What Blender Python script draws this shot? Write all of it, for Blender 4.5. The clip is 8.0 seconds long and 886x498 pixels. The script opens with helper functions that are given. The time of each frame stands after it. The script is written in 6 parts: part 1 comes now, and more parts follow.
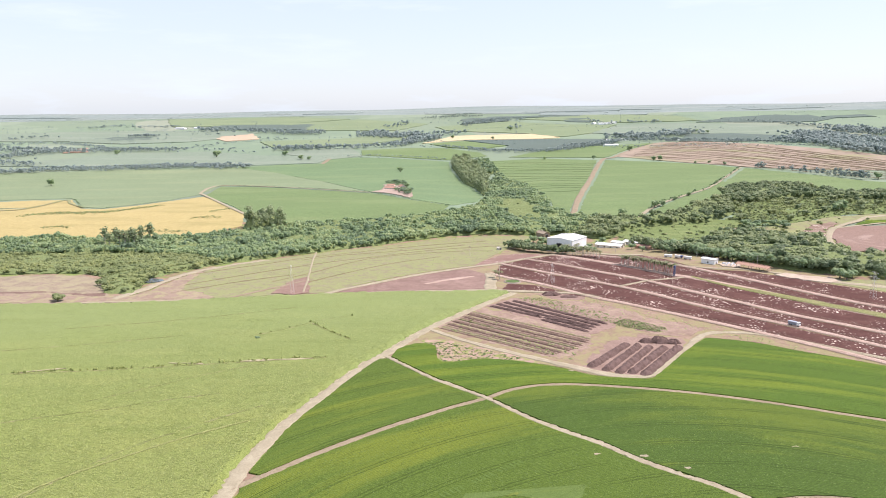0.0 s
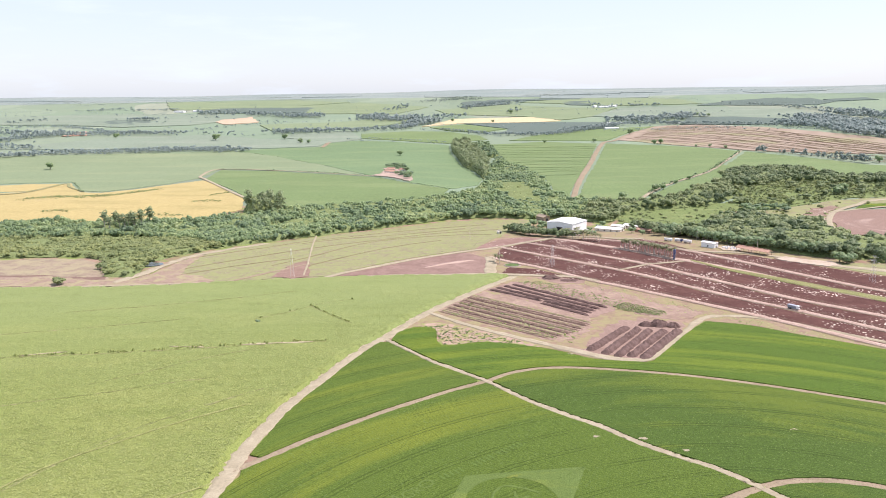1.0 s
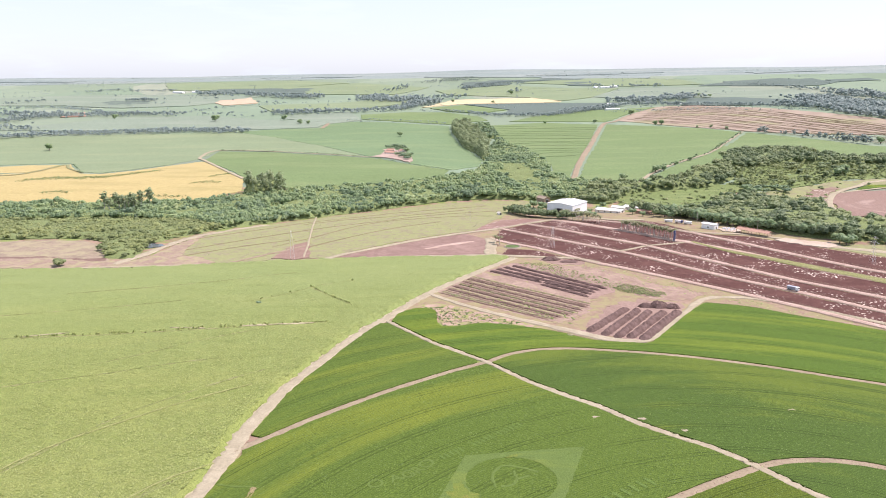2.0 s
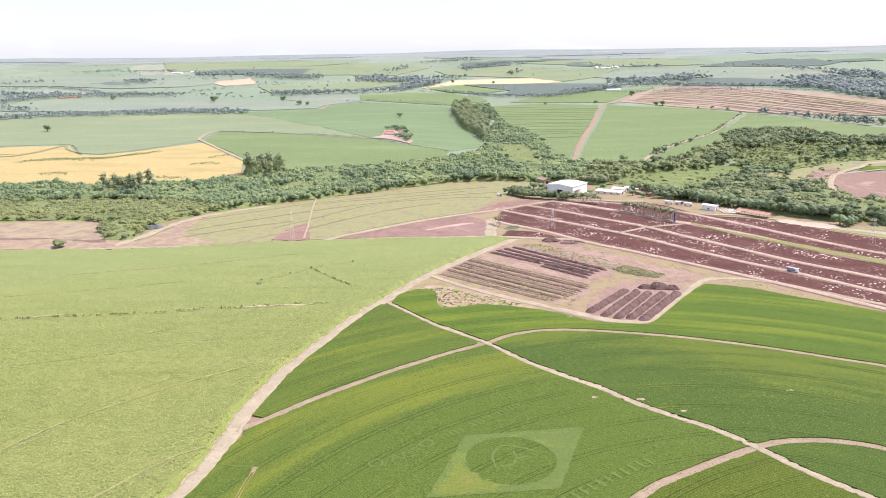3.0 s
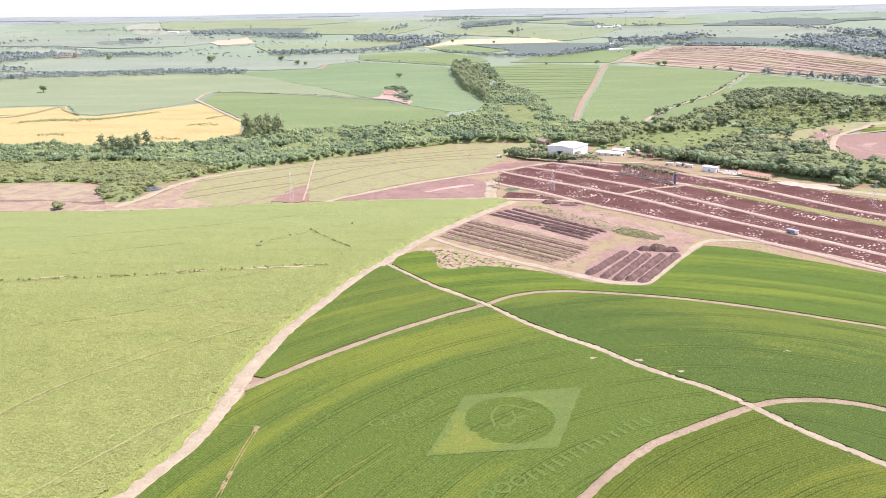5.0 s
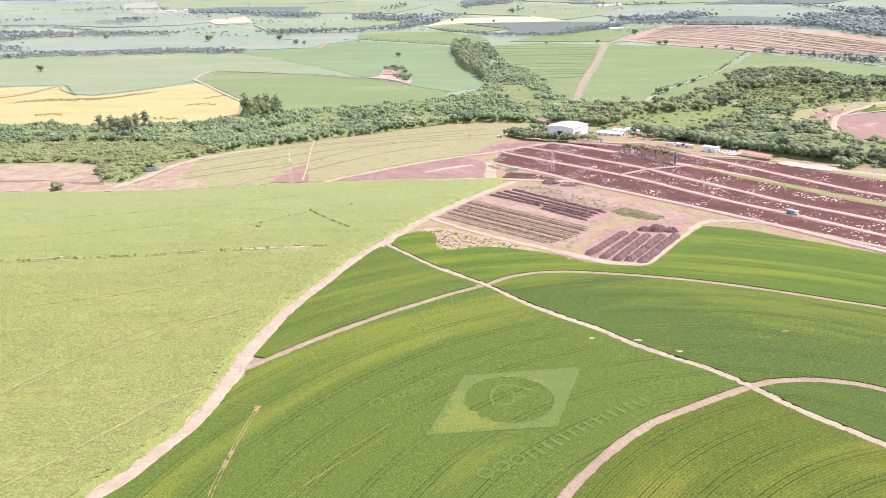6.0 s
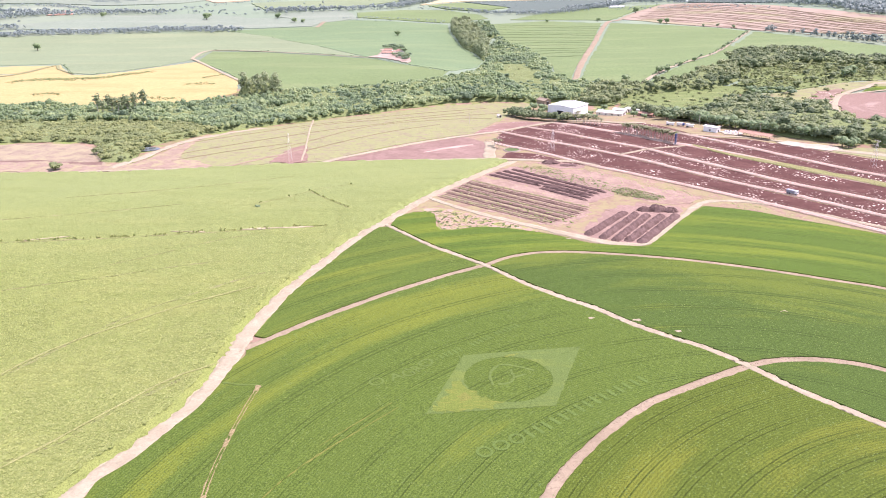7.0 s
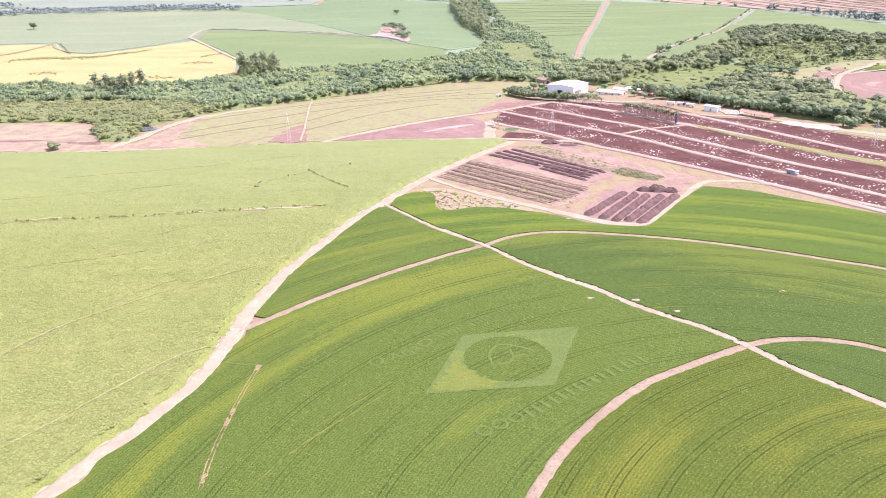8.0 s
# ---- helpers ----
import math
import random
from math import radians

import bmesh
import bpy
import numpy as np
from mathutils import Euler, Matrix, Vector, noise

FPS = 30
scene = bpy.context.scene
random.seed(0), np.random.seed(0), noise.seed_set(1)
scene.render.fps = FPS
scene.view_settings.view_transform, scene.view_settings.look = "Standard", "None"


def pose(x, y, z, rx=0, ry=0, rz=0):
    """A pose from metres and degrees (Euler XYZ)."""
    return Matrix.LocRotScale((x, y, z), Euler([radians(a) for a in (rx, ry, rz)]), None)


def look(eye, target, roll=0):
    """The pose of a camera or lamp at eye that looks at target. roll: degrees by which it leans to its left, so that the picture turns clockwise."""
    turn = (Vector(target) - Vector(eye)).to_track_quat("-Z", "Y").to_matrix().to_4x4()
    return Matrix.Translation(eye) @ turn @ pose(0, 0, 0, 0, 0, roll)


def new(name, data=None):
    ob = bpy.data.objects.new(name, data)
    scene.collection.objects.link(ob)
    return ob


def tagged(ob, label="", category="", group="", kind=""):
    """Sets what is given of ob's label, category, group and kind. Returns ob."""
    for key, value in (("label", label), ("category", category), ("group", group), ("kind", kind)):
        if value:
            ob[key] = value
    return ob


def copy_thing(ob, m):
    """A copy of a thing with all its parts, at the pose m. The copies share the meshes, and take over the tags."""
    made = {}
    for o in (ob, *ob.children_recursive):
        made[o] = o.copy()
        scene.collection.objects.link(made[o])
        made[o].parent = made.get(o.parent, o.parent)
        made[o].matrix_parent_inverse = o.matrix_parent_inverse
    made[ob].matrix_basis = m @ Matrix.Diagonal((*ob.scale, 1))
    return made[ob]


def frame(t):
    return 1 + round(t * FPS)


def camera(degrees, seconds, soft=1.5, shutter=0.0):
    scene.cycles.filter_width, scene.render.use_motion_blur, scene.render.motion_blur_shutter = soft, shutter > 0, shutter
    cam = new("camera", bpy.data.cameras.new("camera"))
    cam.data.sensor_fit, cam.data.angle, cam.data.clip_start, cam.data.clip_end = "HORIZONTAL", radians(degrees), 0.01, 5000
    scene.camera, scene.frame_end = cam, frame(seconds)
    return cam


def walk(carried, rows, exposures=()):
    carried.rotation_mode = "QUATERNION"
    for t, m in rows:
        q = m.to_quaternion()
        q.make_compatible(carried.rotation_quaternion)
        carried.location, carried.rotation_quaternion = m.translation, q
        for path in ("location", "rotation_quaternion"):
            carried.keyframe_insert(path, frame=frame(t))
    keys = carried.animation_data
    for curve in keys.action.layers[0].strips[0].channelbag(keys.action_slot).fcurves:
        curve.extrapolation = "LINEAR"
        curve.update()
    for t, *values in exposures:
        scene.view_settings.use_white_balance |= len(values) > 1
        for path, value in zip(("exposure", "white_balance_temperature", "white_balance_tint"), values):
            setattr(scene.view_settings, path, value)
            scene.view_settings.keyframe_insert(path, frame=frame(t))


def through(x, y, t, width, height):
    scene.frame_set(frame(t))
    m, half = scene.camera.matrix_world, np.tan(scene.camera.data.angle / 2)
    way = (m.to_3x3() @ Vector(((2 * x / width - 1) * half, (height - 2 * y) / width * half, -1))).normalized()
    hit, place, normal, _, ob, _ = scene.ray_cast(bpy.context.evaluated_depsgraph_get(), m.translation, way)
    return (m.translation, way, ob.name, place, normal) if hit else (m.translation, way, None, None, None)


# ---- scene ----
cam = camera(61.0, 8.0, soft=1.0)
EYE, TILT, LEAN = 120.0, -10.66, 0.65
# seconds, further degrees downward, degrees of turn
ROWS = [(0.0, 0.0, 0.0), (0.5, 0.582, 0.0), (1.0, 1.243, 0.0), (1.5, 1.953, 0.005), (3.0, 4.078, 0.005), (3.5, 4.80, 0.0),
        (4.0, 5.515, 0.0), (4.5, 6.247, -0.005), (6.0, 8.469, -0.045), (6.5, 9.227, -0.065), (7.0, 9.982, -0.08),
        (7.5, 10.735, -0.10), (8.0, 11.49, -0.12)]
EXPOSURES = [(0.0, 0.52, 6500, 23), (4.0, 0.71, 6440, 31), (6.5, 0.879, 6390, 36), (8.0, 0.985, 6230, 42)]
walk(cam, [(t, pose(0, 0, EYE, 90 + TILT - down, LEAN, turn)) for t, down, turn in ROWS], EXPOSURES)

# ---- light ----
SUN_AZ, SUN_EL = radians(80), radians(60)
sun_dir = Vector((math.sin(SUN_AZ) * math.cos(SUN_EL), math.cos(SUN_AZ) * math.cos(SUN_EL), math.sin(SUN_EL)))
sun = new("sun", bpy.data.lights.new("sun", "SUN"))
sun.data.energy, sun.data.angle, sun.data.color = 4.3, radians(0.6), (1.0, 0.95, 0.86)
sun.matrix_basis = look(sun_dir * 300, (0, 0, 0))

world = bpy.data.worlds.new("world")
scene.world = world
world.use_nodes = True
wn, wl = world.node_tree.nodes, world.node_tree.links
wn.clear()
sky = wn.new("ShaderNodeTexSky")
sky.sky_type, sky.sun_disc, sky.sun_elevation, sky.sun_rotation = "NISHITA", False, SUN_EL, SUN_AZ
sky.air_density, sky.dust_density, sky.ozone_density = 1.0, 0.7, 1.5
tc, mp = wn.new("ShaderNodeTexCoord"), wn.new("ShaderNodeMapping")
mp.inputs["Scale"].default_value = (2.2, 2.2, 14.0)
cn = wn.new("ShaderNodeTexNoise")
cn.inputs["Scale"].default_value, cn.inputs["Detail"].default_value, cn.inputs["Roughness"].default_value = 2.6, 7.0, 0.6
cr = wn.new("ShaderNodeValToRGB")
cr.color_ramp.elements[0].position, cr.color_ramp.elements[1].position = 0.52, 0.80
cr.color_ramp.elements[0].color, cr.color_ramp.elements[1].color = (0.62, 0.62, 0.62, 1), (0.95, 0.95, 0.95, 1)
cm = wn.new("ShaderNodeMix")
cm.data_type = "RGBA"
cm.inputs["B"].default_value = (5.55, 6.6, 7.1, 1)
bg, wo = wn.new("ShaderNodeBackground"), wn.new("ShaderNodeOutputWorld")
bg.inputs["Strength"].default_value = 0.11
wl.new(tc.outputs["Generated"], mp.inputs["Vector"])
wl.new(mp.outputs["Vector"], cn.inputs["Vector"])
wl.new(cn.outputs["Fac"], cr.inputs["Fac"])
wl.new(cr.outputs["Color"], cm.inputs["Factor"])
wl.new(sky.outputs["Color"], cm.inputs["A"])
wl.new(cm.outputs["Result"], bg.inputs["Color"])
wl.new(bg.outputs["Background"], wo.inputs["Surface"])


# ---- materials ----
class Mat:
    """A node material with small helpers; coordinates are metres in the world."""

    def __init__(self, name, rough=0.9, spec=0.2):
        self.m = bpy.data.materials.new(name)
        self.m.use_nodes = True
        self.n, self.l = self.m.node_tree.nodes, self.m.node_tree.links
        self.b = self.n["Principled BSDF"]
        self.b.inputs["Roughness"].default_value = rough
        self.b.inputs["Specular IOR Level"].default_value = spec
        self.pos = self.n.new("ShaderNodeTexCoord").outputs["Object"]

    def put(self, node, key, value):
        if value is None:
            return
        if hasattr(value, "is_linked"):
            self.l.new(value, node.inputs[key])
        else:
            node.inputs[key].default_value = value

    def math(self, op, a, b=None, c=None):
        node = self.n.new("ShaderNodeMath")
        node.operation = op
        for i, v in enumerate((a, b, c)):
            self.put(node, i, v)
        return node.outputs[0]

    def scaled(self, sx, sy, sz, vec=None):
        node = self.n.new("ShaderNodeMapping")
        node.inputs["Scale"].default_value = (sx, sy, sz)
        self.l.new(vec or self.pos, node.inputs["Vector"])
        return node.outputs[0]

    def noise(self, scale, detail=4.0, rough=0.55, vec=None, warp=0.0):
        node = self.n.new("ShaderNodeTexNoise")
        node.inputs["Scale"].default_value, node.inputs["Detail"].default_value = scale, detail
        node.inputs["Roughness"].default_value, node.inputs["Distortion"].default_value = rough, warp
        self.l.new(vec or self.pos, node.inputs["Vector"])
        return node.outputs["Fac"]

    def ramp(self, fac, *stops):
        node = self.n.new("ShaderNodeValToRGB")
        e = node.color_ramp.elements
        while len(e) < len(stops):
            e.new(0.5)
        for el, (p, c) in zip(e, stops):
            el.position, el.color = p, ((*c, 1) if not isinstance(c, (int, float)) else (c, c, c, 1))
        self.l.new(fac, node.inputs["Fac"])
        return node.outputs["Color"]

    def mix(self, fac, a, b, mode="MIX"):
        node = self.n.new("ShaderNodeMix")
        node.data_type, node.blend_type = "RGBA", mode
        self.put(node, "Factor", fac)
        for k, v in (("A", a), ("B", b)):
            self.put(node, k, (*v, 1) if isinstance(v, tuple) else v)
        return node.outputs["Result"]

    def attr(self, name):
        node = self.n.new("ShaderNodeAttribute")
        node.attribute_name = name
        return node.outputs["Fac"]

    def rnd(self):
        return self.n.new("ShaderNodeObjectInfo").outputs["Random"]

    def ring(self, cx, cy):
        """Distance from, and angle about, the pivot at (cx, cy)."""
        sep = self.n.new("ShaderNodeSeparateXYZ")
        self.l.new(self.pos, sep.inputs[0])
        dx, dy = self.math("SUBTRACT", sep.outputs[0], cx), self.math("SUBTRACT", sep.outputs[1], cy)
        r = self.math("SQRT", self.math("ADD", self.math("MULTIPLY", dx, dx), self.math("MULTIPLY", dy, dy)))
        return r, self.math("ARCTAN2", dy, dx)

    def pair(self, a, b, c=0.0):
        node = self.n.new("ShaderNodeCombineXYZ")
        for i, v in enumerate((a, b, c)):
            self.put(node, i, v)
        return node.outputs[0]

    def done(self, color, bump=None, strength=0.5, dist=0.3, through=0.0):
        self.put(self.b, "Base Color", (*color, 1) if isinstance(color, tuple) else color)
        if bump is not None:
            node = self.n.new("ShaderNodeBump")
            node.inputs["Strength"].default_value, node.inputs["Distance"].default_value = strength, dist
            self.l.new(bump, node.inputs["Height"])
            self.l.new(node.outputs[0], self.b.inputs["Normal"])
        if through:
            tr, mx = self.n.new("ShaderNodeBsdfTranslucent"), self.n.new("ShaderNodeMixShader")
            self.put(tr, "Color", (*color, 1) if isinstance(color, tuple) else color)
            mx.inputs[0].default_value = through
            self.l.new(self.b.outputs[0], mx.inputs[1])
            self.l.new(tr.outputs[0], mx.inputs[2])
            self.l.new(mx.outputs[0], self.n["Material Output"].inputs["Surface"])
        return self.m


def plain(name, color, rough=0.6, metal=0.0, wear=0.15, scale=1.5, spec=0.4):
    k = Mat(name, rough, spec)
    k.b.inputs["Metallic"].default_value = metal
    f = k.noise(scale, 5, 0.6)
    return k.done(k.mix(k.ramp(f, (0.35, 0.0), (0.75, 1.0)), tuple(c * (1 - wear) for c in color), tuple(min(1, c * (1 + wear)) for c in color)), f, 0.15, 0.03)


def earth_mat(name, dark, light, scale=0.05, fleck=None, bump=0.35, grass=None, cover=0.5):
    k = Mat(name, 0.95, 0.1)
    big, fine = k.noise(scale, 6, 0.6, warp=0.6), k.noise(1.3, 4, 0.6)
    c = k.mix(k.ramp(big, (0.32, 0.0), (0.68, 1.0)), dark, light)
    mid = k.noise(scale * 5, 6, 0.7, warp=1.2)
    c = k.mix(k.ramp(mid, (0.42, 0.0), (0.70, 0.7)), c, tuple(v * 0.62 for v in dark))
    c = k.mix(k.ramp(fine, (0.3, 0.0), (0.7, 0.4)), c, tuple(v * 0.72 for v in light))
    if grass:
        g = k.noise(scale * 2.4, 7, 0.68, warp=0.3)
        gc = k.mix(k.noise(0.4, 3), grass, tuple(v * 1.35 for v in grass))
        c = k.mix(k.ramp(g, (cover - 0.07, 0.0), (cover + 0.08, 1.0)), c, gc)
    # clustered pale spots, added to stand in for white cattle
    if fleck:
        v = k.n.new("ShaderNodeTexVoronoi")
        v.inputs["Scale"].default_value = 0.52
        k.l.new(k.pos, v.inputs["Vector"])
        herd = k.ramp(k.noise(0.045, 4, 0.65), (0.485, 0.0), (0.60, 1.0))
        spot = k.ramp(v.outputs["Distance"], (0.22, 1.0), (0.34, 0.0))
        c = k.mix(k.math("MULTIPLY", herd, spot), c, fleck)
    return k.done(c, fine, bump, 0.15)


def crop_mat(name, dark, light, yellow=None, center=None, rows=0.0, tram=0.0, streak=0.02, grain=0.9, patch=0.03, amount=1.0, bias=0.0, lines=False, speck=1.0, bands=(), head=None):
    """A crop canopy: leaf grain, uneven growth in streaks along the rows, wheel tracks."""
    k = Mat(name, 0.82, 0.10)
    fine = k.noise(grain, 5, 0.7)
    big = k.noise(patch, 5, 0.6, warp=0.4)
    if center:
        r, a = k.ring(*center)
        flow = k.noise(1.0, 5, 0.62, k.pair(k.math("MULTIPLY", r, 0.075), k.math("MULTIPLY", a, 1.3)))
        if bands:
            shift = k.ramp(k.math("DIVIDE", k.math("ADD", r, k.math("MULTIPLY", k.noise(0.05, 3), 5.0)), 300.0), *((d / 300.0, 0.5 + v) for d, v in bands))
            flow = k.math("ADD", flow, k.math("SUBTRACT", shift, 0.5))
    else:
        flow = k.noise(1.0, 5, 0.62, k.scaled(streak, streak * 4, 0.0))
    c = k.mix(k.ramp(fine, (0.30, 0.0), (0.70, 1.0)), dark, light)
    c = k.mix(k.ramp(big, (0.35, 0.0), (0.65, 0.45)), c, tuple(v * 0.78 for v in light))
    if yellow:
        c = k.mix(k.ramp(flow, (0.50 + bias, 0.0), (0.64 + bias, 0.7 * amount), (0.8 + bias, amount)), c, yellow)
    if head:
        # blends to a second colour up the field, between y0 and y1
        top_tone, y0, y1 = head
        sep = k.n.new("ShaderNodeSeparateXYZ")
        k.l.new(k.pos, sep.inputs[0])
        up = k.math("DIVIDE", k.math("SUBTRACT", k.math("ADD", sep.outputs[1], k.math("MULTIPLY", k.noise(0.02, 4), 80.0)), y0 + 40), y1 - y0)
        c = k.mix(k.ramp(up, (0.0, 0.0), (1.0, 0.65)), c, k.mix(k.ramp(fine, (0.30, 0.0), (0.70, 1.0)), tuple(v * 0.8 for v in top_tone), top_tone))
    if lines:
        row = k.noise(1.0, 4, 0.6, k.scaled(0.018, 0.20, 0.0), warp=0.5)
        c = k.mix(k.ramp(row, (0.34, 0.26), (0.48, 0.0)), c, tuple(v * 0.72 for v in dark))
    if center and rows:
        w = k.math("SINE", k.math("MULTIPLY", r, 6.2832 / rows))
        c = k.mix(k.ramp(w, (0.0, 0.34), (0.5, 0.0)), c, tuple(v * 0.55 for v in dark))
    if center and tram:
        p = k.math("PINGPONG", k.math("ADD", r, k.math("MULTIPLY", k.noise(0.02, 2), 1.2)), tram)
        both = k.math("ABSOLUTE", k.math("SUBTRACT", p, 0.9))
        fade = k.ramp(k.noise(0.03, 4, 0.6), (0.36, 0.15), (0.52, 0.85))
        c = k.mix(k.math("MULTIPLY", k.ramp(both, (0.12, 1.0), (0.26, 0.0)), fade), c, tuple(v * 0.40 for v in dark))
    dots = k.noise(grain * 2.7, 3, 0.7)
    c = k.mix(k.ramp(dots, (0.36, 0.8 * speck), (0.51, 0.0)), c, tuple(v * 0.5 for v in dark))
    c = k.mix(k.ramp(dots, (0.53, 0.0), (0.70, 0.6 * speck)), c, tuple(v * 1.3 for v in light))
    return k.done(c, fine, 0.8, 0.35)


def leaf_mat(name, stops, through=0.25):
    k = Mat(name, 0.55, 0.3)
    t = k.attr("tone")
    c = k.ramp(t, *stops)
    f = k.noise(0.6, 3, 0.6)
    return k.done(k.mix(k.ramp(f, (0.3, 0.0), (0.7, 0.25)), c, (0.10, 0.135, 0.055)), None, through=through)


M_GROUND = earth_mat("ground_earth", (0.23, 0.15, 0.11), (0.36, 0.25, 0.19), 0.03, grass=(0.15, 0.19, 0.06), cover=0.50)
M_TRACK = earth_mat("pale_dirt", (0.292, 0.252, 0.176), (0.400, 0.354, 0.258), 0.14)
M_ALLEY = earth_mat("pinkish_dirt", (0.3685, 0.2618, 0.2145), (0.484, 0.3652, 0.3102), 0.10)
M_LITTER = earth_mat("dry_litter", (0.36, 0.31, 0.20), (0.46, 0.41, 0.29), 0.3)
M_SAND = earth_mat("pale_sand", (0.40, 0.32, 0.25), (0.52, 0.43, 0.35), 0.06)
M_RED = earth_mat("red_dirt", (0.245, 0.19, 0.1311), (0.3332, 0.274, 0.1938), 0.10)
# the pale flecks take the place of the cattle in the pens
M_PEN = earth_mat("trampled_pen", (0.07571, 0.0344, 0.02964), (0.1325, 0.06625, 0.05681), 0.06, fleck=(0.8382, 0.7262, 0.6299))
M_PAD = earth_mat("compost_pad", (0.2119, 0.1426, 0.1081), (0.3381, 0.2438, 0.1859), 0.05, grass=(0.2119, 0.184, 0.102), cover=0.47)
M_PANEARTH = crop_mat("tilled_round_field", (0.1892, 0.1232, 0.09856), (0.286, 0.1954, 0.1602), (0.3696, 0.2772, 0.2332), center=(505.0, 665.0), grain=0.5, patch=0.02, streak=0.02, amount=1.0, bias=0.04, speck=0.6)
M_PASTURE = earth_mat("dry_pasture", (0.2156, 0.192, 0.1217), (0.2743, 0.2481, 0.1597), 0.06, grass=(0.1939, 0.2048, 0.09696), cover=0.47)
M_COMPOST = earth_mat("compost", (0.09529, 0.061, 0.05337), (0.1842, 0.1245, 0.1119), 0.25, bump=0.8)
M_COMPOST2 = earth_mat("weathered_compost", (0.1313, 0.085, 0.06875), (0.25, 0.175, 0.14), 0.25, bump=0.8, grass=(0.26, 0.245, 0.12), cover=0.66)
M_COMPOST3 = earth_mat("straw_compost", (0.19, 0.14, 0.105), (0.33, 0.265, 0.19), 0.3, bump=0.8, grass=(0.24, 0.235, 0.11), cover=0.52)
M_BANK = earth_mat("terrace_bank", (0.168, 0.1456, 0.084), (0.2352, 0.2016, 0.112), 0.1)
# dark grain of the cane sheet stands in for shade below its leaf tufts
M_CANE = crop_mat("sugar_cane", (0.1544, 0.1976, 0.05406), (0.2492, 0.2891, 0.0901), (0.3243, 0.3276, 0.1126), lines=True, grain=1.1, speck=1.0, patch=0.02, streak=0.012, amount=0.45, head=((0.222, 0.278, 0.124), 260.0, 430.0))
PIVOT, INNER = (94.0, 100.0), (136.0, 82.0)
M_SOY = crop_mat("soybean", (0.06536, 0.1105, 0.01854), (0.1098, 0.1612, 0.02921), (0.1926, 0.2209, 0.02921), center=PIVOT, tram=6.5, grain=1.0, rows=0.95, speck=1.0, amount=0.9, bias=0.0,
                 bands=((0, -0.13), (112, -0.13), (122, -0.12), (168, -0.10), (177, 0.08), (204, 0.07), (222, 0.01)))
M_SOY4 = crop_mat("soybean_ripening", (0.06483, 0.09898, 0.01345), (0.1037, 0.1431, 0.02113), (0.1707, 0.1862, 0.02497), center=INNER, tram=5.2, grain=1.0, rows=0.95, speck=1.0, bias=0.01, amount=0.85)
M_SOY2 = crop_mat("soybean_inner", (0.05007, 0.09239, 0.01709), (0.08233, 0.1331, 0.02593), (0.1424, 0.1825, 0.02593), center=(85.0, 140.0), tram=8.0, grain=1.0, rows=0.95, speck=1.0, bands=((0, -0.10), (122, -0.08), (148, 0.02), (172, 0.10), (190, 0.10)), amount=1.0, bias=-0.05)
M_SOY3 = crop_mat("soybean_upper", (0.05914, 0.1123, 0.01609), (0.1014, 0.1617, 0.02503), (0.1954, 0.2395, 0.02741), center=(60.0, 100.0), tram=6.0, grain=1.0, rows=0.95, speck=1.0, amount=1.0, bias=-0.03)
M_PALE = crop_mat("pale_soybean", (0.086, 0.134, 0.034), (0.128, 0.182, 0.050), (0.175, 0.215, 0.042), grain=1.5, streak=0.03, amount=0.7, bias=0.02)
M_WHEAT = crop_mat("ripe_crop", (0.345, 0.280, 0.122), (0.430, 0.352, 0.162), (0.27, 0.235, 0.10), grain=0.2, streak=0.008, amount=0.85, bias=0.01, speck=0.3)
M_STRAW = crop_mat("straw_stubble", (0.442, 0.365, 0.212), (0.561, 0.476, 0.306), grain=0.1, speck=0.3)
# smooth, deep, pale and dark hold distance haze as blue added to the colour
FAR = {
    "smooth": crop_mat("far_soy_hazed", (0.1686, 0.2172, 0.1271), (0.2027, 0.2541, 0.1454), (0.247, 0.2764, 0.159), grain=0.12, patch=0.006, streak=0.004, amount=0.6, speck=0.3),
    "deep": crop_mat("far_green_hazed", (0.1253, 0.1929, 0.09935), (0.154, 0.2232, 0.1111), (0.2117, 0.2607, 0.1264), grain=0.12, patch=0.006, streak=0.004, amount=0.5, speck=0.3),
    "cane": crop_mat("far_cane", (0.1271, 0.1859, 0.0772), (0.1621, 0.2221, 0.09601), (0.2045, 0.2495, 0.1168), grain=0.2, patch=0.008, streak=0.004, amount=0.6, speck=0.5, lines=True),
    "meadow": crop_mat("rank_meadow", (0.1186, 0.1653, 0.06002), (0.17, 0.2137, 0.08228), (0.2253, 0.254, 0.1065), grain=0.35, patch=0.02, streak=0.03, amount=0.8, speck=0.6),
    "pale": crop_mat("far_pasture_hazed", (0.1734, 0.2237, 0.165), (0.2139, 0.2594, 0.1958), (0.2507, 0.2772, 0.221), grain=0.08, patch=0.006, streak=0.003, amount=0.7, speck=0.3),
    "dark": crop_mat("far_orchard_hazed", (0.09531, 0.1311, 0.1124), (0.1209, 0.1556, 0.132), grain=0.25, patch=0.01, speck=0.3),
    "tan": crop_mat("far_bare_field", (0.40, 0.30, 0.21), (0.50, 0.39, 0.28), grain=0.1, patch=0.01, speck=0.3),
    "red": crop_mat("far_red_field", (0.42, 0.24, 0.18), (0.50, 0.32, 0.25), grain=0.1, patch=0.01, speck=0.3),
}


def plough_mat():
    k = Mat("ploughed_terraces", 0.95, 0.1)
    c = k.mix(k.ramp(k.noise(0.02, 5, 0.6), (0.3, 0.0), (0.7, 1.0)), (0.245, 0.190, 0.148), (0.322, 0.262, 0.205))
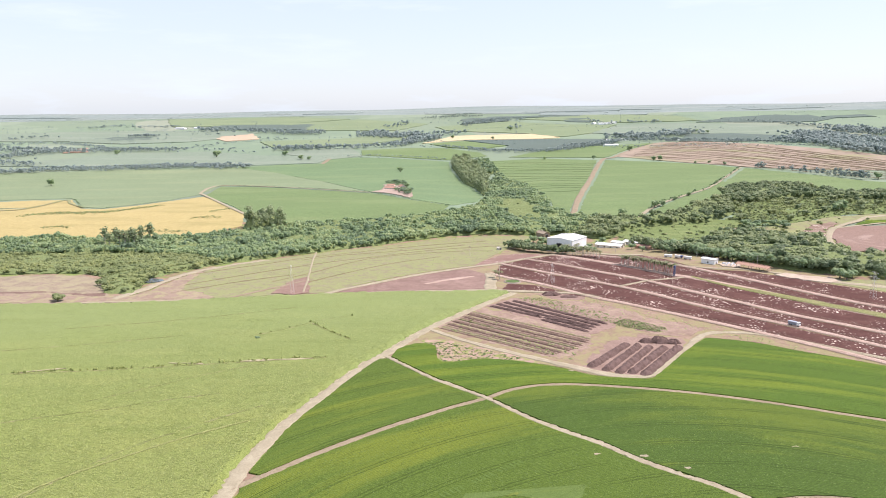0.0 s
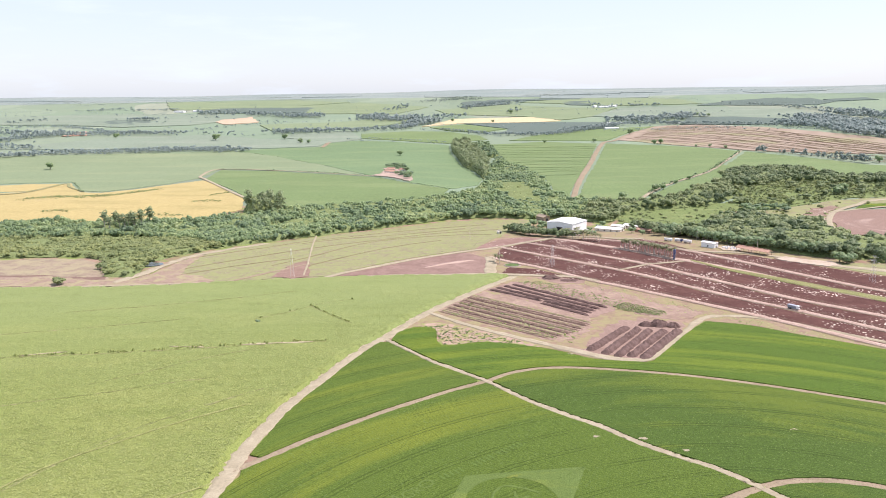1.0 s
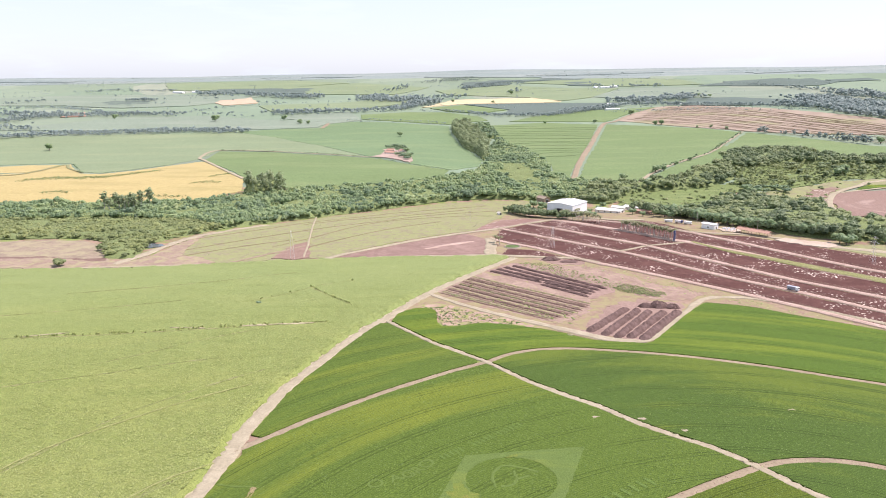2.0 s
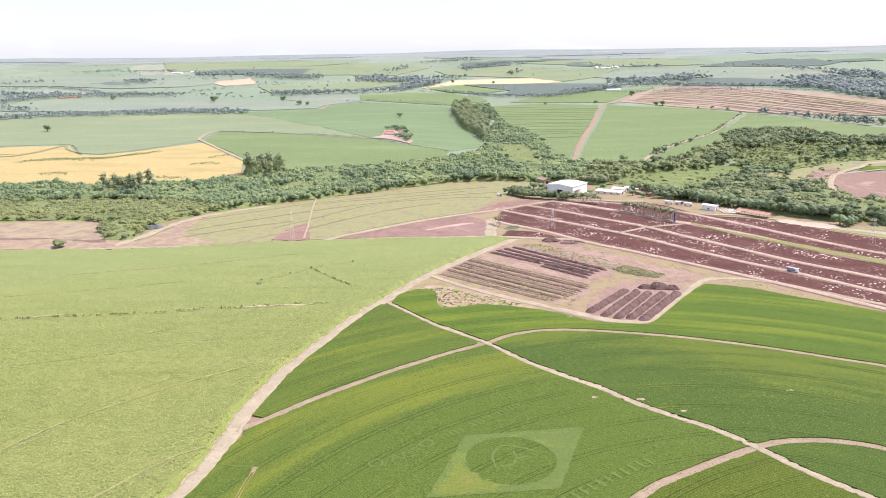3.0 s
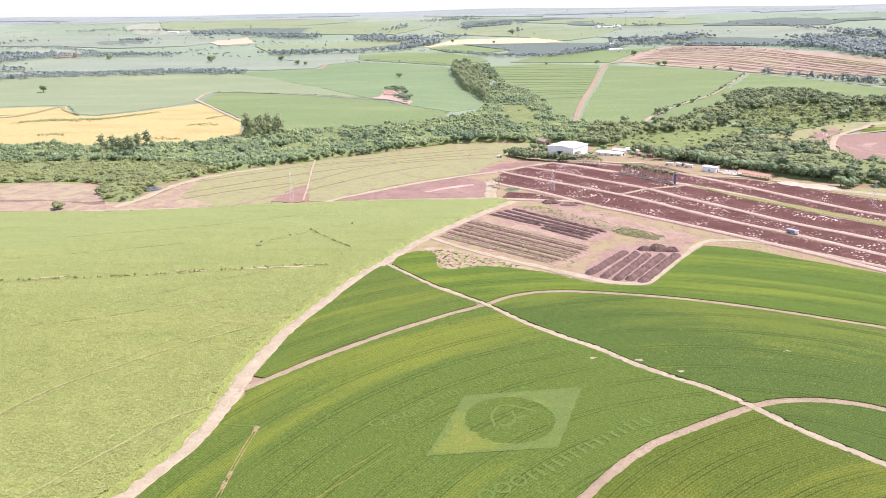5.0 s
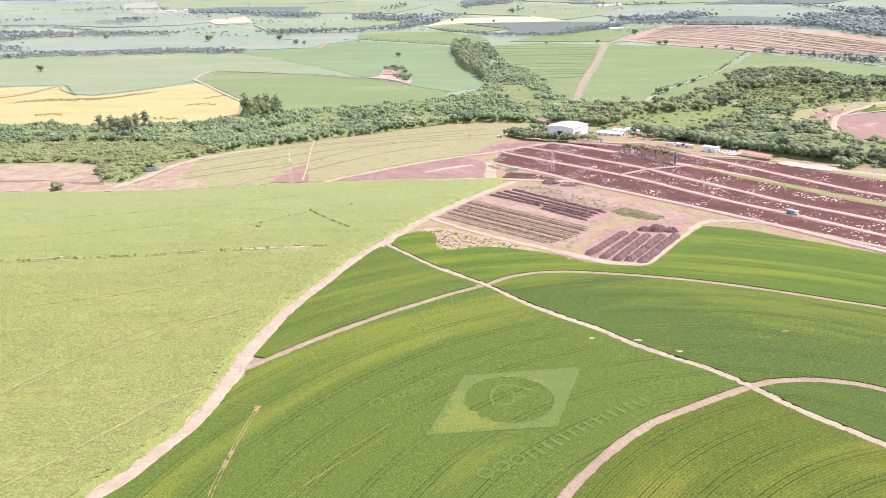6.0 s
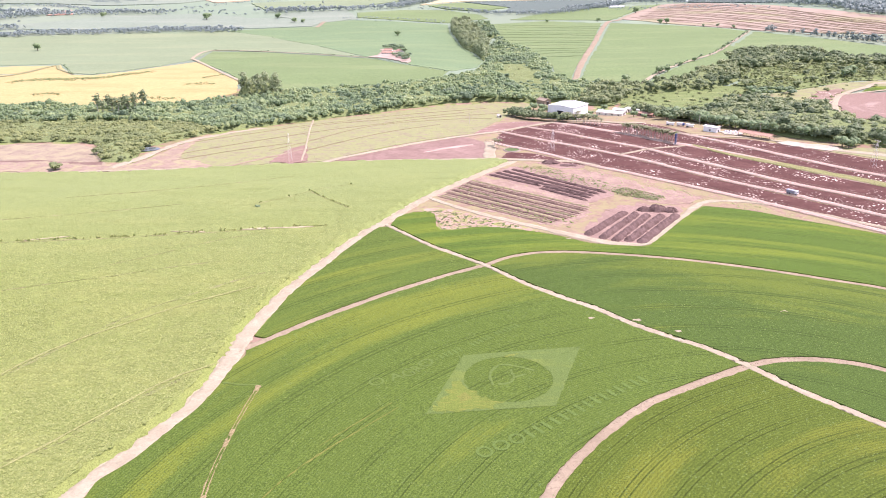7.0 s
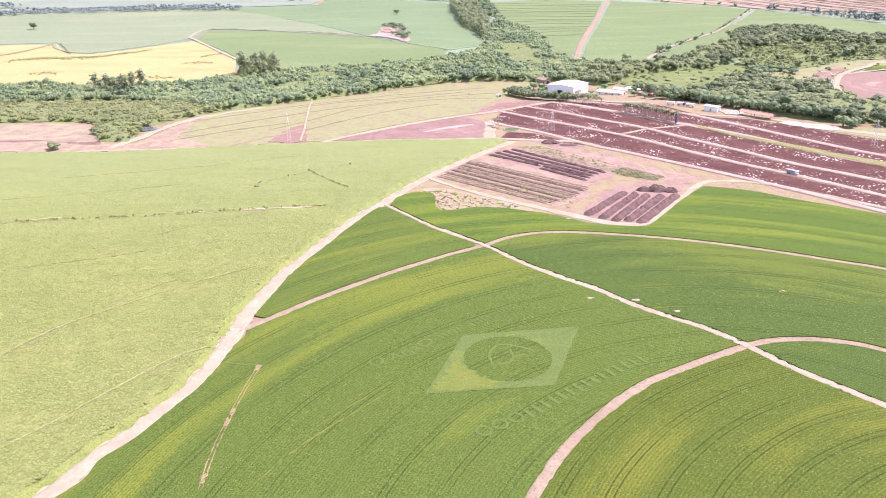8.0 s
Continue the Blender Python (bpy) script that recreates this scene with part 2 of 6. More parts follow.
    c = k.mix(k.ramp(k.noise(0.008, 5, 0.65), (0.52, 0.0), (0.62, 0.55)), c, (0.24, 0.25, 0.12))
    return k.done(c, None)


M_PLOUGH = plough_mat()


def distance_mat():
    """Far farmland: a patchwork of parcels in greens and straw colours, with distance haze painted in as added blue."""
    k = Mat("far_farmland_hazed", 0.95, 0.1)
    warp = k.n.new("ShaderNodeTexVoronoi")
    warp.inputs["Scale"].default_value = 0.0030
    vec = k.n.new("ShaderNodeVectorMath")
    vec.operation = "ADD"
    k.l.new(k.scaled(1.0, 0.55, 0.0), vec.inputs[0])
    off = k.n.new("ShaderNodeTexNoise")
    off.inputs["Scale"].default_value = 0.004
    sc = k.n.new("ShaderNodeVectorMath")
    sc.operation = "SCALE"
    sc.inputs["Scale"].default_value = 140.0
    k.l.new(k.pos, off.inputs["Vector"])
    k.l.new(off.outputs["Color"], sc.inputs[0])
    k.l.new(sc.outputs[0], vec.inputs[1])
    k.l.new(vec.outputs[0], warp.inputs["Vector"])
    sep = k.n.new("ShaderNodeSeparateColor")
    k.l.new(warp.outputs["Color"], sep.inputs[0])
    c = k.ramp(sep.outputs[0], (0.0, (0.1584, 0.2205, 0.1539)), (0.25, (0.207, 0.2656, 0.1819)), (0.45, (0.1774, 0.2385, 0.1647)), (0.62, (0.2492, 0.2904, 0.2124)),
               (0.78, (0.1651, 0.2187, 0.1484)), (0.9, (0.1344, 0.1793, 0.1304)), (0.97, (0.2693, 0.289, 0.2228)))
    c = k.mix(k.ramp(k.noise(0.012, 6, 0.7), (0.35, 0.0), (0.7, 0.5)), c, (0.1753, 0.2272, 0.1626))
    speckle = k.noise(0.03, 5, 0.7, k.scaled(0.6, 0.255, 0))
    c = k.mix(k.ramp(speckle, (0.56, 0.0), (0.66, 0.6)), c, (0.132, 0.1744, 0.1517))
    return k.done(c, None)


M_DISTANCE_HAZED = distance_mat()
# hills on the skyline, bluish because haze is put into the base colour
M_SKYLINE_HAZED = crop_mat("skyline_hills_hazed", (0.178, 0.225, 0.212), (0.228, 0.272, 0.255), (0.27, 0.298, 0.27), grain=0.02, patch=0.003, streak=0.0016, bias=-0.04, speck=0.3)
M_GRASS = crop_mat("mown_grass", (0.175, 0.185, 0.075), (0.25, 0.255, 0.105), (0.32, 0.27, 0.16), grain=0.6, streak=0.05, amount=0.6)
M_FRINGE = leaf_mat("dry_cane_leaves", ((0.0, (0.25, 0.25, 0.10)), (0.5, (0.36, 0.33, 0.18)), (1.0, (0.46, 0.40, 0.28))), 0.5)
M_LEAF = leaf_mat("leaves_mixed", ((0.0, (0.1823, 0.2654, 0.1653)), (0.35, (0.2493, 0.3497, 0.189)), (0.7, (0.3343, 0.4377, 0.2155)), (1.0, (0.4438, 0.5246, 0.2687))), 0.45)
# distant trees: haze is painted into these two as a blue-grey leaf colour
M_LEAF_FAR_HAZED = leaf_mat("leaves_far_hazed", ((0.0, (0.2408, 0.308, 0.3107)), (0.5, (0.308, 0.3786, 0.3656)), (1.0, (0.3752, 0.439, 0.4056))), 0.42)
M_LEAF_SKY_HAZED = leaf_mat("leaves_skyline_hazed", ((0.0, (0.23, 0.2875, 0.2645)), (0.5, (0.2645, 0.322, 0.2875)), (1.0, (0.299, 0.345, 0.299))), 0.3)
M_GUM = leaf_mat("leaves_gum", ((0.0, (0.2268, 0.2919, 0.1702)), (0.5, (0.2991, 0.3676, 0.2082)), (1.0, (0.3712, 0.4345, 0.2524))), 0.5)
M_SCRUB = leaf_mat("leaves_scrub", ((0.0, (0.2064, 0.2555, 0.1174)), (0.5, (0.2802, 0.3307, 0.1457)), (1.0, (0.3747, 0.4148, 0.1761))), 0.45)
M_CANELEAF = leaf_mat("cane_leaves", ((0.0, (0.1825, 0.2303, 0.0617)), (0.5, (0.2881, 0.3332, 0.1009)), (1.0, (0.3938, 0.4214, 0.157))), 0.12)
M_SOYLEAF = leaf_mat("soybean_leaves", ((0.0, (0.05867, 0.1065, 0.01736)), (0.5, (0.09152, 0.15, 0.02553)), (1.0, (0.1467, 0.1977, 0.03064))), 0.08)
M_PALM = leaf_mat("palm_fronds", ((0.0, (0.20, 0.22, 0.115)), (0.5, (0.28, 0.285, 0.155)), (1.0, (0.36, 0.34, 0.20))), 0.4)
M_LEAF_DARK = leaf_mat("leaves_dark", ((0.0, (0.1177, 0.1676, 0.09147)), (0.4, (0.1738, 0.2336, 0.1157)), (0.75, (0.241, 0.2974, 0.1412)), (1.0, (0.3195, 0.3658, 0.1749))), 0.40)
M_BARK = plain("bark", (0.20, 0.16, 0.13), 0.9, 0, 0.3, 3)
M_PALEBARK = plain("pale_bark", (0.52, 0.48, 0.42), 0.85, 0, 0.2, 2)
M_WHITE = plain("white_sheet", (0.80, 0.81, 0.82), 0.45, 0, 0.05, 0.4)
M_GREYSHEET = plain("galvanised_sheet", (0.55, 0.56, 0.58), 0.45, 0.3, 0.1, 0.5)
M_TILE = plain("clay_tile", (0.40, 0.24, 0.18), 0.85, 0, 0.25, 0.9)
M_WALL = plain("painted_wall", (0.72, 0.68, 0.62), 0.8, 0, 0.1, 0.6)
M_DOOR_SHADE = plain("painted_door_shade", (0.03, 0.03, 0.03), 0.9)
M_STEEL = plain("galvanised_steel", (0.42, 0.43, 0.44), 0.5, 0.6, 0.1, 2)
M_PALESTEEL = plain("pale_zinc_steel", (0.775, 0.75, 0.7125), 0.7, 0.0, 0.1, 2)
M_BLUE = plain("blue_paint", (0.05, 0.075, 0.20), 0.4, 0, 0.12, 1)
M_TYRE = plain("rubber", (0.02, 0.02, 0.02), 0.85)
M_GLASS = plain("dark_glass", (0.03, 0.04, 0.05), 0.08, 0, 0.0, 1, 0.6)
M_WOOD = plain("weathered_wood", (0.30, 0.24, 0.18), 0.85, 0, 0.25, 2)
M_CONC = plain("concrete", (0.50, 0.46, 0.41), 0.85, 0, 0.15, 0.7)
M_ALGAE = plain("green_pond_water", (0.088, 0.135, 0.046), 0.75, 0, 0.35, 0.5, 0.12)
M_WATER = plain("pond_water", (0.09, 0.11, 0.12), 0.22, 0, 0.1, 0.05, 0.5)


# ---- the lie of the land ----
def ease(a, b, v):
    s = min(1.0, max(0.0, (v - a) / (b - a)))
    return s * s * (3 - 2 * s)


def land(x, y):
    """Height of the open ground: a low plateau, a stream valley across it, rolling land beyond, hills at the skyline."""
    d = math.hypot(x, y)
    away = math.atan2(x, y)
    valley = -13.0 * math.exp(-((y - 735 - 0.10 * x) / 115.0) ** 2)
    side = -6.0 * math.exp(-((x - 75 + 0.06 * (y - 900)) / 70.0) ** 2) * ease(760, 900, y) * (1 - ease(1250, 1500, y))
    roll = 7.0 * math.sin(d / 250.0 + 0.7 * math.sin(x / 420.0)) * ease(900, 1500, d) * (1 - 0.4 * ease(3000, 4500, d))
    rise = 112.0 * ease(1500, 4950, d)
    ridge = (4.0 * math.sin(9.0 * away + 1.0) + 2.5 * math.sin(23.0 * away)) * ease(3300, 4700, d)
    near = 1.2 * math.sin(x / 95.0 + 0.4) * math.sin(y / 120.0) * (1 - ease(600, 800, d))
    return valley + side + roll + rise + ridge + near + 26.0 * away * ease(3300, 4800, d) * (1 if abs(away) < 1 else 0)


def spline(pts, step=6.0, closed=False):
    """A smooth line through plan points, as (x, y) about every step metres."""
    n, out = len(pts), []
    for i in range(n if closed else n - 1):
        if closed:
            p = [pts[(i + j) % n] for j in (-1, 0, 1, 2)]
        else:
            p = [pts[max(0, min(n - 1, i + j))] for j in (-1, 0, 1, 2)]
        a, b, c, d = (np.array(q, float) for q in p)
        k = max(1, int(np.hypot(*(c - b)) / step))
        for s in range(k):
            t = s / k
            q = 0.5 * (2 * b + (c - a) * t + (2 * a - 5 * b + 4 * c - d) * t * t + (3 * b - a - 3 * c + d) * t ** 3)
            out.append((float(q[0]), float(q[1])))
    if not closed:
        out.append((float(pts[-1][0]), float(pts[-1][1])))
    return out


def near(line, p):
    return min(range(len(line)), key=lambda i: (line[i][0] - p[0]) ** 2 + (line[i][1] - p[1]) ** 2)


def cut(line, p, q):
    """The stretch of a line from the point nearest p to the one nearest q."""
    i, j = near(line, p), near(line, q)
    return line[i:j + 1] if i <= j else line[j:i + 1][::-1]


def beside(line, d):
    """A line moved d metres to its left."""
    a = np.array(line)
    t = np.gradient(a, axis=0)
    t /= np.maximum(1e-6, np.hypot(t[:, 0], t[:, 1]))[:, None]
    return [(float(x - d * ty), float(y + d * tx)) for (x, y), (tx, ty) in zip(a, t)]


def area(poly):
    return 0.5 * sum(a[0] * b[1] - b[0] * a[1] for a, b in zip(poly, poly[1:] + poly[:1]))


def inside(poly, x, y):
    hit = False
    for (ax, ay), (bx, by) in zip(poly, poly[1:] + poly[:1]):
        if (ay > y) != (by > y) and x < (bx - ax) * (y - ay) / (by - ay) + ax:
            hit = not hit
    return hit


def inside_many(poly, pts):
    p = np.asarray(pts, float)
    x, y = p[:, 0], p[:, 1]
    hit = np.zeros(len(p), bool)
    for (ax, ay), (bx, by) in zip(poly, poly[1:] + poly[:1]):
        if ay == by:
            continue
        hit ^= ((ay > y) != (by > y)) & (x < (bx - ax) * (y - ay) / (by - ay) + ax)
    return hit


def edge_gap(poly, pts):
    """Distance of each point from the outline."""
    p = np.asarray(pts, float)
    best = np.full(len(p), 1e9)
    for a, b in zip(poly, poly[1:] + poly[:1]):
        a, b = np.array(a), np.array(b)
        d = b - a
        t = np.clip(((p - a) @ d) / max(1e-9, d @ d), 0, 1)
        best = np.minimum(best, np.hypot(*(p - a - t[:, None] * d).T))
    return best


def inset(poly, d):
    if area(poly) < 0:
        poly = poly[::-1]
    n, out = len(poly), []
    for i in range(n):
        a, b, c = (np.array(poly[(i + j) % n]) for j in (-1, 0, 1))
        u, v = b - a, c - b
        u, v = u / max(1e-6, np.hypot(*u)), v / max(1e-6, np.hypot(*v))
        m = np.array((-u[1] - v[1], u[0] + v[0]))
        k = 1 + u @ v
        q = b + m * d / max(0.4, k)
        out.append((float(q[0]), float(q[1])))
    return out


def mesh_of(name, verts, faces, mat, smooth=False):
    me = bpy.data.meshes.new(name)
    me.from_pydata(verts, [], faces)
    me.materials.append(mat)
    if smooth:
        me.polygons.foreach_set("use_smooth", [True] * len(me.polygons))
    me.update()
    return me


from mathutils.geometry import delaunay_2d_cdt


def drape(name, poly, lift, step, mat, label, category, kind="stuff", jag=0.0, rough=0.0, seed=1, border=6.0, skirt=True, low=0.92):
    """A sheet over the land inside an outline, standing lift metres high, with sides."""
    rng = np.random.default_rng(seed)
    if area(poly) < 0:
        poly = poly[::-1]
    ring = []
    for a, b in zip(poly, poly[1:] + poly[:1]):
        n = max(1, int(math.dist(a, b) / border))
        for i in range(n):
            s = i / n
            ring.append((a[0] + (b[0] - a[0]) * s + rng.normal(0, jag + 1e-4), a[1] + (b[1] - a[1]) * s + rng.normal(0, jag + 1e-4)))
    xs, ys = [p[0] for p in ring], [p[1] for p in ring]
    gx, gy = np.meshgrid(np.arange(min(xs), max(xs), step), np.arange(min(ys), max(ys), step))
    g = np.c_[gx.ravel(), gy.ravel()] + rng.uniform(-0.35, 0.35, (gx.size, 2)) * step
    g = g[inside_many(ring, g)]
    if len(g):
        g = g[edge_gap(ring, g) > 0.45 * min(step, border)]
    pts = [Vector(p) for p in ring] + [Vector((float(a), float(b))) for a, b in g]
    n = len(ring)
    v2, _, f2, *_ = delaunay_2d_cdt(pts, [], [list(range(n))], 1, 1e-4)
    bump = rng.normal(0, rough, len(v2)) if rough else np.zeros(len(v2))
    verts = [(p[0], p[1], land(p[0], p[1]) + lift * (1.0 if i >= n else low) + float(bump[i])) for i, p in enumerate(v2)]
    faces = [tuple(f) for f in f2]
    if skirt:
        base = len(verts)
        verts += [verts[i] for i in range(n)] + [(v2[i][0], v2[i][1], land(v2[i][0], v2[i][1]) - 0.25) for i in range(n)]
        faces += [(base + i, base + n + i, base + n + (i + 1) % n, base + (i + 1) % n) for i in range(n)]
    ob = new(name, mesh_of(name, verts, faces, mat, True))
    return tagged(ob, label, category, kind=kind)


def ribbon(name, line, width, lift, mat, label, category="road", kind="structure", wobble=0.12, seed=3, rut=0.06):
    """A strip along a line, laid on the land, with worn wheel ruts and ragged sides."""
    rng = np.random.default_rng(seed)
    a = np.array(line)
    t = np.gradient(a, axis=0)
    t /= np.maximum(1e-6, np.hypot(t[:, 0], t[:, 1]))[:, None]
    nrm = np.c_[-t[:, 1], t[:, 0]]
    w = np.broadcast_to(np.interp(np.linspace(0, 1, len(a)), np.linspace(0, 1, len(np.atleast_1d(width))), np.atleast_1d(width)), (len(a),))
    cross = ((-0.5, -0.30), (-0.46, 0.0), (-0.25, -rut), (0.0, 0.02), (0.25, -rut), (0.46, 0.0), (0.5, -0.30))
    verts, faces = [], []
    for i in range(len(a)):
        ja, jb = rng.normal(0, wobble, 2)
        for u, dz in cross:
            s = u * w[i] * (1 + (ja if u < 0 else jb))
            x, y = a[i] + nrm[i] * s
            verts.append((float(x), float(y), land(x, y) + lift + dz))
    m = len(cross)
    for i in range(len(a) - 1):
        for j in range(m - 1):
            faces.append((i * m + j, (i + 1) * m + j, (i + 1) * m + j + 1, i * m + j + 1))
    ob = new(name, mesh_of(name, verts, faces, mat, True))
    return tagged(ob, label, category, kind=kind)


def build_ground():
    radii = [0.0] + list(np.geomspace(12, 4960, 360))
    angles = np.concatenate([np.arange(-46, 46, 0.42), np.arange(46, 314, 5.0)])
    verts, faces, tint = [(0, 0, land(0, 0))], [], []
    for r in radii[1:]:
        for a in angles:
            x, y = r * math.sin(math.radians(a)), r * math.cos(math.radians(a))
            verts.append((x, y, land(x, y)))
    n = len(angles)
    for j in range(n):
        faces.append((0, 1 + (j + 1) % n, 1 + j))
        tint.append(0)
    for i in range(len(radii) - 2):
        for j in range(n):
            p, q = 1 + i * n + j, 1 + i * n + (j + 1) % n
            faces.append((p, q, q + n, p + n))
            # past 860 m and 3750 m: the two colours with haze painted in
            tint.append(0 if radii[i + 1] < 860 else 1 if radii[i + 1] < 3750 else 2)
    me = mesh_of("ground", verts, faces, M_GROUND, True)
    me.materials.append(M_DISTANCE_HAZED)
    me.materials.append(M_SKYLINE_HAZED)
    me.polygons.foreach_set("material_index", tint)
    return tagged(new("ground", me), "rolling farmland of red earth and patchwork fields", "ground", kind="structure")


build_ground()

# ---- dirt tracks between the fields ----
TRACK_A = spline([(46, 482), (29, 458), (7, 425), (-6, 405), (-19, 380), (-28, 360), (-36.1, 345.5), (-45, 323.3), (-51.5, 305), (-57.8, 287), (-63, 270.7), (-66, 257),
                  (-69.8, 238.4), (-70.5, 228), (-71, 219), (-72, 207), (-73.5, 197.5), (-75.8, 187.6), (-79, 180.5), (-82.4, 172.2), (-85.4, 165.8), (-89.2, 158.9),
                  (-91.5, 152.5), (-95.1, 143.9), (-112, 115), (-140, 70), (-170, 20), (-215, -60), (-260, -140)], 1.6)
SOY_SIDE = spline([(46, 482), (29, 458), (7, 425), (-6, 405), (-19, 380), (-28, 360), (-36.2, 344.2), (-46.3, 318.5), (-51.5, 302.3), (-58, 284.6), (-62.7, 268.4), (-64.7, 256),
                   (-68.2, 236.3), (-69, 226), (-68, 220.8), (-70.2, 213.8), (-71.7, 201.2), (-73.4, 193.5), (-75, 187.2), (-78.4, 179.7), (-81, 172.6), (-83.5, 166.4), (-86.7, 161.2),
                   (-89.8, 156.2), (-90.3, 148.8), (-93.7, 143.5), (-108, 116), (-136, 71), (-166, 21), (-211, -59), (-256, -139)], 1.6)
TRACK_B = spline([(-29, 353), (-8, 324), (3, 312), (17, 296.7), (31, 277.2), (44.1, 262.5), (54.6, 252.4), (65.3, 238.7), (75.6, 228.3), (85.9, 219.3), (94.8, 207.5),
                  (103, 194.3), (111.4, 184), (119.8, 173.9), (140, 150), (165, 120)], 1.6)
ARC_C = spline([(-69.5, 223.6), (-62.4, 231), (-57.3, 236.2), (-48.8, 245.2), (-39.6, 253.8), (-29.9, 262.4), (-19.5, 271.2), (-8.5, 279.4), (3, 287.9), (17, 296.7), (27, 305), (39, 310), (54, 311), (76, 307),
                (98, 301), (119, 293), (138, 284), (155, 275), (175, 264), (225, 230)], 1.6)
ARC_D = spline([(52, -18), (32, 4), (17, 34), (9, 64), (8, 95), (12, 120), (19.8, 139.7), (24.4, 148.2), (29.9, 157), (39.2, 168.6), (49, 179), (59.2, 187.7), (69.1, 193.6), (81.5, 200.5), (94.8, 207.5),
                (104.7, 210.8), (115.7, 211.3), (127.1, 208.9), (136.1, 203.8), (150, 193), (180, 160)], 1.6)
J1, J2, J3, J4 = (17, 296.7), (-30, 353), (-69, 225), (94.8, 207.5)
ribbon("road", TRACK_A, [4.5, 4.5, 4.8, 5.4, 6.2, 5.7, 5.2, 5.0, 5.0, 5.0, 5.0], 0.34, M_TRACK, "pale sandy farm track between cane and soybean", "road", seed=4, wobble=0.10)
ribbon("road", TRACK_B, [2.2, 2.4, 3.0, 2.3, 2.9, 3.6, 2.6, 3.3, 2.8, 3.8, 3.0, 3.4], 0.38, M_TRACK, "pale sandy farm track crossing the soybean circle", "road", seed=5, wobble=0.34)
ribbon("road", ARC_C, [4.0, 3.5, 3.1, 3.1], 0.30, M_RED, "curved reddish pivot track through soybean", "road", seed=6, wobble=0.06)
ribbon("road", ARC_D, [4.0, 3.9, 3.4], 0.30, M_RED, "curved reddish inner pivot track through soybean", "road", seed=7, wobble=0.06)

ribbon("verge", [p for p in beside(TRACK_A, -2.7) if p[1] > -60], [1.8, 2.2, 2.0, 2.0, 1.8], 0.22, M_LITTER, "verge of dry cane litter beside the track", "verge", seed=8, wobble=0.35)

# ---- near crops ----
PAD = spline([(-26, 364), (-16, 374), (-4, 370), (-1, 345), (17, 349), (38, 343), (55, 333), (67, 323), (79, 320), (89, 318)], 5) + \
    spline([(91, 319), (97, 327), (120, 360), (135, 378)], 5) + spline([(138, 378), (157, 370), (175, 354), (191, 342), (203, 332), (271, 280)], 6)
soy_sets = [
    ("soybean_field", cut(SOY_SIDE, J2, J3)[3:-5] + cut(ARC_C, J3, J1)[5:-2] + cut(TRACK_B, J1, J2)[2:-3], M_SOY),
    ("soybean_field", cut(ARC_C, J3, J1) + cut(TRACK_B, J1, J4)[1:] + cut(ARC_D, J4, (52, -18))[1:] + [(60, -140)] + cut(SOY_SIDE, (-256, -139), J3)[:-1], M_SOY),
    ("soybean_field", cut(ARC_C, J1, (225, 230)) + [(240, 180), (190, 150)] + cut(ARC_D, (180, 160), J4)[1:] + cut(TRACK_B, J4, J1)[1:-1], M_SOY2),
    ("soybean_field", cut(TRACK_B, J2, J1)[1:] + cut(ARC_C, J1, (225, 230))[1:] + [(265, 235)] + PAD[::-1], M_SOY3),
    ("soybean_field", cut(ARC_D, (52, -18), J4) + cut(TRACK_B, J4, (165, 120))[1:] + [(230, 40), (160, -60)], M_SOY4),
    ("soybean_field", cut(ARC_D, J4, (180, 160)) + [(172, 135)] + cut(TRACK_B, (165, 120), J4)[:-1], M_SOY2),
]
for i, (nm, poly, mat) in enumerate(soy_sets):
    drape(nm, inset(poly, 1.65), 0.6, 2.6, mat, "dense green soybean crop with yellowish streaks and wheel tracks", "crop field", jag=0.13, rough=0.018, seed=20 + i, border=1.4)

CANE = [(-640, 470), (-379, 465), (-280, 459), (-244, 458), (-208, 457), (-179, 460), (-140, 467), (-106, 474), (-84, 475), (-55, 481), (-10, 483), (34, 485)] + \
    [p for p in beside(TRACK_A, -3.1) if p[1] > 200][1:] + [p for p in beside(TRACK_A, -2.3) if p[1] <= 194] + [(-300, -150), (-640, -150)]
drape("sugar_cane_field", CANE, 2.0, 2.3, M_CANE, "tall light-green sugar cane field", "crop field", jag=0.65, rough=0.06, seed=30, border=1.8, low=0.12)

# ---- earth yard, feedlot ----
YARD = cut(TRACK_A, (46, 482), J2) + PAD + [(340, 300), (420, 420), (440, 480), (330, 500), (286, 505), (250, 545), (215, 615), (190, 668), (150, 715), (90, 740), (60, 740),
                                           (50, 655), (20, 578), (-40, 526), (-79, 484), (-84, 478), (34, 487)]
drape("yard", YARD, 0.12, 9, M_PAD, "bare trampled earth of the cattle yard", "bare ground", "structure", border=9, seed=40)
ALLEYS = [
    [(33, 546), (44, 530), (64, 510), (80, 489), (95, 468), (110, 453), (123, 438), (136, 423), (158, 397), (178, 372), (195, 349), (205, 336), (250, 280)],
    [(44, 588), (60, 566), (77, 545), (101, 518), (120, 496), (134, 477), (146, 458), (169, 424), (190, 398), (208, 374), (219, 359), (270, 295)],
    [(67, 612), (87, 586), (111, 552), (128, 532), (142, 514), (156, 490), (180, 453), (200, 421), (220, 397), (232, 383), (290, 312)],
    [(92, 636), (106, 619), (124, 591), (144, 563), (162, 535), (173, 524), (190, 501), (207, 476), (227, 442), (250, 413), (315, 335)],
    [(118, 632), (139, 617), (154, 602), (168, 588), (180, 568), (206, 523), (228, 483), (248, 450), (261, 433), (335, 350)],
    [(168, 623), (180, 600), (196, 556), (223, 541), (237, 525), (251, 508), (263, 492), (277, 478), (290, 464), (370, 385)],
]
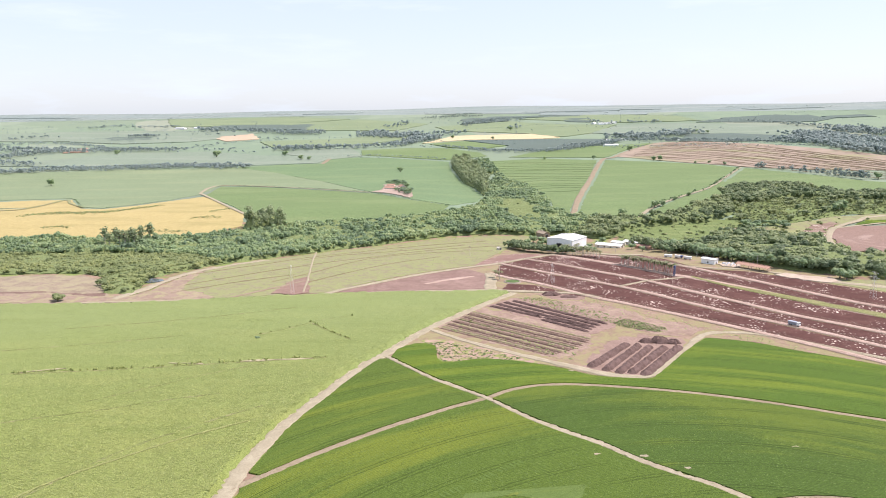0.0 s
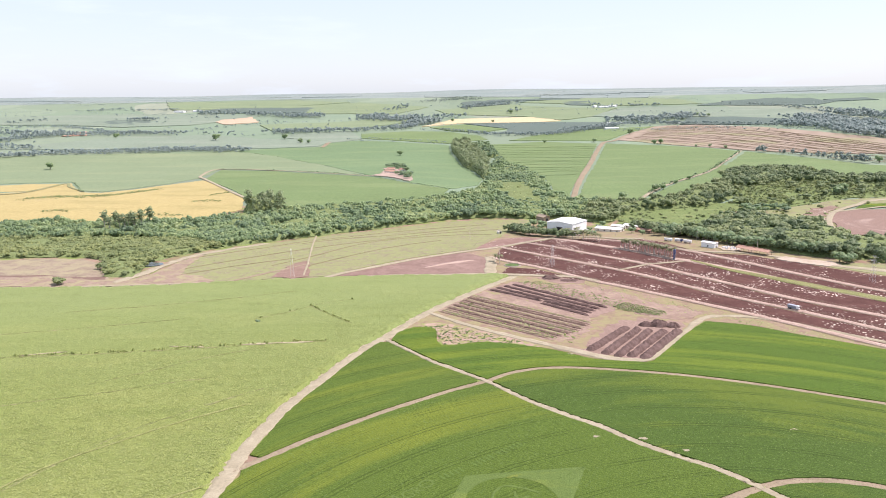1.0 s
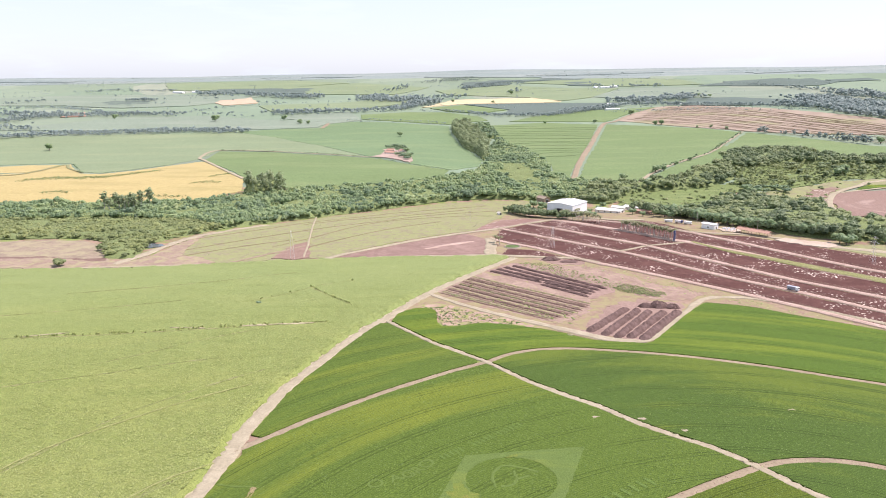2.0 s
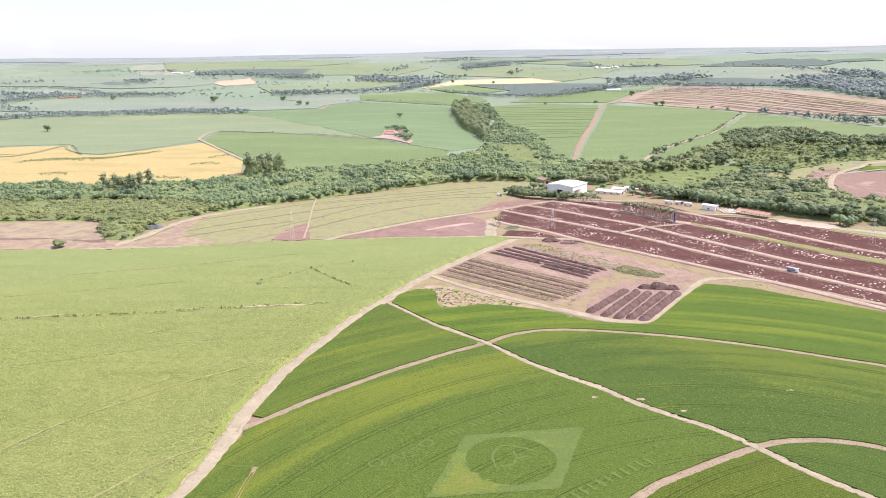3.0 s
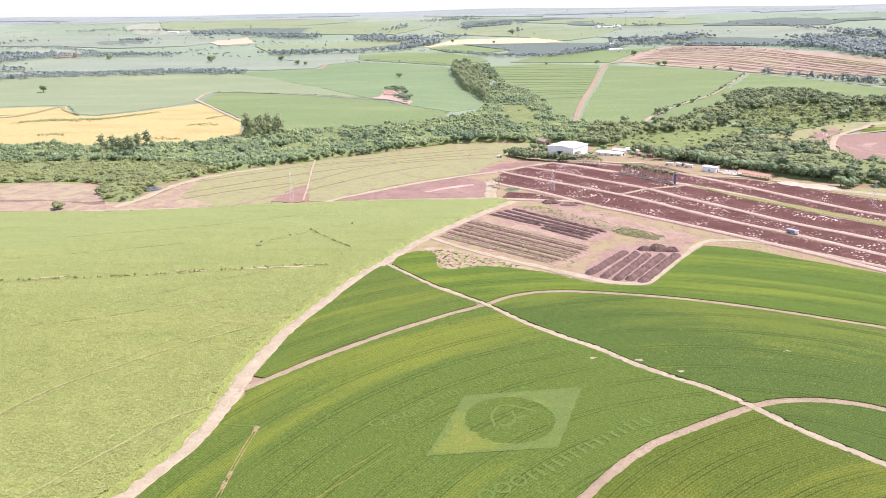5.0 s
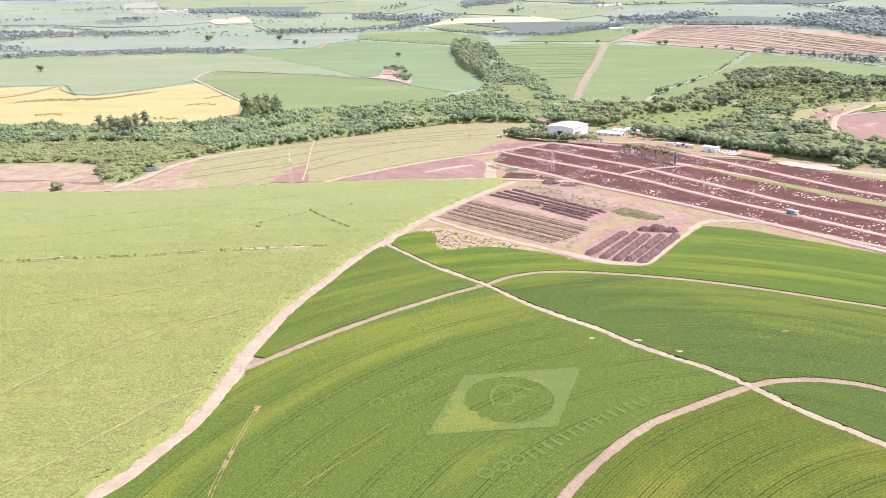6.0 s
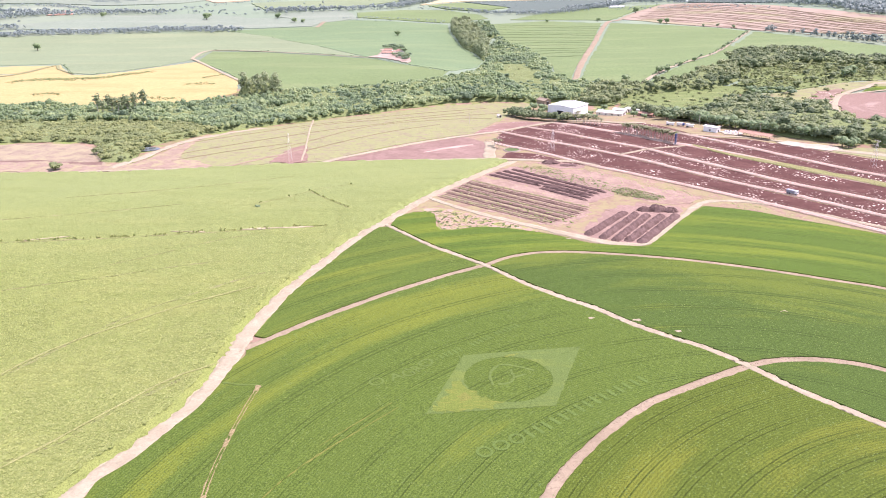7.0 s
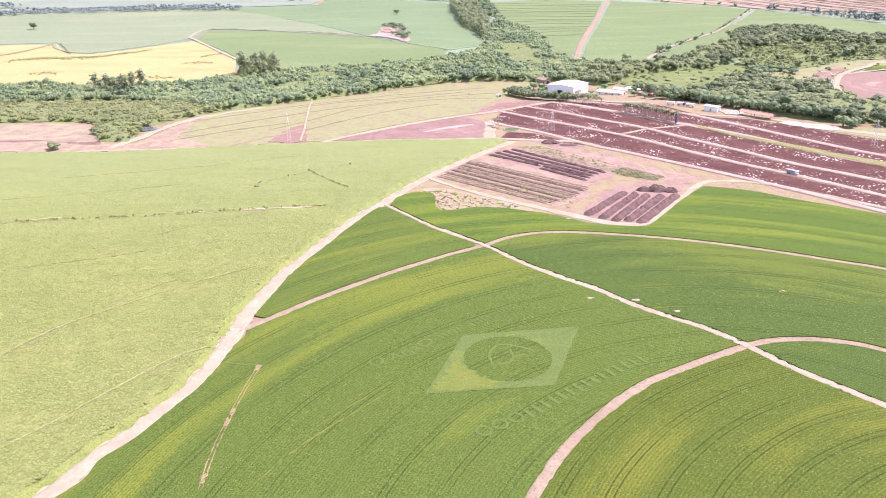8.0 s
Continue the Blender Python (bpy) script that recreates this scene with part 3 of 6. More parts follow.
ALLEYS = [spline(a, 7) for a in ALLEYS]
WIDE = (4.6, 4.6, 4.8, 7.0, 5.0, 4.0)
for i, (a, b) in enumerate(zip(ALLEYS, ALLEYS[1:])):
    pen = a + b[::-1]
    drape("pen_ground", inset(pen, 3.2), 0.28, 8, M_PEN, "dark trampled cattle pen ground with pale spots for cattle", "pen", "structure", border=7, seed=50 + i, jag=0.3)
for i, a in enumerate(ALLEYS[:5]):
    ribbon("road", a, WIDE[i], 0.55, M_ALLEY, "pale feeding alley between the cattle pens", "road", seed=60 + i, wobble=0.05)

drape("bare_pasture", [(-400, 490), (-266, 492), (-230, 480), (-207, 478), (-198, 493), (-191, 541), (-190, 578), (-186, 572), (-181, 524), (-179, 494), (-168, 490), (-149, 471), (-162, 465), (-200, 461), (-226, 460), (-383, 471)], 0.42, 5, earth_mat("worn_earth", (0.235, 0.165, 0.13), (0.345, 0.265, 0.205), 0.05, grass=(0.25, 0.225, 0.13), cover=0.54),
      "pinkish worn earth along the cane", "bare ground", "structure", border=5, jag=1.3, seed=88)
for i, (p, q) in enumerate((((142, 514), (170, 522)), ((118, 497), (142, 514)))):
    ribbon("road", spline([p, q], 5), 2.6, 0.60, M_TRACK, "narrow pale cross alley between two pens", "road", seed=70 + i, wobble=0.05)
ROAD_W = spline([(-112, 474), (-98, 475), (-79, 480), (-71, 490), (-54, 506), (-35, 525), (-11, 547), (19, 570), (44, 588), (67, 612), (97, 640), (125, 643), (145, 627), (168, 623)], 6)
ROAD_S = spline([(-240, 461), (-160, 466), (-113, 473), (-84, 478), (-62, 481), (-33, 485), (-3, 487), (29, 489), (42, 487), (64, 483), (86, 478), (98, 466)], 6)
ribbon("road", ROAD_W, [3.5, 4.5, 5, 5.5], 0.62, M_TRACK, "pale dirt road along the pasture to the cattle yard", "road", seed=75)
ribbon("road", ROAD_S, [2, 3.0, 4.0, 4.5], 0.58, M_TRACK, "pale dirt road at the head of the cane field", "road", seed=76)
ribbon("road", spline([(34, 545), (32, 515), (30, 488)], 5), [7, 8, 9], 0.60, M_TRACK, "pale dirt passage beside the round pond", "road", seed=77)
ribbon("road", spline([(180, 568), (196, 554), (223, 546), (237, 533), (252, 516), (263, 501), (285, 484), (380, 420)], 6), [3, 4, 7, 7, 5], 0.62, M_TRACK, "pale sandy service road behind the pens", "road", seed=78)
drape("pen_ground", [(-34, 529), (16, 564), (31, 542), (27, 491), (-50, 486), (-72, 485)], 0.26, 8, earth_mat("worn_paddock", (0.20, 0.128, 0.108), (0.29, 0.20, 0.17), 0.03),
      "bare reddish-brown paddock earth", "pen", "structure", border=8, seed=80)
ribbon("road", spline([(-14, 508.6), (-3, 517.6), (9, 527), (21, 533)], 4), [1.5, 4, 5, 3], 0.45, M_ALLEY, "pale trodden strip in the paddock", "road", seed=79, wobble=0.3)
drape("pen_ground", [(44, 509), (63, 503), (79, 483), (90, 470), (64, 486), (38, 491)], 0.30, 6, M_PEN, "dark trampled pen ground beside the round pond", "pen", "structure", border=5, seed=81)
drape("pen_ground", [(22, 574), (42, 592), (66, 616), (88, 638), (70, 652), (48, 640), (30, 600)], 0.26, 7, earth_mat("worn_corner", (0.20, 0.12, 0.10), (0.29, 0.19, 0.16), 0.04, fleck=(0.55, 0.5, 0.45)),
      "bare reddish earth corner with pale spots", "pen", "structure", border=6, seed=82)
GRASS = spline([(176, 524), (189, 497), (206, 474), (228, 443.5), (251.5, 413.5), (320, 330)], 7)
ribbon("grass_strip", GRASS, [3, 9.0, 11, 10], 0.66, M_GRASS, "bright green mown grass strip between pens", "grass", "stuff", seed=83)
drape("grass_patch", [(256, 500), (268, 508), (300, 500), (400, 480), (400, 440), (300, 452)], 0.35, 8, M_PASTURE, "green-tan rough grass beside the pens", "grass", "stuff", border=8, seed=84)

# ---- pasture on the slope to the stream ----
PASTURE = [(-210, 462), (-199, 478), (-194, 505), (-191, 544), (-174, 585), (-151, 620), (-126, 667), (-100, 700), (-48, 732), (-4, 760), (44, 772), (90, 768), (84, 740), (60, 698), (46, 652),
           (24, 581), (-12, 554), (-40, 528), (-65, 501), (-79, 484), (-113, 478), (-141, 470), (-180, 463)]
drape("pasture", PASTURE, 0.2, 9, M_PASTURE, "sun-bleached pasture with contour banks", "pasture", "stuff", border=9, seed=85)
for i, b in enumerate(([(-188, 546), (-145, 595), (-113, 649), (-48, 710), (42, 746)], [(-180, 509), (-132, 559), (-71, 628), (-14, 690), (52, 716)],
                       [(-122, 516), (-97, 553), (-52, 641), (7, 678), (43, 677)], [(-110, 495), (-78, 541), (-40, 595), (-3, 635)], [(-183, 485), (-146, 517), (-111, 542)],
                       [(-120, 620), (-90, 660), (-40, 690), (20, 725)])):
    ribbon("terrace_bank", spline(b, 8), [0.4, 1.4, 0.6, 1.2, 0.4], 0.45, M_BANK, "low grassed contour bank in the pasture", "bank", "structure", wobble=0.35, seed=90 + i)
for i, (b, w) in enumerate((([(-94, 485), (-98, 525), (-106, 585), (-120, 690)], 1.3), ([(-214, 470), (-205, 494), (-199, 520), (-193, 548), (-174, 585), (-150, 624)], 6.0),
                            ([(-140, 470), (-118, 495), (-99, 519)], 2.6))):
    ribbon("road", spline(b, 7), w, 0.56, M_RED if i == 2 else M_TRACK, "faint dirt track worn across the pasture", "road", seed=100 + i, wobble=0.25)
drape("bare_pasture", [(-640, 590), (-464, 574), (-339, 557), (-305, 559), (-271, 551), (-249, 530), (-225, 487), (-214, 468), (-253, 463), (-282, 463), (-381, 468), (-640, 475)], 0.2, 10,
      earth_mat("worn_pasture", (0.235, 0.182, 0.138), (0.305, 0.245, 0.182), 0.03, grass=(0.25, 0.218, 0.14), cover=0.50), "worn reddish pasture by the stream", "pasture", "stuff", border=10, seed=86)

drape("bare_pasture", [(-640, 474), (-384, 471), (-248, 466), (-218, 468), (-228, 487), (-266, 493), (-415, 513), (-640, 515)], 0.34, 6, earth_mat("damp_earth", (0.15, 0.095, 0.08), (0.24, 0.165, 0.135), 0.04),
      "dark trampled damp earth by the stream", "bare ground", "structure", border=6, jag=1.5, seed=87)

drape("soil_patch", [(-115.8, 483.0), (-111.6, 502.5), (-106.0, 524.1), (-99.6, 534.0), (-93.7, 509.1), (-90.9, 484.2), (-99.2, 478.1)], 0.50, 4, earth_mat("bare_paddock", (0.20, 0.125, 0.10), (0.29, 0.20, 0.165), 0.06), "bare brown earth round the pylon", "bare ground", "structure", jag=1.0, border=4, seed=89)

# ---- compost pad ----
def ridge(name, p, q, w, h, mat, label, seed):
    """A long heap with a ragged crest."""
    rng = np.random.default_rng(seed)
    line = spline([p, q], 1.6)
    a = np.array(line)
    t = np.gradient(a, axis=0)
    t /= np.hypot(t[:, 0], t[:, 1])[:, None]
    verts, faces = [], []
    prof = ((-0.5, 0.0), (-0.34, 0.55), (-0.13, 0.95), (0.10, 1.0), (0.33, 0.6), (0.5, 0.0))
    for i, (x, y) in enumerate(a):
        end = min(1.0, (min(i, len(a) - 1 - i) + 0.15) / 2.5)
        for u, v in prof:
            s = u * w * (0.6 + 0.4 * end) * (1 + rng.normal(0, 0.09))
            px, py = x - t[i, 1] * s, y + t[i, 0] * s
            verts.append((px, py, land(px, py) + 0.1 + h * v * end * (1 + rng.normal(0, 0.13))))
    m = len(prof)
    for i in range(len(a) - 1):
        for j in range(m - 1):
            faces.append((i * m + j, (i + 1) * m + j, (i + 1) * m + j + 1, i * m + j + 1))
    faces += [tuple(range(m)), tuple((len(a) - 1) * m + j for j in reversed(range(m)))]
    return tagged(new(name, mesh_of(name, verts, faces, mat)), label, "windrow", "compost windrows")


FRESH = [((42.4, 460.4), (90.7, 404.9)), ((36.7, 456.6), (86.1, 402.1)), ((31.6, 452.7), (82.7, 398.5)), ((27.4, 448.0), (56.4, 420.2)), ((56.9, 421.2), (80.0, 394.8)), ((54.7, 416.4), (77.4, 390.0))]
for i, (p, q) in enumerate(FRESH):
    ridge("compost_windrow", p, q, 3.0, 1.1, M_COMPOST, "long dark compost windrow on bare earth", 110 + i)
for i in range(14):
    f = i / 13
    p, q = (15.9 - 19.6 * f, 435.0 - 33.4 * f - 2 * f * (1 - f)), (76.7 - 25.7 * f + 5 * f * (1 - f), 376.6 - 25.3 * f - 14 * f * (1 - f))
    ridge("compost_windrow", p, q, (2.4, 1.7, 2.6, 1.5, 2.2)[i % 5], (0.75, 0.45, 0.85, 0.4)[i % 4], M_COMPOST2 if i % 3 else M_COMPOST3, "old weedy grey-brown compost windrow", 116 + i)
for i, (p, q, w) in enumerate([((93.1, 368.8), (66.6, 333.1), 5.2), ((98.4, 366.4), (72.5, 327.9), 4.8), ((103.5, 364.1), (77.8, 324.2), 4.8), ((110.5, 362.8), (83.4, 323.7), 5.0), ((117.9, 363.1), (88.8, 321.0), 5.6)]):
    ridge("compost_windrow", p, q, w, 1.7, M_COMPOST, "high fresh dark-brown compost windrow", 130 + i)


def heap(x, y, r, h, mat, label, seed):
    rng = np.random.default_rng(seed)
    verts, faces, n = [], [], 22
    for k, (f, z) in enumerate(((1.0, -0.1), (0.8, 0.35), (0.55, 0.75), (0.25, 0.97))):
        for j in range(n):
            a = 2 * math.pi * j / n
            rr = r * f * (1 + rng.normal(0, 0.09))
            px, py = x + rr * math.cos(a) * 1.3, y + rr * math.sin(a) * 0.8
            verts.append((px, py, land(px, py) + h * z * (1 + rng.normal(0, 0.1))))
    verts.append((x, y, land(x, y) + h))
    for k in range(3):
        for j in range(n):
            faces.append((k * n + j, k * n + (j + 1) % n, (k + 1) * n + (j + 1) % n, (k + 1) * n + j))
    faces += [(3 * n + j, 3 * n + (j + 1) % n, 4 * n) for j in range(n)]
    return tagged(new("compost_mound", mesh_of("compost_mound", verts, faces, mat)), label, "heap", "heaps on the pad")


heap(103.5, 371.5, 3.6, 2.2, M_COMPOST, "dark compost heap with ragged top", 1)
heap(110, 371, 4.8, 3.2, M_COMPOST, "broad dark compost heap with ragged top", 2)
heap(116.5, 369, 3.6, 2.2, M_COMPOST, "low dark compost heap with ragged top", 5)
heap(69, 476, 5.0, 2.4, M_COMPOST, "tall dark manure heap beside the pens", 3)
heap(80, 470, 5.5, 1.0, M_COMPOST, "low spread dark manure heap beside the pens", 4)
ribbon("road", spline([(-8, 398), (0, 388), (20, 367), (45, 346), (62, 332), (75, 322), (90, 319), (99, 330), (122, 362), (140, 385), (170, 380), (210, 340), (270, 290)], 5), [3, 4, 5, 4, 3.5, 4, 5, 4], 0.42, M_TRACK,
       "pale dirt way round the compost pad", "road", seed=142, wobble=0.2)

M_STAIN = earth_mat("compost_stain", (0.225, 0.150, 0.125), (0.335, 0.240, 0.200), 0.08)
M_STAIN2 = earth_mat("weedy_stain", (0.235, 0.160, 0.128), (0.36, 0.268, 0.215), 0.10, grass=(0.25, 0.225, 0.115), cover=0.62)
M_CORNER = earth_mat("weedy_corner", (0.30, 0.20, 0.16), (0.44, 0.32, 0.26), 0.10, grass=(0.17, 0.20, 0.06), cover=0.53)
for i, (poly, mat) in enumerate((([(-15, 379), (-6, 381), (4, 375), (17, 368), (28, 357), (40, 348), (44, 339), (27, 342), (17, 345), (0, 341), (-3, 355), (-10, 369)], M_CORNER), ([(25, 448), (44, 468), (58, 462), (97, 412), (92, 400), (78, 386)], M_STAIN), ([(-4, 404), (8, 426), (24, 446), (77, 388), (74, 364), (54, 345)], M_STAIN2),
                                 ([(88, 378), (104, 384), (124, 378), (121, 366), (95, 321), (88, 319), (62, 332)], M_STAIN), ([(60, 478), (70, 483), (92, 470), (86, 460), (68, 464)], M_STAIN),
                                 ([(61, 461), (75, 437), (95, 413), (107, 390), (121, 382), (131, 381), (142, 396), (120, 414), (103, 445), (88, 458)], M_STAIN2))):
    drape("soil_patch", poly, 0.2, 3, mat, "soil stained dark by compost" if mat is M_STAIN else "weedy brown soil between windrows", "bare ground", "structure", jag=1.3, border=3, seed=145 + i)

# ---- marks grown into the soybean ----
LOGO_L, LOGO_T, LOGO_R, LOGO_B = (-6.0, 182.9), (5.6, 217.2), (44.3, 221.4), (31.4, 186.2)
LOGO_C, LOGO_RAD = (19.0, 202.0), 13.6
head = math.atan2(LOGO_R[1] - LOGO_L[1], LOGO_R[0] - LOGO_L[0])
arc = lambda a0, a1, r=LOGO_RAD: [(LOGO_C[0] + r * math.cos(head + a0 + (a1 - a0) * i / 32), LOGO_C[1] + r * math.sin(head + a0 + (a1 - a0) * i / 32)) for i in range(33)]
for i, (tip, a1) in enumerate(((LOGO_T, math.pi), (LOGO_B, -math.pi))):
    drape("crop_mark", [LOGO_L, tip, LOGO_R] + arc(0, a1), 0.675, 1.4, M_PALE, "pale diamond of lighter crop round a dark disc", "crop mark", jag=0.12, rough=0.012, border=1.2, seed=150 + i, skirt=False, low=1.0)
emblem = crop_mat("emblem_soybean", (0.086, 0.136, 0.034), (0.128, 0.182, 0.048), grain=1.5, speck=0.7)
for i, b in enumerate(([(14.1, 198.0), (13.4, 203.7), (15.2, 208.5), (17.8, 210.4), (22.6, 209.0), (27.4, 206.2)],
                       [(15.7, 198.6), (18.9, 199.1), (20.6, 202.7), (20.1, 207.2)],
                       [(20.5, 202.4), (24.5, 204.1)])):
    ribbon("crop_mark", spline(b, 0.8), 1.0, 0.71, emblem, "faint emblem stroke of lighter crop", "crop mark", "stuff", seed=152 + i, wobble=0.35)
gold = crop_mat("yellowed_soybean", (0.13, 0.155, 0.036), (0.19, 0.20, 0.05), grain=1.2)
ripe = crop_mat("ripening_soybean", (0.105, 0.150, 0.028), (0.155, 0.195, 0.042), (0.20, 0.205, 0.05), grain=1.5, streak=0.3)
drape("crop_mark", [(-4.4, 184.2), (0.5, 197.0), (4.0, 201.5), (6.6, 196.0), (11.0, 191.2), (16.0, 188.2), (13.0, 185.2), (5.0, 184.4)], 0.715, 1.0, ripe, "yellowing corner of the diamond", "crop mark", jag=0.7, border=0.9, seed=161, skirt=False, low=1.0)
drape("crop_mark", [(3.0, 192.6), (5.8, 194.2), (8.0, 191.4), (6.0, 189.4), (3.8, 189.6)], 0.75, 0.9, gold, "yellowed patch of crop in the diamond", "crop mark", jag=0.5, border=0.8, seed=159)
drape("crop_mark", [(17.5, 215.4), (19.5, 217.0), (24.0, 217.8), (26.0, 216.4), (21.0, 215.8)], 0.72, 0.9, ripe, "small yellowing patch in the diamond", "crop mark", jag=0.3, border=0.8, seed=162)


faded = crop_mat("faded_soybean_mark", (0.080, 0.133, 0.030), (0.122, 0.182, 0.044), grain=1.5)


def crop_shape(pts, faces, line, at, label, mat=None):
    """Flat shapes, x along the line and y across it, grown into the crop."""
    a = np.array(spline(line, 0.5))
    run = np.r_[0, np.cumsum(np.hypot(*np.diff(a, axis=0).T))]
    verts = []
    for u, v in pts:
        t = min(max(at + u, 0.0), run[-1] - 0.01)
        k = int(np.searchsorted(run, t, side="right")) - 1
        d = (a[k + 1] - a[k]) / max(1e-6, run[k + 1] - run[k])
        q = a[k] + d * (t - run[k]) + np.array((-d[1], d[0])) * v
        verts.append((float(q[0]), float(q[1]), land(q[0], q[1]) + 0.70))
    return tagged(new("crop_mark", mesh_of("crop_mark", verts, faces, mat or emblem)), label, "crop mark", kind="stuff")


def crop_word(text, line, at, tall, length):
    """A word in the built-in font."""
    cu = bpy.data.curves.new("word", "FONT")
    cu.body = text
    ob = new("word", cu)
    me = bpy.data.meshes.new_from_object(ob.evaluated_get(bpy.context.evaluated_depsgraph_get()))
    bpy.data.objects.remove(ob)
    xs = [v.co.x for v in me.vertices]
    k = length / (max(xs) - min(xs))
    crop_shape([((v.co.x - min(xs)) * k, v.co.y * tall / 0.7) for v in me.vertices], [tuple(f.vertices) for f in me.polygons], line, at, "letters of paler soybean grown into the crop")
    bpy.data.meshes.remove(me)


def crop_bars(spans, line, tall):
    """Plain bars, one mark each."""
    for at, wide in spans:
        crop_shape([(0, 0), (wide, 0), (wide, tall), (0, tall)], [(0, 1, 2, 3)], line, at, "faint plain bar of paler soybean", faded)


def crop_ring(line, at, wide, tall, thick):
    n = 20
    pts = [(wide / 2 + (wide / 2 - d) * math.cos(2 * math.pi * k / n), tall / 2 + (tall / 2 - d) * math.sin(2 * math.pi * k / n)) for d in (0.0, thick) for k in range(n)]
    crop_shape(pts, [(k, (k + 1) % n, n + (k + 1) % n, n + k) for k in range(n)], line, at, "faint plain ring of paler soybean", faded)


UPPER_LINE = [(-22.6, 198.6), (-9.7, 205.5), (-3.9, 212.4), (2.0, 217.2), (7.7, 221.4), (15.6, 228.3), (28.5, 238.9)]
LOWER_LINE = [(8.6, 161.4), (17.0, 166.6), (25.4, 172.2), (38.4, 182.4), (51.8, 192.2), (63.0, 199.6)]
crop_word("O AGRO", UPPER_LINE, 0.0, 4.4, 24.5)
crop_bars([(27.5 + 1.9 * i, 0.8) for i in range(19) if i not in (5, 6, 12)], UPPER_LINE, 3.0)
for i in range(3):
    crop_ring(LOWER_LINE, 0.5 + 5.3 * i, 4.6, 4.8, 0.8)
crop_bars([(17.0 + 3.3 * i, 1.2) for i in range(15)], LOWER_LINE, 4.2)
dry = crop_mat("dry_soybean", (0.22, 0.18, 0.085), (0.32, 0.26, 0.15), grain=0.8)
STRIP = spline([(-57.3, 200.7), (-58.6, 188.1), (-59.5, 172.7), (-59.7, 156.9), (-58.8, 144.1)], 1.0)
for i, d in enumerate((-0.45, 0.45)):
    ribbon("crop_mark", beside(STRIP, d), [0.5, 0.25, 0.2, 0.35, 0.15, 0.3, 0.1], 0.70, dry, "dry yellowed strip in the soybean", "crop mark", "stuff", seed=156 + 30 * i, wobble=0.8)
for i, (x, y, r) in enumerate(((-57.6, 199.5, 1.0), (-59.4, 176, 0.9), (-59.6, 171, 0.8), (-59.2, 148, 0.9))):
    drape("crop_mark", [(x - r * 0.5, y - r * 2), (x + r * 0.5, y - r * 1.6), (x + r * 0.6, y + r * 1.8), (x - r * 0.4, y + r * 2)], 0.70, 0.8, dry, "dry bare patch in the soybean", "crop mark", jag=0.25, border=0.6, seed=186 + i)
ribbon("crop_mark", spline([(-69.2, 202.9), (-64, 201.5), (-57.3, 201)], 1.5), 0.6, 0.74, emblem, "thin paler strip in the soybean", "crop mark", "stuff", seed=157, wobble=0.5)
for i, (x, y) in enumerate(((67.6, 240.9), (79.6, 231.4), (52.1, 242.9), (122.1, 246.3), (57, 328))):
    drape("bare_spot", [(x - 1.1, y - 0.6), (x + 1.3, y - 0.4), (x + 0.9, y + 0.7), (x - 1.0, y + 0.6)], 0.72, 0.9, M_TRACK, "small bare sandy spot in the crop", "bare ground", "structure", jag=0.3, border=0.8, seed=160 + i)
ribbon("crop_mark", spline([(-14, 187), (-24, 176), (-33, 166), (-41, 155), (-48, 142)], 1.2), [0.15, 0.25, 0.45, 0.3, 0.15], 0.72, gold, "thin yellowed strip along the rows", "crop mark", "stuff", seed=165, wobble=0.7)
ribbon("crop_mark", spline([(-16, 189.5), (-26, 178.5), (-34, 169)], 1.2), [0.1, 0.22, 0.12], 0.72, gold, "thin yellowed strip along the rows", "crop mark", "stuff", seed=166, wobble=0.7)
cane_gap = crop_mat("cane_gap", (0.13, 0.155, 0.055), (0.22, 0.225, 0.10), (0.36, 0.32, 0.20), grain=0.5, streak=0.05)
ROW_GAP = [(-274, 328), (-207, 329.5), (-182, 331.6), (-156, 333.7), (-131, 337.3), (-105, 341), (-78.5, 344.7), (-58, 347)]
for i, (b, w) in enumerate(((ROW_GAP, 1.5), ([(-180, 180), (-146, 200), (-131, 223), (-122, 239.7), (-113, 253), (-100.5, 266), (-88, 278), (-74.7, 289)], 0.9),
                            ([(-150, 140), (-107, 168), (-101, 178), (-94, 188), (-87, 197), (-80, 206)], 1.3), ([(-76, 408), (-63, 391), (-49, 375)], 0.9),
                            ([(-104, 383), (-88, 394.7), (-72, 411), (-54, 421)], 0.6), ([(-150, 296), (-129.5, 310.6), (-115, 322), (-102, 331), (-86, 340)], 0.7),
                            ([(-200, 262), (-172, 276), (-140, 287), (-118, 296), (-96, 303)], 0.6), ([(-210, 400), (-170, 410), (-130, 423), (-90, 440)], 0.7), ([(-240, 360), (-190, 371), (-140, 386)], 0.6))):
    ribbon("cane_row_gap", spline(b, 2.2), [w * v for v in (0.3, 1.0, 0.5, 1.1, 0.4, 0.9, 0.6, 1.0, 0.3)], 2.12, cane_gap, "thin dry row gap in the cane", "crop gap", "stuff", seed=170 + i, wobble=0.6, rut=0.25)

cane_line = crop_mat("cane_wheel_line", (0.235, 0.262, 0.098), (0.315, 0.330, 0.140), grain=0.9)
for i, b in enumerate(([(-140.3, 207.8), (-135.4, 218.3), (-128.8, 228.3), (-117.9, 239.4), (-97.7, 258.4), (-76.1, 273.9)],
                       [(-114.2, 159.7), (-105.9, 171.8), (-96.5, 186.6), (-85.5, 202.7), (-72.9, 212.8)])):
    ribbon("cane_row_gap", spline(b, 2.0), [0.35, 0.6, 0.25, 0.7, 0.3, 0.6, 0.2], 2.42, cane_line, "pale trodden wheel line through the cane", "crop gap", "stuff", seed=180 + i, wobble=0.5, rut=0.1)
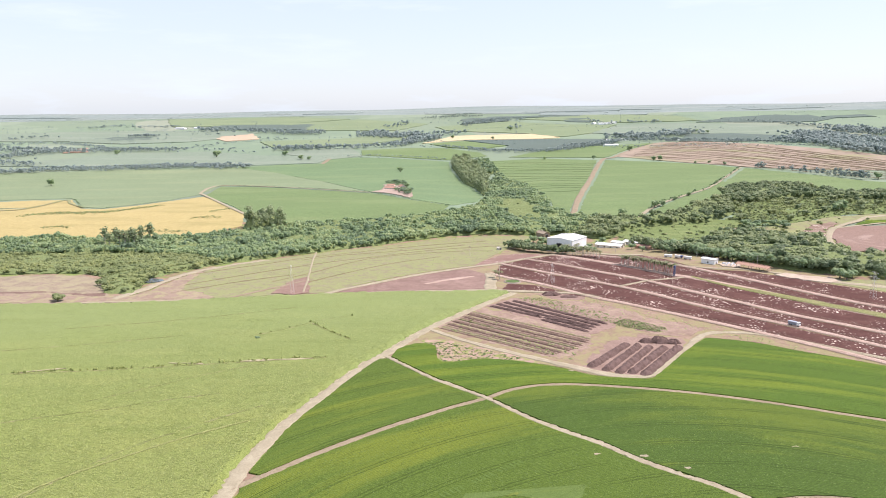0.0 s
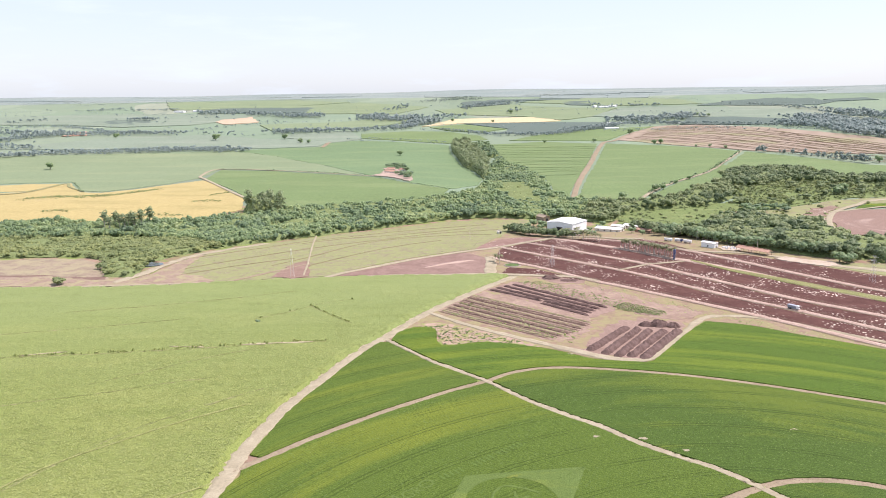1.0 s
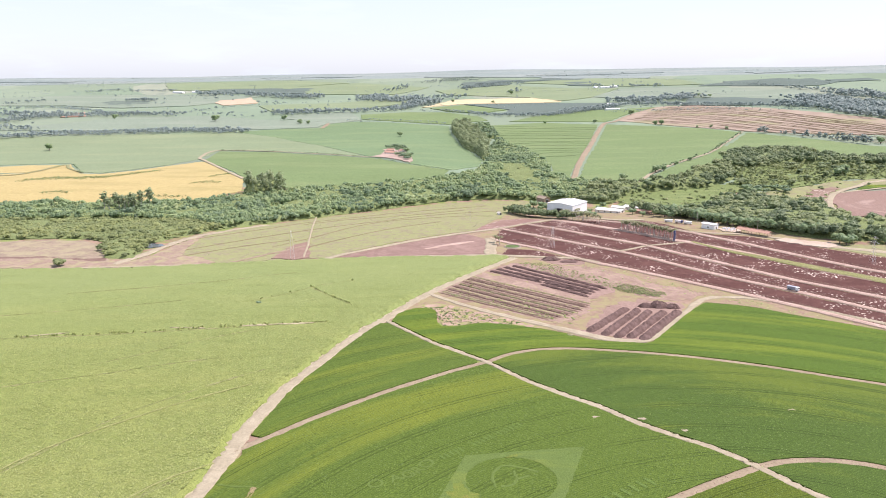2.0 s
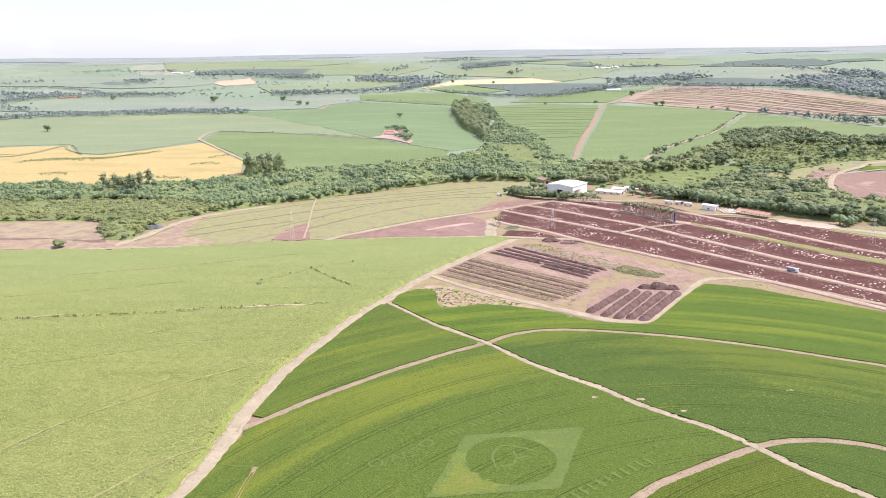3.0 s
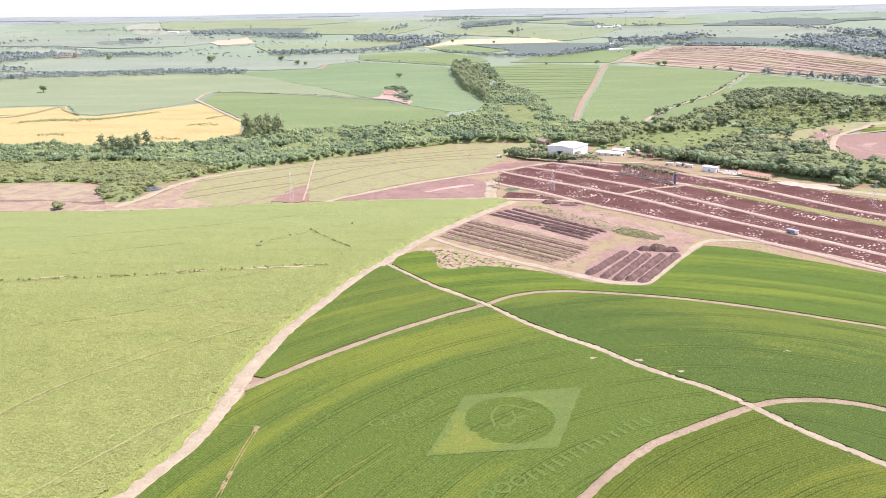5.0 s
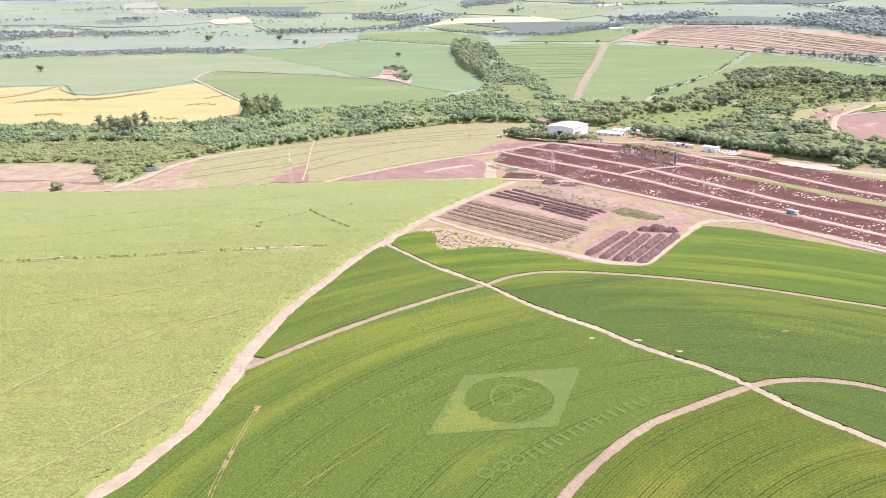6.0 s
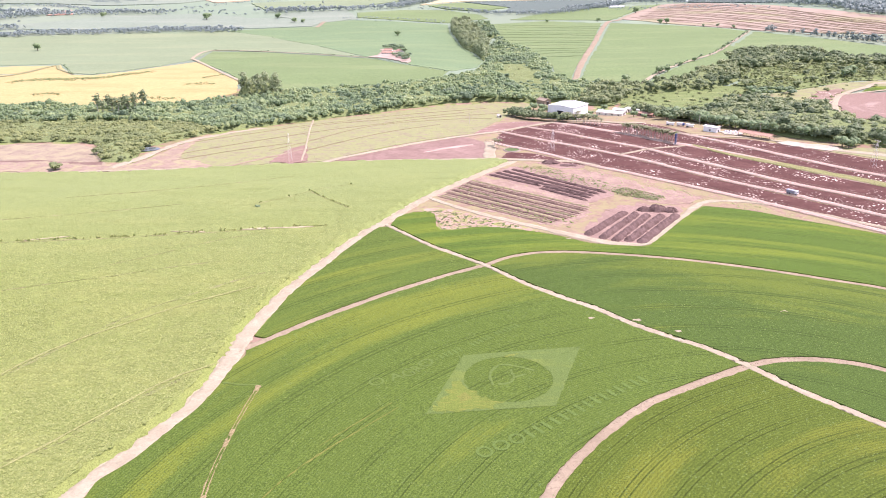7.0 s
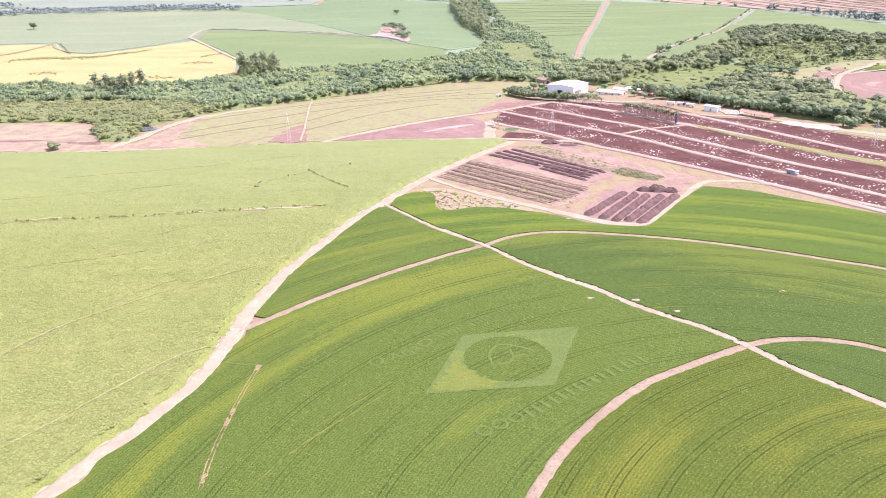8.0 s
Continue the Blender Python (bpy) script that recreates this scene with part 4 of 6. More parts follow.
for i, (b, w) in enumerate((([(-198, 331), (-188, 334), (-178, 336)], 1.5), ([(-98, 343), (-86, 344.5), (-64, 346)], 2.2), ([(-132, 342), (-115, 340.5)], 1.2), ([(-250, 329), (-236, 329)], 1.2))):
    ribbon("cane_row_gap", spline(b, 1.5), [0.2, w * 0.7, 0.3, w * 0.6, 0.2], 2.36, M_LITTER, "pale dry litter in a gap of the cane", "crop gap", "stuff", seed=176 + i, wobble=0.6, rut=0.2)

# ---- fields on the far slopes ----
FIELDS = [
    ("yellow_field", M_WHEAT, "ripe golden-yellow crop on the far slope", [(-712, 896), (-530, 955), (-530, 1036), (-528, 1060), (-490, 994), (-458, 942), (-428, 932), (-398, 964), (-372, 1012), (-342, 1068), (-302, 996), (-266, 934), (-238, 888), (-222, 818), (-254, 782), (-282, 760), (-338, 754), (-398, 762), (-614, 770)]),
    ("yellow_field", M_WHEAT, "small ripe golden-yellow crop strip", [(-860, 1085), (-615, 1046), (-580, 1055), (-530, 1052), (-536, 962), (-745, 940)]),
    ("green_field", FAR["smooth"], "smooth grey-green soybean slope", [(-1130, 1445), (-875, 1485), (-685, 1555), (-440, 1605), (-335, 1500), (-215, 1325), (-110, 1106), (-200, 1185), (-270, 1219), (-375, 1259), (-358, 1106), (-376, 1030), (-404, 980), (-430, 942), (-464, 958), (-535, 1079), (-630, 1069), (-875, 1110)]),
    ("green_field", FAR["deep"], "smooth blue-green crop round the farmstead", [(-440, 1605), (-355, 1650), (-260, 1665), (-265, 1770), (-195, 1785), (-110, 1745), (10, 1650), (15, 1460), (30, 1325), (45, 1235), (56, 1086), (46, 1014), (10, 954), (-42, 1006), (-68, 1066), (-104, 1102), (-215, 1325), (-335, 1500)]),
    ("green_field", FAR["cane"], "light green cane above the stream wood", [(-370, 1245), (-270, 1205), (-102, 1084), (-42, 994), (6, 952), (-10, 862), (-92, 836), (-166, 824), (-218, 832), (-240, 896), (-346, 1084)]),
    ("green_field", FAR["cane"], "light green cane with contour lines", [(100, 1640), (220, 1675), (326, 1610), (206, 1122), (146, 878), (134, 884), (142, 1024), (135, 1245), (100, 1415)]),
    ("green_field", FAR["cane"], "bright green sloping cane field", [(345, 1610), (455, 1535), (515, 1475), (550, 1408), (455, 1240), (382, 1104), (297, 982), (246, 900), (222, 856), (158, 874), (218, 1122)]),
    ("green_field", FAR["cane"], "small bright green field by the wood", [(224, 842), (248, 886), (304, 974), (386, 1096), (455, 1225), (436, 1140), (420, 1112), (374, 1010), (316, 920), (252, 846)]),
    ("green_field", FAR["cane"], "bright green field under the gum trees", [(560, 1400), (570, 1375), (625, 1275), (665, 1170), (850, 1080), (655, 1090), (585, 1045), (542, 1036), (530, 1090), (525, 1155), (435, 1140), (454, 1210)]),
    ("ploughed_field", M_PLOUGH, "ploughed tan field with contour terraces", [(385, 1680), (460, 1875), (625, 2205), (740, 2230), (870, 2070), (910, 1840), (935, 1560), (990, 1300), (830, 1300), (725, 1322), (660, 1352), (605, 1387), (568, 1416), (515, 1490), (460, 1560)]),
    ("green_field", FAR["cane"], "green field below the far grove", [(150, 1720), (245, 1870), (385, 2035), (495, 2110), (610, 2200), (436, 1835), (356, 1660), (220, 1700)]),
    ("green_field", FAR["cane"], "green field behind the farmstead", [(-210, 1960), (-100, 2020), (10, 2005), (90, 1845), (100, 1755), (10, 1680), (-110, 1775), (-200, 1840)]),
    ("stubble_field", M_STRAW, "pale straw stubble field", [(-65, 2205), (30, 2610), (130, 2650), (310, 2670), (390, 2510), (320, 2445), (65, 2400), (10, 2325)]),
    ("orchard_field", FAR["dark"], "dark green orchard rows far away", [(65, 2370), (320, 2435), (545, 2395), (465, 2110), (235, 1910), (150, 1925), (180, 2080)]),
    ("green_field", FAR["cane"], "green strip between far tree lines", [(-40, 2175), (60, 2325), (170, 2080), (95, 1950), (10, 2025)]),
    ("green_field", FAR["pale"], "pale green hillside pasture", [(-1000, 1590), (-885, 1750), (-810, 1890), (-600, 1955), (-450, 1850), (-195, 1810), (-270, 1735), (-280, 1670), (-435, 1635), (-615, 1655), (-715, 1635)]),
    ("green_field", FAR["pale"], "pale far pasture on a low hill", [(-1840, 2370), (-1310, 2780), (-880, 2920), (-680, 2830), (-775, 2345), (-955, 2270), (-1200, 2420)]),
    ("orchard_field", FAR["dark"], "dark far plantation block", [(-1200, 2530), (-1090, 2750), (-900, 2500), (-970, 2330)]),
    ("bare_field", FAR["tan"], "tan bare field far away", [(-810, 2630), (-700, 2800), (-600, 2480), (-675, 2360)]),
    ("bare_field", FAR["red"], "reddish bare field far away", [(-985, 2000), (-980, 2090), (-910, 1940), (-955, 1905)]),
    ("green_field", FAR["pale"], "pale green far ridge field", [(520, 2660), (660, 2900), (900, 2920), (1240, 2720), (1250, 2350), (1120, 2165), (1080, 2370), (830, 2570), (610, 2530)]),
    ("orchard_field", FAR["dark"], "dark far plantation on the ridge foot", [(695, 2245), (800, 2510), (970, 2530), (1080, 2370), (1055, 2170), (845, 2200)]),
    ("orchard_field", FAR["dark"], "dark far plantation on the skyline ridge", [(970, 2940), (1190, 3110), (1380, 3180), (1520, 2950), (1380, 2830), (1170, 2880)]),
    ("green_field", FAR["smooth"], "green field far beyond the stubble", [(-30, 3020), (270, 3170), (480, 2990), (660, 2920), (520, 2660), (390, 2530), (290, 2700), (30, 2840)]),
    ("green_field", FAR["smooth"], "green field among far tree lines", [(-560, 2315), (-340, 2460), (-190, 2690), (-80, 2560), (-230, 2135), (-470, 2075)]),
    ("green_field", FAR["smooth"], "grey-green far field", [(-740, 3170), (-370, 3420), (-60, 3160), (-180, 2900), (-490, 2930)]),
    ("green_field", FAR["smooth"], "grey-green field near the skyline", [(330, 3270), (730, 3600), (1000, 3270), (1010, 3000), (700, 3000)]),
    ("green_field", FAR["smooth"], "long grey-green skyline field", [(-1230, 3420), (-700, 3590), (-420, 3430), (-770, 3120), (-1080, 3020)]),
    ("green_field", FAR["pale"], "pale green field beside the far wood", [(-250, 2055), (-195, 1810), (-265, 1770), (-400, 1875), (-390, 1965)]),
    ("green_field", M_SOY3, "dark green irrigated circle edge", [(684, 868), (508, 856), (468, 832), (446, 813), (466, 818), (482, 822), (652, 828)]),
    ("bare_field", M_PANEARTH, "bare reddish-brown round field", [(420, 798), (438, 806), (482, 810), (644, 810), (468, 586), (380, 592), (334, 618), (362, 684), (398, 764)]),
    ("orchard_field", FAR["dark"], "small dark plantation far away", [(-881, 3336), (-784, 3391), (-743, 3240), (-846, 3204)]),
    ("orchard_field", FAR["dark"], "small dark plantation far away", [(494, 3224), (576, 3346), (635, 3180), (595, 3054), (504, 3094)]),
    ("dry_pasture", M_PASTURE, "dry tan pasture on the right bank", [(304, 770), (326, 806), (358, 808), (398, 828), (450, 856), (728, 922), (680, 862), (464, 836), (424, 804), (400, 774), (362, 700), (334, 630), (350, 690), (342, 772)]),
]
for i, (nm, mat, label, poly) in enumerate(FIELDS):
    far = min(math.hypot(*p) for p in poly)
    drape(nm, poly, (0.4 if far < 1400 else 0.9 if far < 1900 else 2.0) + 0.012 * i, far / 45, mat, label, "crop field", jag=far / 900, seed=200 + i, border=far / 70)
for i, (b, w, mat) in enumerate((
        ([(150, 870), (152, 878), (210, 1122), (330, 1585), (375, 1665), (440, 1815), (610, 2180)], [7, 9, 9, 9, 8], M_RED),
        ([(555, 1410), (460, 1240), (386, 1104), (304, 982), (246, 894), (220, 846)], 4.5, M_TRACK),
        ([(-236, 880), (-278, 952), (-346, 1084), (-366, 1130), (-375, 1255), (-270, 1215), (-160, 1136), (-104, 1094)], [4, 4.5, 5, 3.5, 3], M_TRACK),
        ([(-745, 900), (-560, 925), (-528, 958), (-530, 1050), (-500, 1000), (-456, 945)], [7, 6, 3], M_PASTURE),
        ([(-265, 1650), (-265, 1760)], 10, M_RED), ([(684, 866), (508, 858), (464, 834), (426, 804), (402, 774), (364, 700), (330, 618)], 6, M_TRACK),
        ([(424, 798), (444, 807), (464, 814.5), (481, 821), (650, 824)], 3, M_TRACK))):
    ribbon("road", spline(b, 14), w, 1.15, mat, "pale earth farm road on the far slope", "road", seed=250 + i, rut=0.2)
drape("soil_patch", [(419, 824), (406, 817), (384, 788), (359, 740), (347, 700), (340, 664), (352, 686), (368, 716), (392, 766), (416, 800), (430, 812), (430, 826)], 1.25, 5, earth_mat("trodden_slope", (0.20, 0.135, 0.105), (0.29, 0.21, 0.165), 0.06, fleck=(0.80, 0.70, 0.62)), "trodden brown earth beside the road with pale spots for cattle", "bare ground", "structure", jag=2.0, border=5, seed=446)
M_FURROW = earth_mat("terrace_furrow", (0.13, 0.10, 0.06), (0.20, 0.155, 0.10), 0.02, bump=0.2)
UPPER = spline([(630, 2150), (740, 2160), (805, 2050), (825, 1935), (835, 1675), (850, 1420)], 60)
LOWER = spline([(410, 1675), (460, 1610), (525, 1520), (570, 1425), (640, 1275), (720, 1150)], 60)
for i in range(25):
    f = i / 24
    pts = [tuple(np.array(UPPER[int(s * (len(UPPER) - 1))]) * (1 - f) + np.array(LOWER[int(s * (len(LOWER) - 1))]) * f) for s in np.linspace(0, 1, 9)]
    ribbon("terrace_bank", spline([(x + 9 * math.sin(i * 2.4 + k), y + 9 * math.sin(i * 1.7 + 2 * k)) for k, (x, y) in enumerate(pts)], 12), [(0.4, 3.0, 1.2, 3.4, 0.6, 2.8, 1.6, 3.0, 0.5, 2.4)[(i + j) % 10] for j in range(23)], 1.9, M_FURROW,
           "dark contour terrace in the ploughed field", "bank", "structure", wobble=0.3, seed=270 + i)
M_CONTOUR = crop_mat("contour_grass", (0.112, 0.156, 0.068), (0.150, 0.196, 0.088), grain=0.3)
for i in range(13):
    f = i / 12
    p, q = (85 + 62 * f, 1630 - 540 * f), (318 - 116 * f, 1540 - 440 * f)
    m = ((p[0] + q[0]) / 2, (p[1] + q[1]) / 2 + 12 * math.sin(i * 1.9))
    ribbon("terrace_bank", spline([p, m, q], 8), [(0.2, 2.0, 0.5, 1.4, 0.3, 0.3, 1.8)[(3 * i + j) % 7] for j in range(11)], 1.15, M_CONTOUR, "dark grassy contour bank in the far cane", "bank", "structure", wobble=0.4, seed=290 + i)


# ---- woods and trees ----
def crown_leaves(seed, leaves, lobes=5, low=0.15, size=0.30, spread=0.55, around=7, rows=3, levels=(0.40, 0.66), squash=0.5, solid=True):
    """One crown, about 2 wide and 1 high: bumpy foliage masses, and loose leaf clumps over them."""
    rng = np.random.default_rng(seed)
    cs = np.c_[rng.normal(0, spread * 0.55, lobes), rng.normal(0, spread * 0.55, lobes), rng.uniform(*levels, lobes)]
    rs = rng.uniform(0.34, 0.56, lobes)
    mass = []
    for c, r in zip(cs, rs):
        grid = np.zeros((rows + 1, around, 3))
        for i in range(rows + 1):
            el = -0.25 + (math.pi / 2 + 0.15) * i / rows
            for k in range(around):
                a = 2 * math.pi * (k + 0.5 * (i % 2)) / around
                rr = r * rng.uniform(0.78, 1.12)
                grid[i, k] = c + rr * np.array((math.cos(a) * math.cos(el), math.sin(a) * math.cos(el), squash * math.sin(el)))
        for i in range(rows):
            for k in range(around):
                mass.append([grid[i, k], grid[i, (k + 1) % around], grid[i + 1, (k + 1) % around], grid[i + 1, k]])
    out = []
    for i in range(leaves):
        k = rng.integers(lobes)
        d = rng.normal(0, 1, 3)
        d[2] = abs(d[2]) * 1.1 - 0.35
        d /= np.linalg.norm(d)
        c = cs[k] + d * rs[k] * np.array((1, 1, squash)) * rng.uniform(0.95, 1.15)
        c[2] = max(low * rng.uniform(0.5, 1.3), c[2])
        nrm = d + rng.normal(0, 0.3, 3) + np.array((0, 0, 0.7))
        nrm /= np.linalg.norm(nrm)
        u = np.cross(nrm, (0.3, 0.2, 1.0))
        u /= np.linalg.norm(u)
        v = np.cross(nrm, u)
        s, w = size * rng.uniform(0.55, 1.1), size * rng.uniform(0.4, 0.8)
        bend = nrm * s * 0.25
        out.append([c - u * s - bend, c - v * w, c + u * s - bend, c + v * w])
    return np.array(mass) if solid else np.zeros((0, 4, 3)), np.array(out)


BROAD = [crown_leaves(s, 84, 5, size=0.155, around=6, rows=2) for s in range(1, 7)]
ROUND = [crown_leaves(s, 90, 9, 0.1, 0.17, 0.62, 7, 3, (0.20, 0.66), 0.5) for s in range(41, 44)]
BUSHY = [crown_leaves(s, 26, 4, 0.05, 0.26, around=6, rows=2) for s in range(11, 15)]
TALL = [crown_leaves(s, 165, 9, 0.1, 0.27, 0.5, 5, 2, (0.28, 0.86), 0.22, False) for s in range(21, 25)]
COARSE = [crown_leaves(s, 8, 2, 0.05, 0.32, around=5, rows=2) for s in range(31, 36)]


def leaf_mesh(name, spots, kinds, mat, seed=1):
    """One mesh of many crowns; spots: x, y, foot, radius, height, tone."""
    rng = np.random.default_rng(seed)
    vs, tones = [], []
    for x, y, foot, r, h, tone in spots:
        q = kinds[rng.integers(len(kinds))]
        a = rng.uniform(0, 2 * math.pi)
        ca, sa = math.cos(a), math.sin(a)
        mass, loose = q
        mid = loose.mean(axis=1, keepdims=True)
        p = np.concatenate([mass * (r, r, h), mid * (r, r, h) + (loose - mid) * r]).reshape(-1, 3)
        w = np.c_[p[:, 0] * ca - p[:, 1] * sa + x, p[:, 0] * sa + p[:, 1] * ca + y, p[:, 2] + foot]
        vs.append(w)
        tones.append(np.clip(tone + rng.normal(0, 0.13, len(mass) + len(loose)), 0, 1))
    v, t = np.concatenate(vs), np.concatenate(tones)
    n = len(v) // 4
    me = bpy.data.meshes.new(name)
    me.vertices.add(len(v))
    me.vertices.foreach_set("co", v.ravel())
    me.loops.add(len(v))
    me.loops.foreach_set("vertex_index", np.arange(len(v), dtype=np.int32))
    me.polygons.add(n)
    me.polygons.foreach_set("loop_start", np.arange(0, len(v), 4, dtype=np.int32))
    me.attributes.new("tone", "FLOAT", "FACE").data.foreach_set("value", t.astype(np.float32))
    me.materials.append(mat)
    me.update()
    me.validate()
    return me


def scatter(poly, gap, seed, without=()):
    rng = np.random.default_rng(seed)
    xs, ys = [p[0] for p in poly], [p[1] for p in poly]
    gx, gy = np.meshgrid(np.arange(min(xs), max(xs), gap), np.arange(min(ys), max(ys), gap))
    g = np.c_[gx.ravel(), gy.ravel()] + rng.uniform(-0.45, 0.45, (gx.size, 2)) * gap
    keep = inside_many(poly, g)
    for w in without:
        keep &= ~inside_many(w, g)
    return g[keep]


def wood(name, poly, gap, r, h, kinds, mat, label, seed, tone=0.4, vary=0.22, without=(), floor=True, keep=1.0):
    rng = np.random.default_rng(seed + 1)
    spots = []
    for x, y in scatter(poly, gap, seed, without):
        if rng.uniform() > keep:
            continue
        k = rng.uniform(0.5, 1.15) if rng.uniform() < 0.8 else rng.uniform(1.1, 1.7)
        lump = noise.noise((x / 38.0, y / 38.0, seed))
        hh = h * (0.45 + 0.55 * k) * (1 + 0.3 * lump)
        tn = tone + vary * (1.3 * noise.noise((x / 55.0, y / 55.0, 5.0)) + rng.normal(0, 0.7))
        spots.append((x, y, land(x, y) + 0.02 * hh, r * k * rng.uniform(0.85, 1.15), hh, tn))
    ob = tagged(new(name, leaf_mesh(name, spots, kinds, mat, seed)), label, "woodland", kind="stuff")
    if floor:
        drape("undergrowth", poly, 0.62 * h, gap * 1.6, M_FLOOR, "dark green undergrowth below the trees", "undergrowth", border=8, seed=seed, jag=1.0, rough=0.09 * h, low=0.1)
    return ob


def tree_line(name, line, gap, r, h, kinds, mat, label, seed, width=10, tone=0.4, keep=0.85, vary=0.2):
    rng = np.random.default_rng(seed)
    spots = []
    for x, y in spline(line, gap):
        n = max(1, int(width / gap))
        for _ in range(n):
            if rng.uniform() > keep:
                continue
            k = rng.uniform(0.6, 1.4)
            px, py = x + rng.normal(0, width / 3.5), y + rng.normal(0, width / 2.2)
            spots.append((px, py, land(px, py) + 0.2, r * k, h * k, tone + rng.normal(0, vary)))
    return tagged(new(name, leaf_mesh(name, spots, kinds, mat, seed)), label, "trees", kind="stuff")


M_FLOOR = crop_mat("undergrowth", (0.130, 0.170, 0.070), (0.200, 0.240, 0.098), grain=0.4)
CLEARING = [(172, 738), (192, 800), (226, 810), (258, 820), (296, 838), (334, 850), (328, 816), (300, 780), (280, 748), (248, 688), (231, 661), (214, 676), (194, 718)]
GLADE = [(76, 985), (98, 1000), (110, 930), (106, 860), (80, 866), (70, 930)]
SCRUB_L = [(-640, 595), (-470, 582), (-305, 566), (-277, 562), (-255, 546), (-228, 487), (-206, 486), (-211, 512), (-213, 532), (-205, 552), (-196, 569), (-181, 600), (-236, 674), (-312, 694), (-554, 690), (-640, 690)]
WOOD_L = [(-640, 690), (-554, 690), (-312, 694), (-236, 674), (-181, 604), (-136, 668), (-100, 706), (-48, 742), (-4, 768), (38, 780), (84, 776), (132, 774), (174, 838), (146, 860), (130, 914),
          (136, 1024), (126, 1200), (100, 1380), (72, 1250), (64, 1070), (46, 960), (10, 890), (-24, 856), (-92, 830), (-164, 814), (-210, 796), (-254, 764), (-306, 752), (-396, 756), (-640, 760)]
wood("stream_wood", WOOD_L, 4.9, 3.5, 8.0, BROAD, M_LEAF, "dense mixed green wood along the stream", 301, 0.5, 0.3, without=(GLADE,))
wood("stream_wood", [(130, 768), (174, 838), (206, 836), (234, 846), (264, 862), (316, 922), (370, 980), (338, 868), (290, 826), (244, 816), (196, 796), (168, 750), (148, 756)], 5.8, 4.1, 9, BROAD, M_LEAF_DARK,
     "dense dark green wood beyond the sheds", 302, 0.75, 0.3)
wood("stream_wood", [(374, 1012), (422, 1110), (505, 1130), (522, 1060), (544, 1010), (805, 1025), (765, 965), (500, 954), (452, 976), (360, 928)], 6.4, 4.4, 10, BROAD, M_LEAF_DARK, "dense dark green wood on the far bank", 311, 0.5)
wood("shade_wood", [(188, 678), (212, 672), (230, 656), (262, 722), (294, 768), (322, 780), (340, 760), (352, 700), (327, 611), (325, 582), (435, 548), (406, 512), (281, 516), (264, 531), (243, 558), (226, 592), (209, 634)],
     7.0, 4.8, 9.5, BROAD, M_LEAF_DARK, "loose green wood of shade trees behind the pens", 312, 0.62, 0.5, keep=0.92)
BANK = [(358, 938), (450, 970), (760, 965), (734, 930), (450, 858), (398, 832), (358, 812), (324, 816), (338, 868)]
drape("rank_grass", BANK, 0.6, 8, FAR["meadow"], "olive-green rank grass on the far bank", "grass", jag=2, rough=0.3, border=7, seed=313)
wood("scrub", BANK, 5.0, 2.9, 3.2, BUSHY, M_SCRUB, "olive scrub on the far bank", 304, 0.45, 0.4, floor=False, keep=0.62)
wood("scrub", BANK, 15, 5.0, 7.0, BROAD, M_LEAF_DARK, "scattered dark trees on the far bank", 319, 0.6, 0.4, floor=False, keep=0.4)
wood("scrub", [(322, 808), (336, 826), (372, 812), (366, 792), (334, 790)], 6.5, 4.2, 7.5, BROAD, M_LEAF, "clump of dark trees at the pasture edge", 314, 0.25, floor=False, keep=0.8)
wood("scrub", SCRUB_L, 4.6, 3.0, 4.4, BROAD, M_SCRUB, "lighter green scrub on the valley floor", 303, 0.68, 0.35, keep=0.85)
wood("scrub", GLADE, 4.6, 3.2, 4.5, BUSHY, M_SCRUB, "yellow-green low scrub in a glade", 305, 0.9)
for i, (line, wide) in enumerate((([(-500, 888), (-470, 902), (-440, 899), (-415, 904)], 9), ([(-412, 905), (-396, 922), (-380, 944), (-366, 962)], 8), ([(-290, 858), (-276, 864), (-262, 860)], 5), ([(-440, 812), (-424, 815), (-408, 812)], 4),
                                  ([(-330, 794), (-306, 797), (-280, 792)], 4), ([(-470, 900), (-440, 905), (-410, 912)], 5), ([(-282, 905), (-270, 918), (-262, 930)], 5))):
    tree_line("weeds", line, 1.1, 1.3, 0.7, COARSE, M_SCRUB, "dull green weeds standing in the ripe crop", 395 + i, wide * 1.5, 0.75, 0.4, 0.3)
wood("scrub", [(326, 806), (358, 808), (398, 828), (450, 856), (600, 890), (640, 862), (464, 836), (424, 804), (400, 774), (362, 700), (342, 660), (342, 772)], 9, 2.6, 3.0, BUSHY, M_SCRUB,
     "scattered bushes on the dry bank pasture", 317, 0.5, 0.4, floor=False, keep=0.14)
wood("pasture_tufts", [(326, 806), (358, 808), (398, 828), (450, 856), (600, 890), (640, 862), (464, 836), (424, 804), (400, 774), (362, 700), (342, 660), (342, 772)], 5.5, 1.6, 0.5, COARSE, M_SCRUB,
     "low green tufts on the dry bank pasture", 318, 0.8, 0.4, floor=False, keep=0.7)
wood("pasture_tufts", PASTURE, 3.2, 0.6, 0.3, COARSE, M_SCRUB, "low grass tufts scattered over the pasture", 316, 0.55, 0.5, floor=False, keep=0.55)
wood("yard_trees", [(-98, 1232), (-92, 1282), (-66, 1278), (-58, 1222), (-70, 1216), (-84, 1226)], 9, 4.2, 7, BROAD, M_LEAF, "dark trees shading the farmstead", 315, 0.2, floor=False, keep=0.8)
wood("yard_trees", [(-73, 1092), (-70, 1126), (-57, 1130), (-45, 1066), (-52, 1046), (-60, 1072)], 9, 4.4, 7, BROAD, M_LEAF, "dark trees at the front of the farmstead", 320, 0.2, floor=False, keep=0.7)
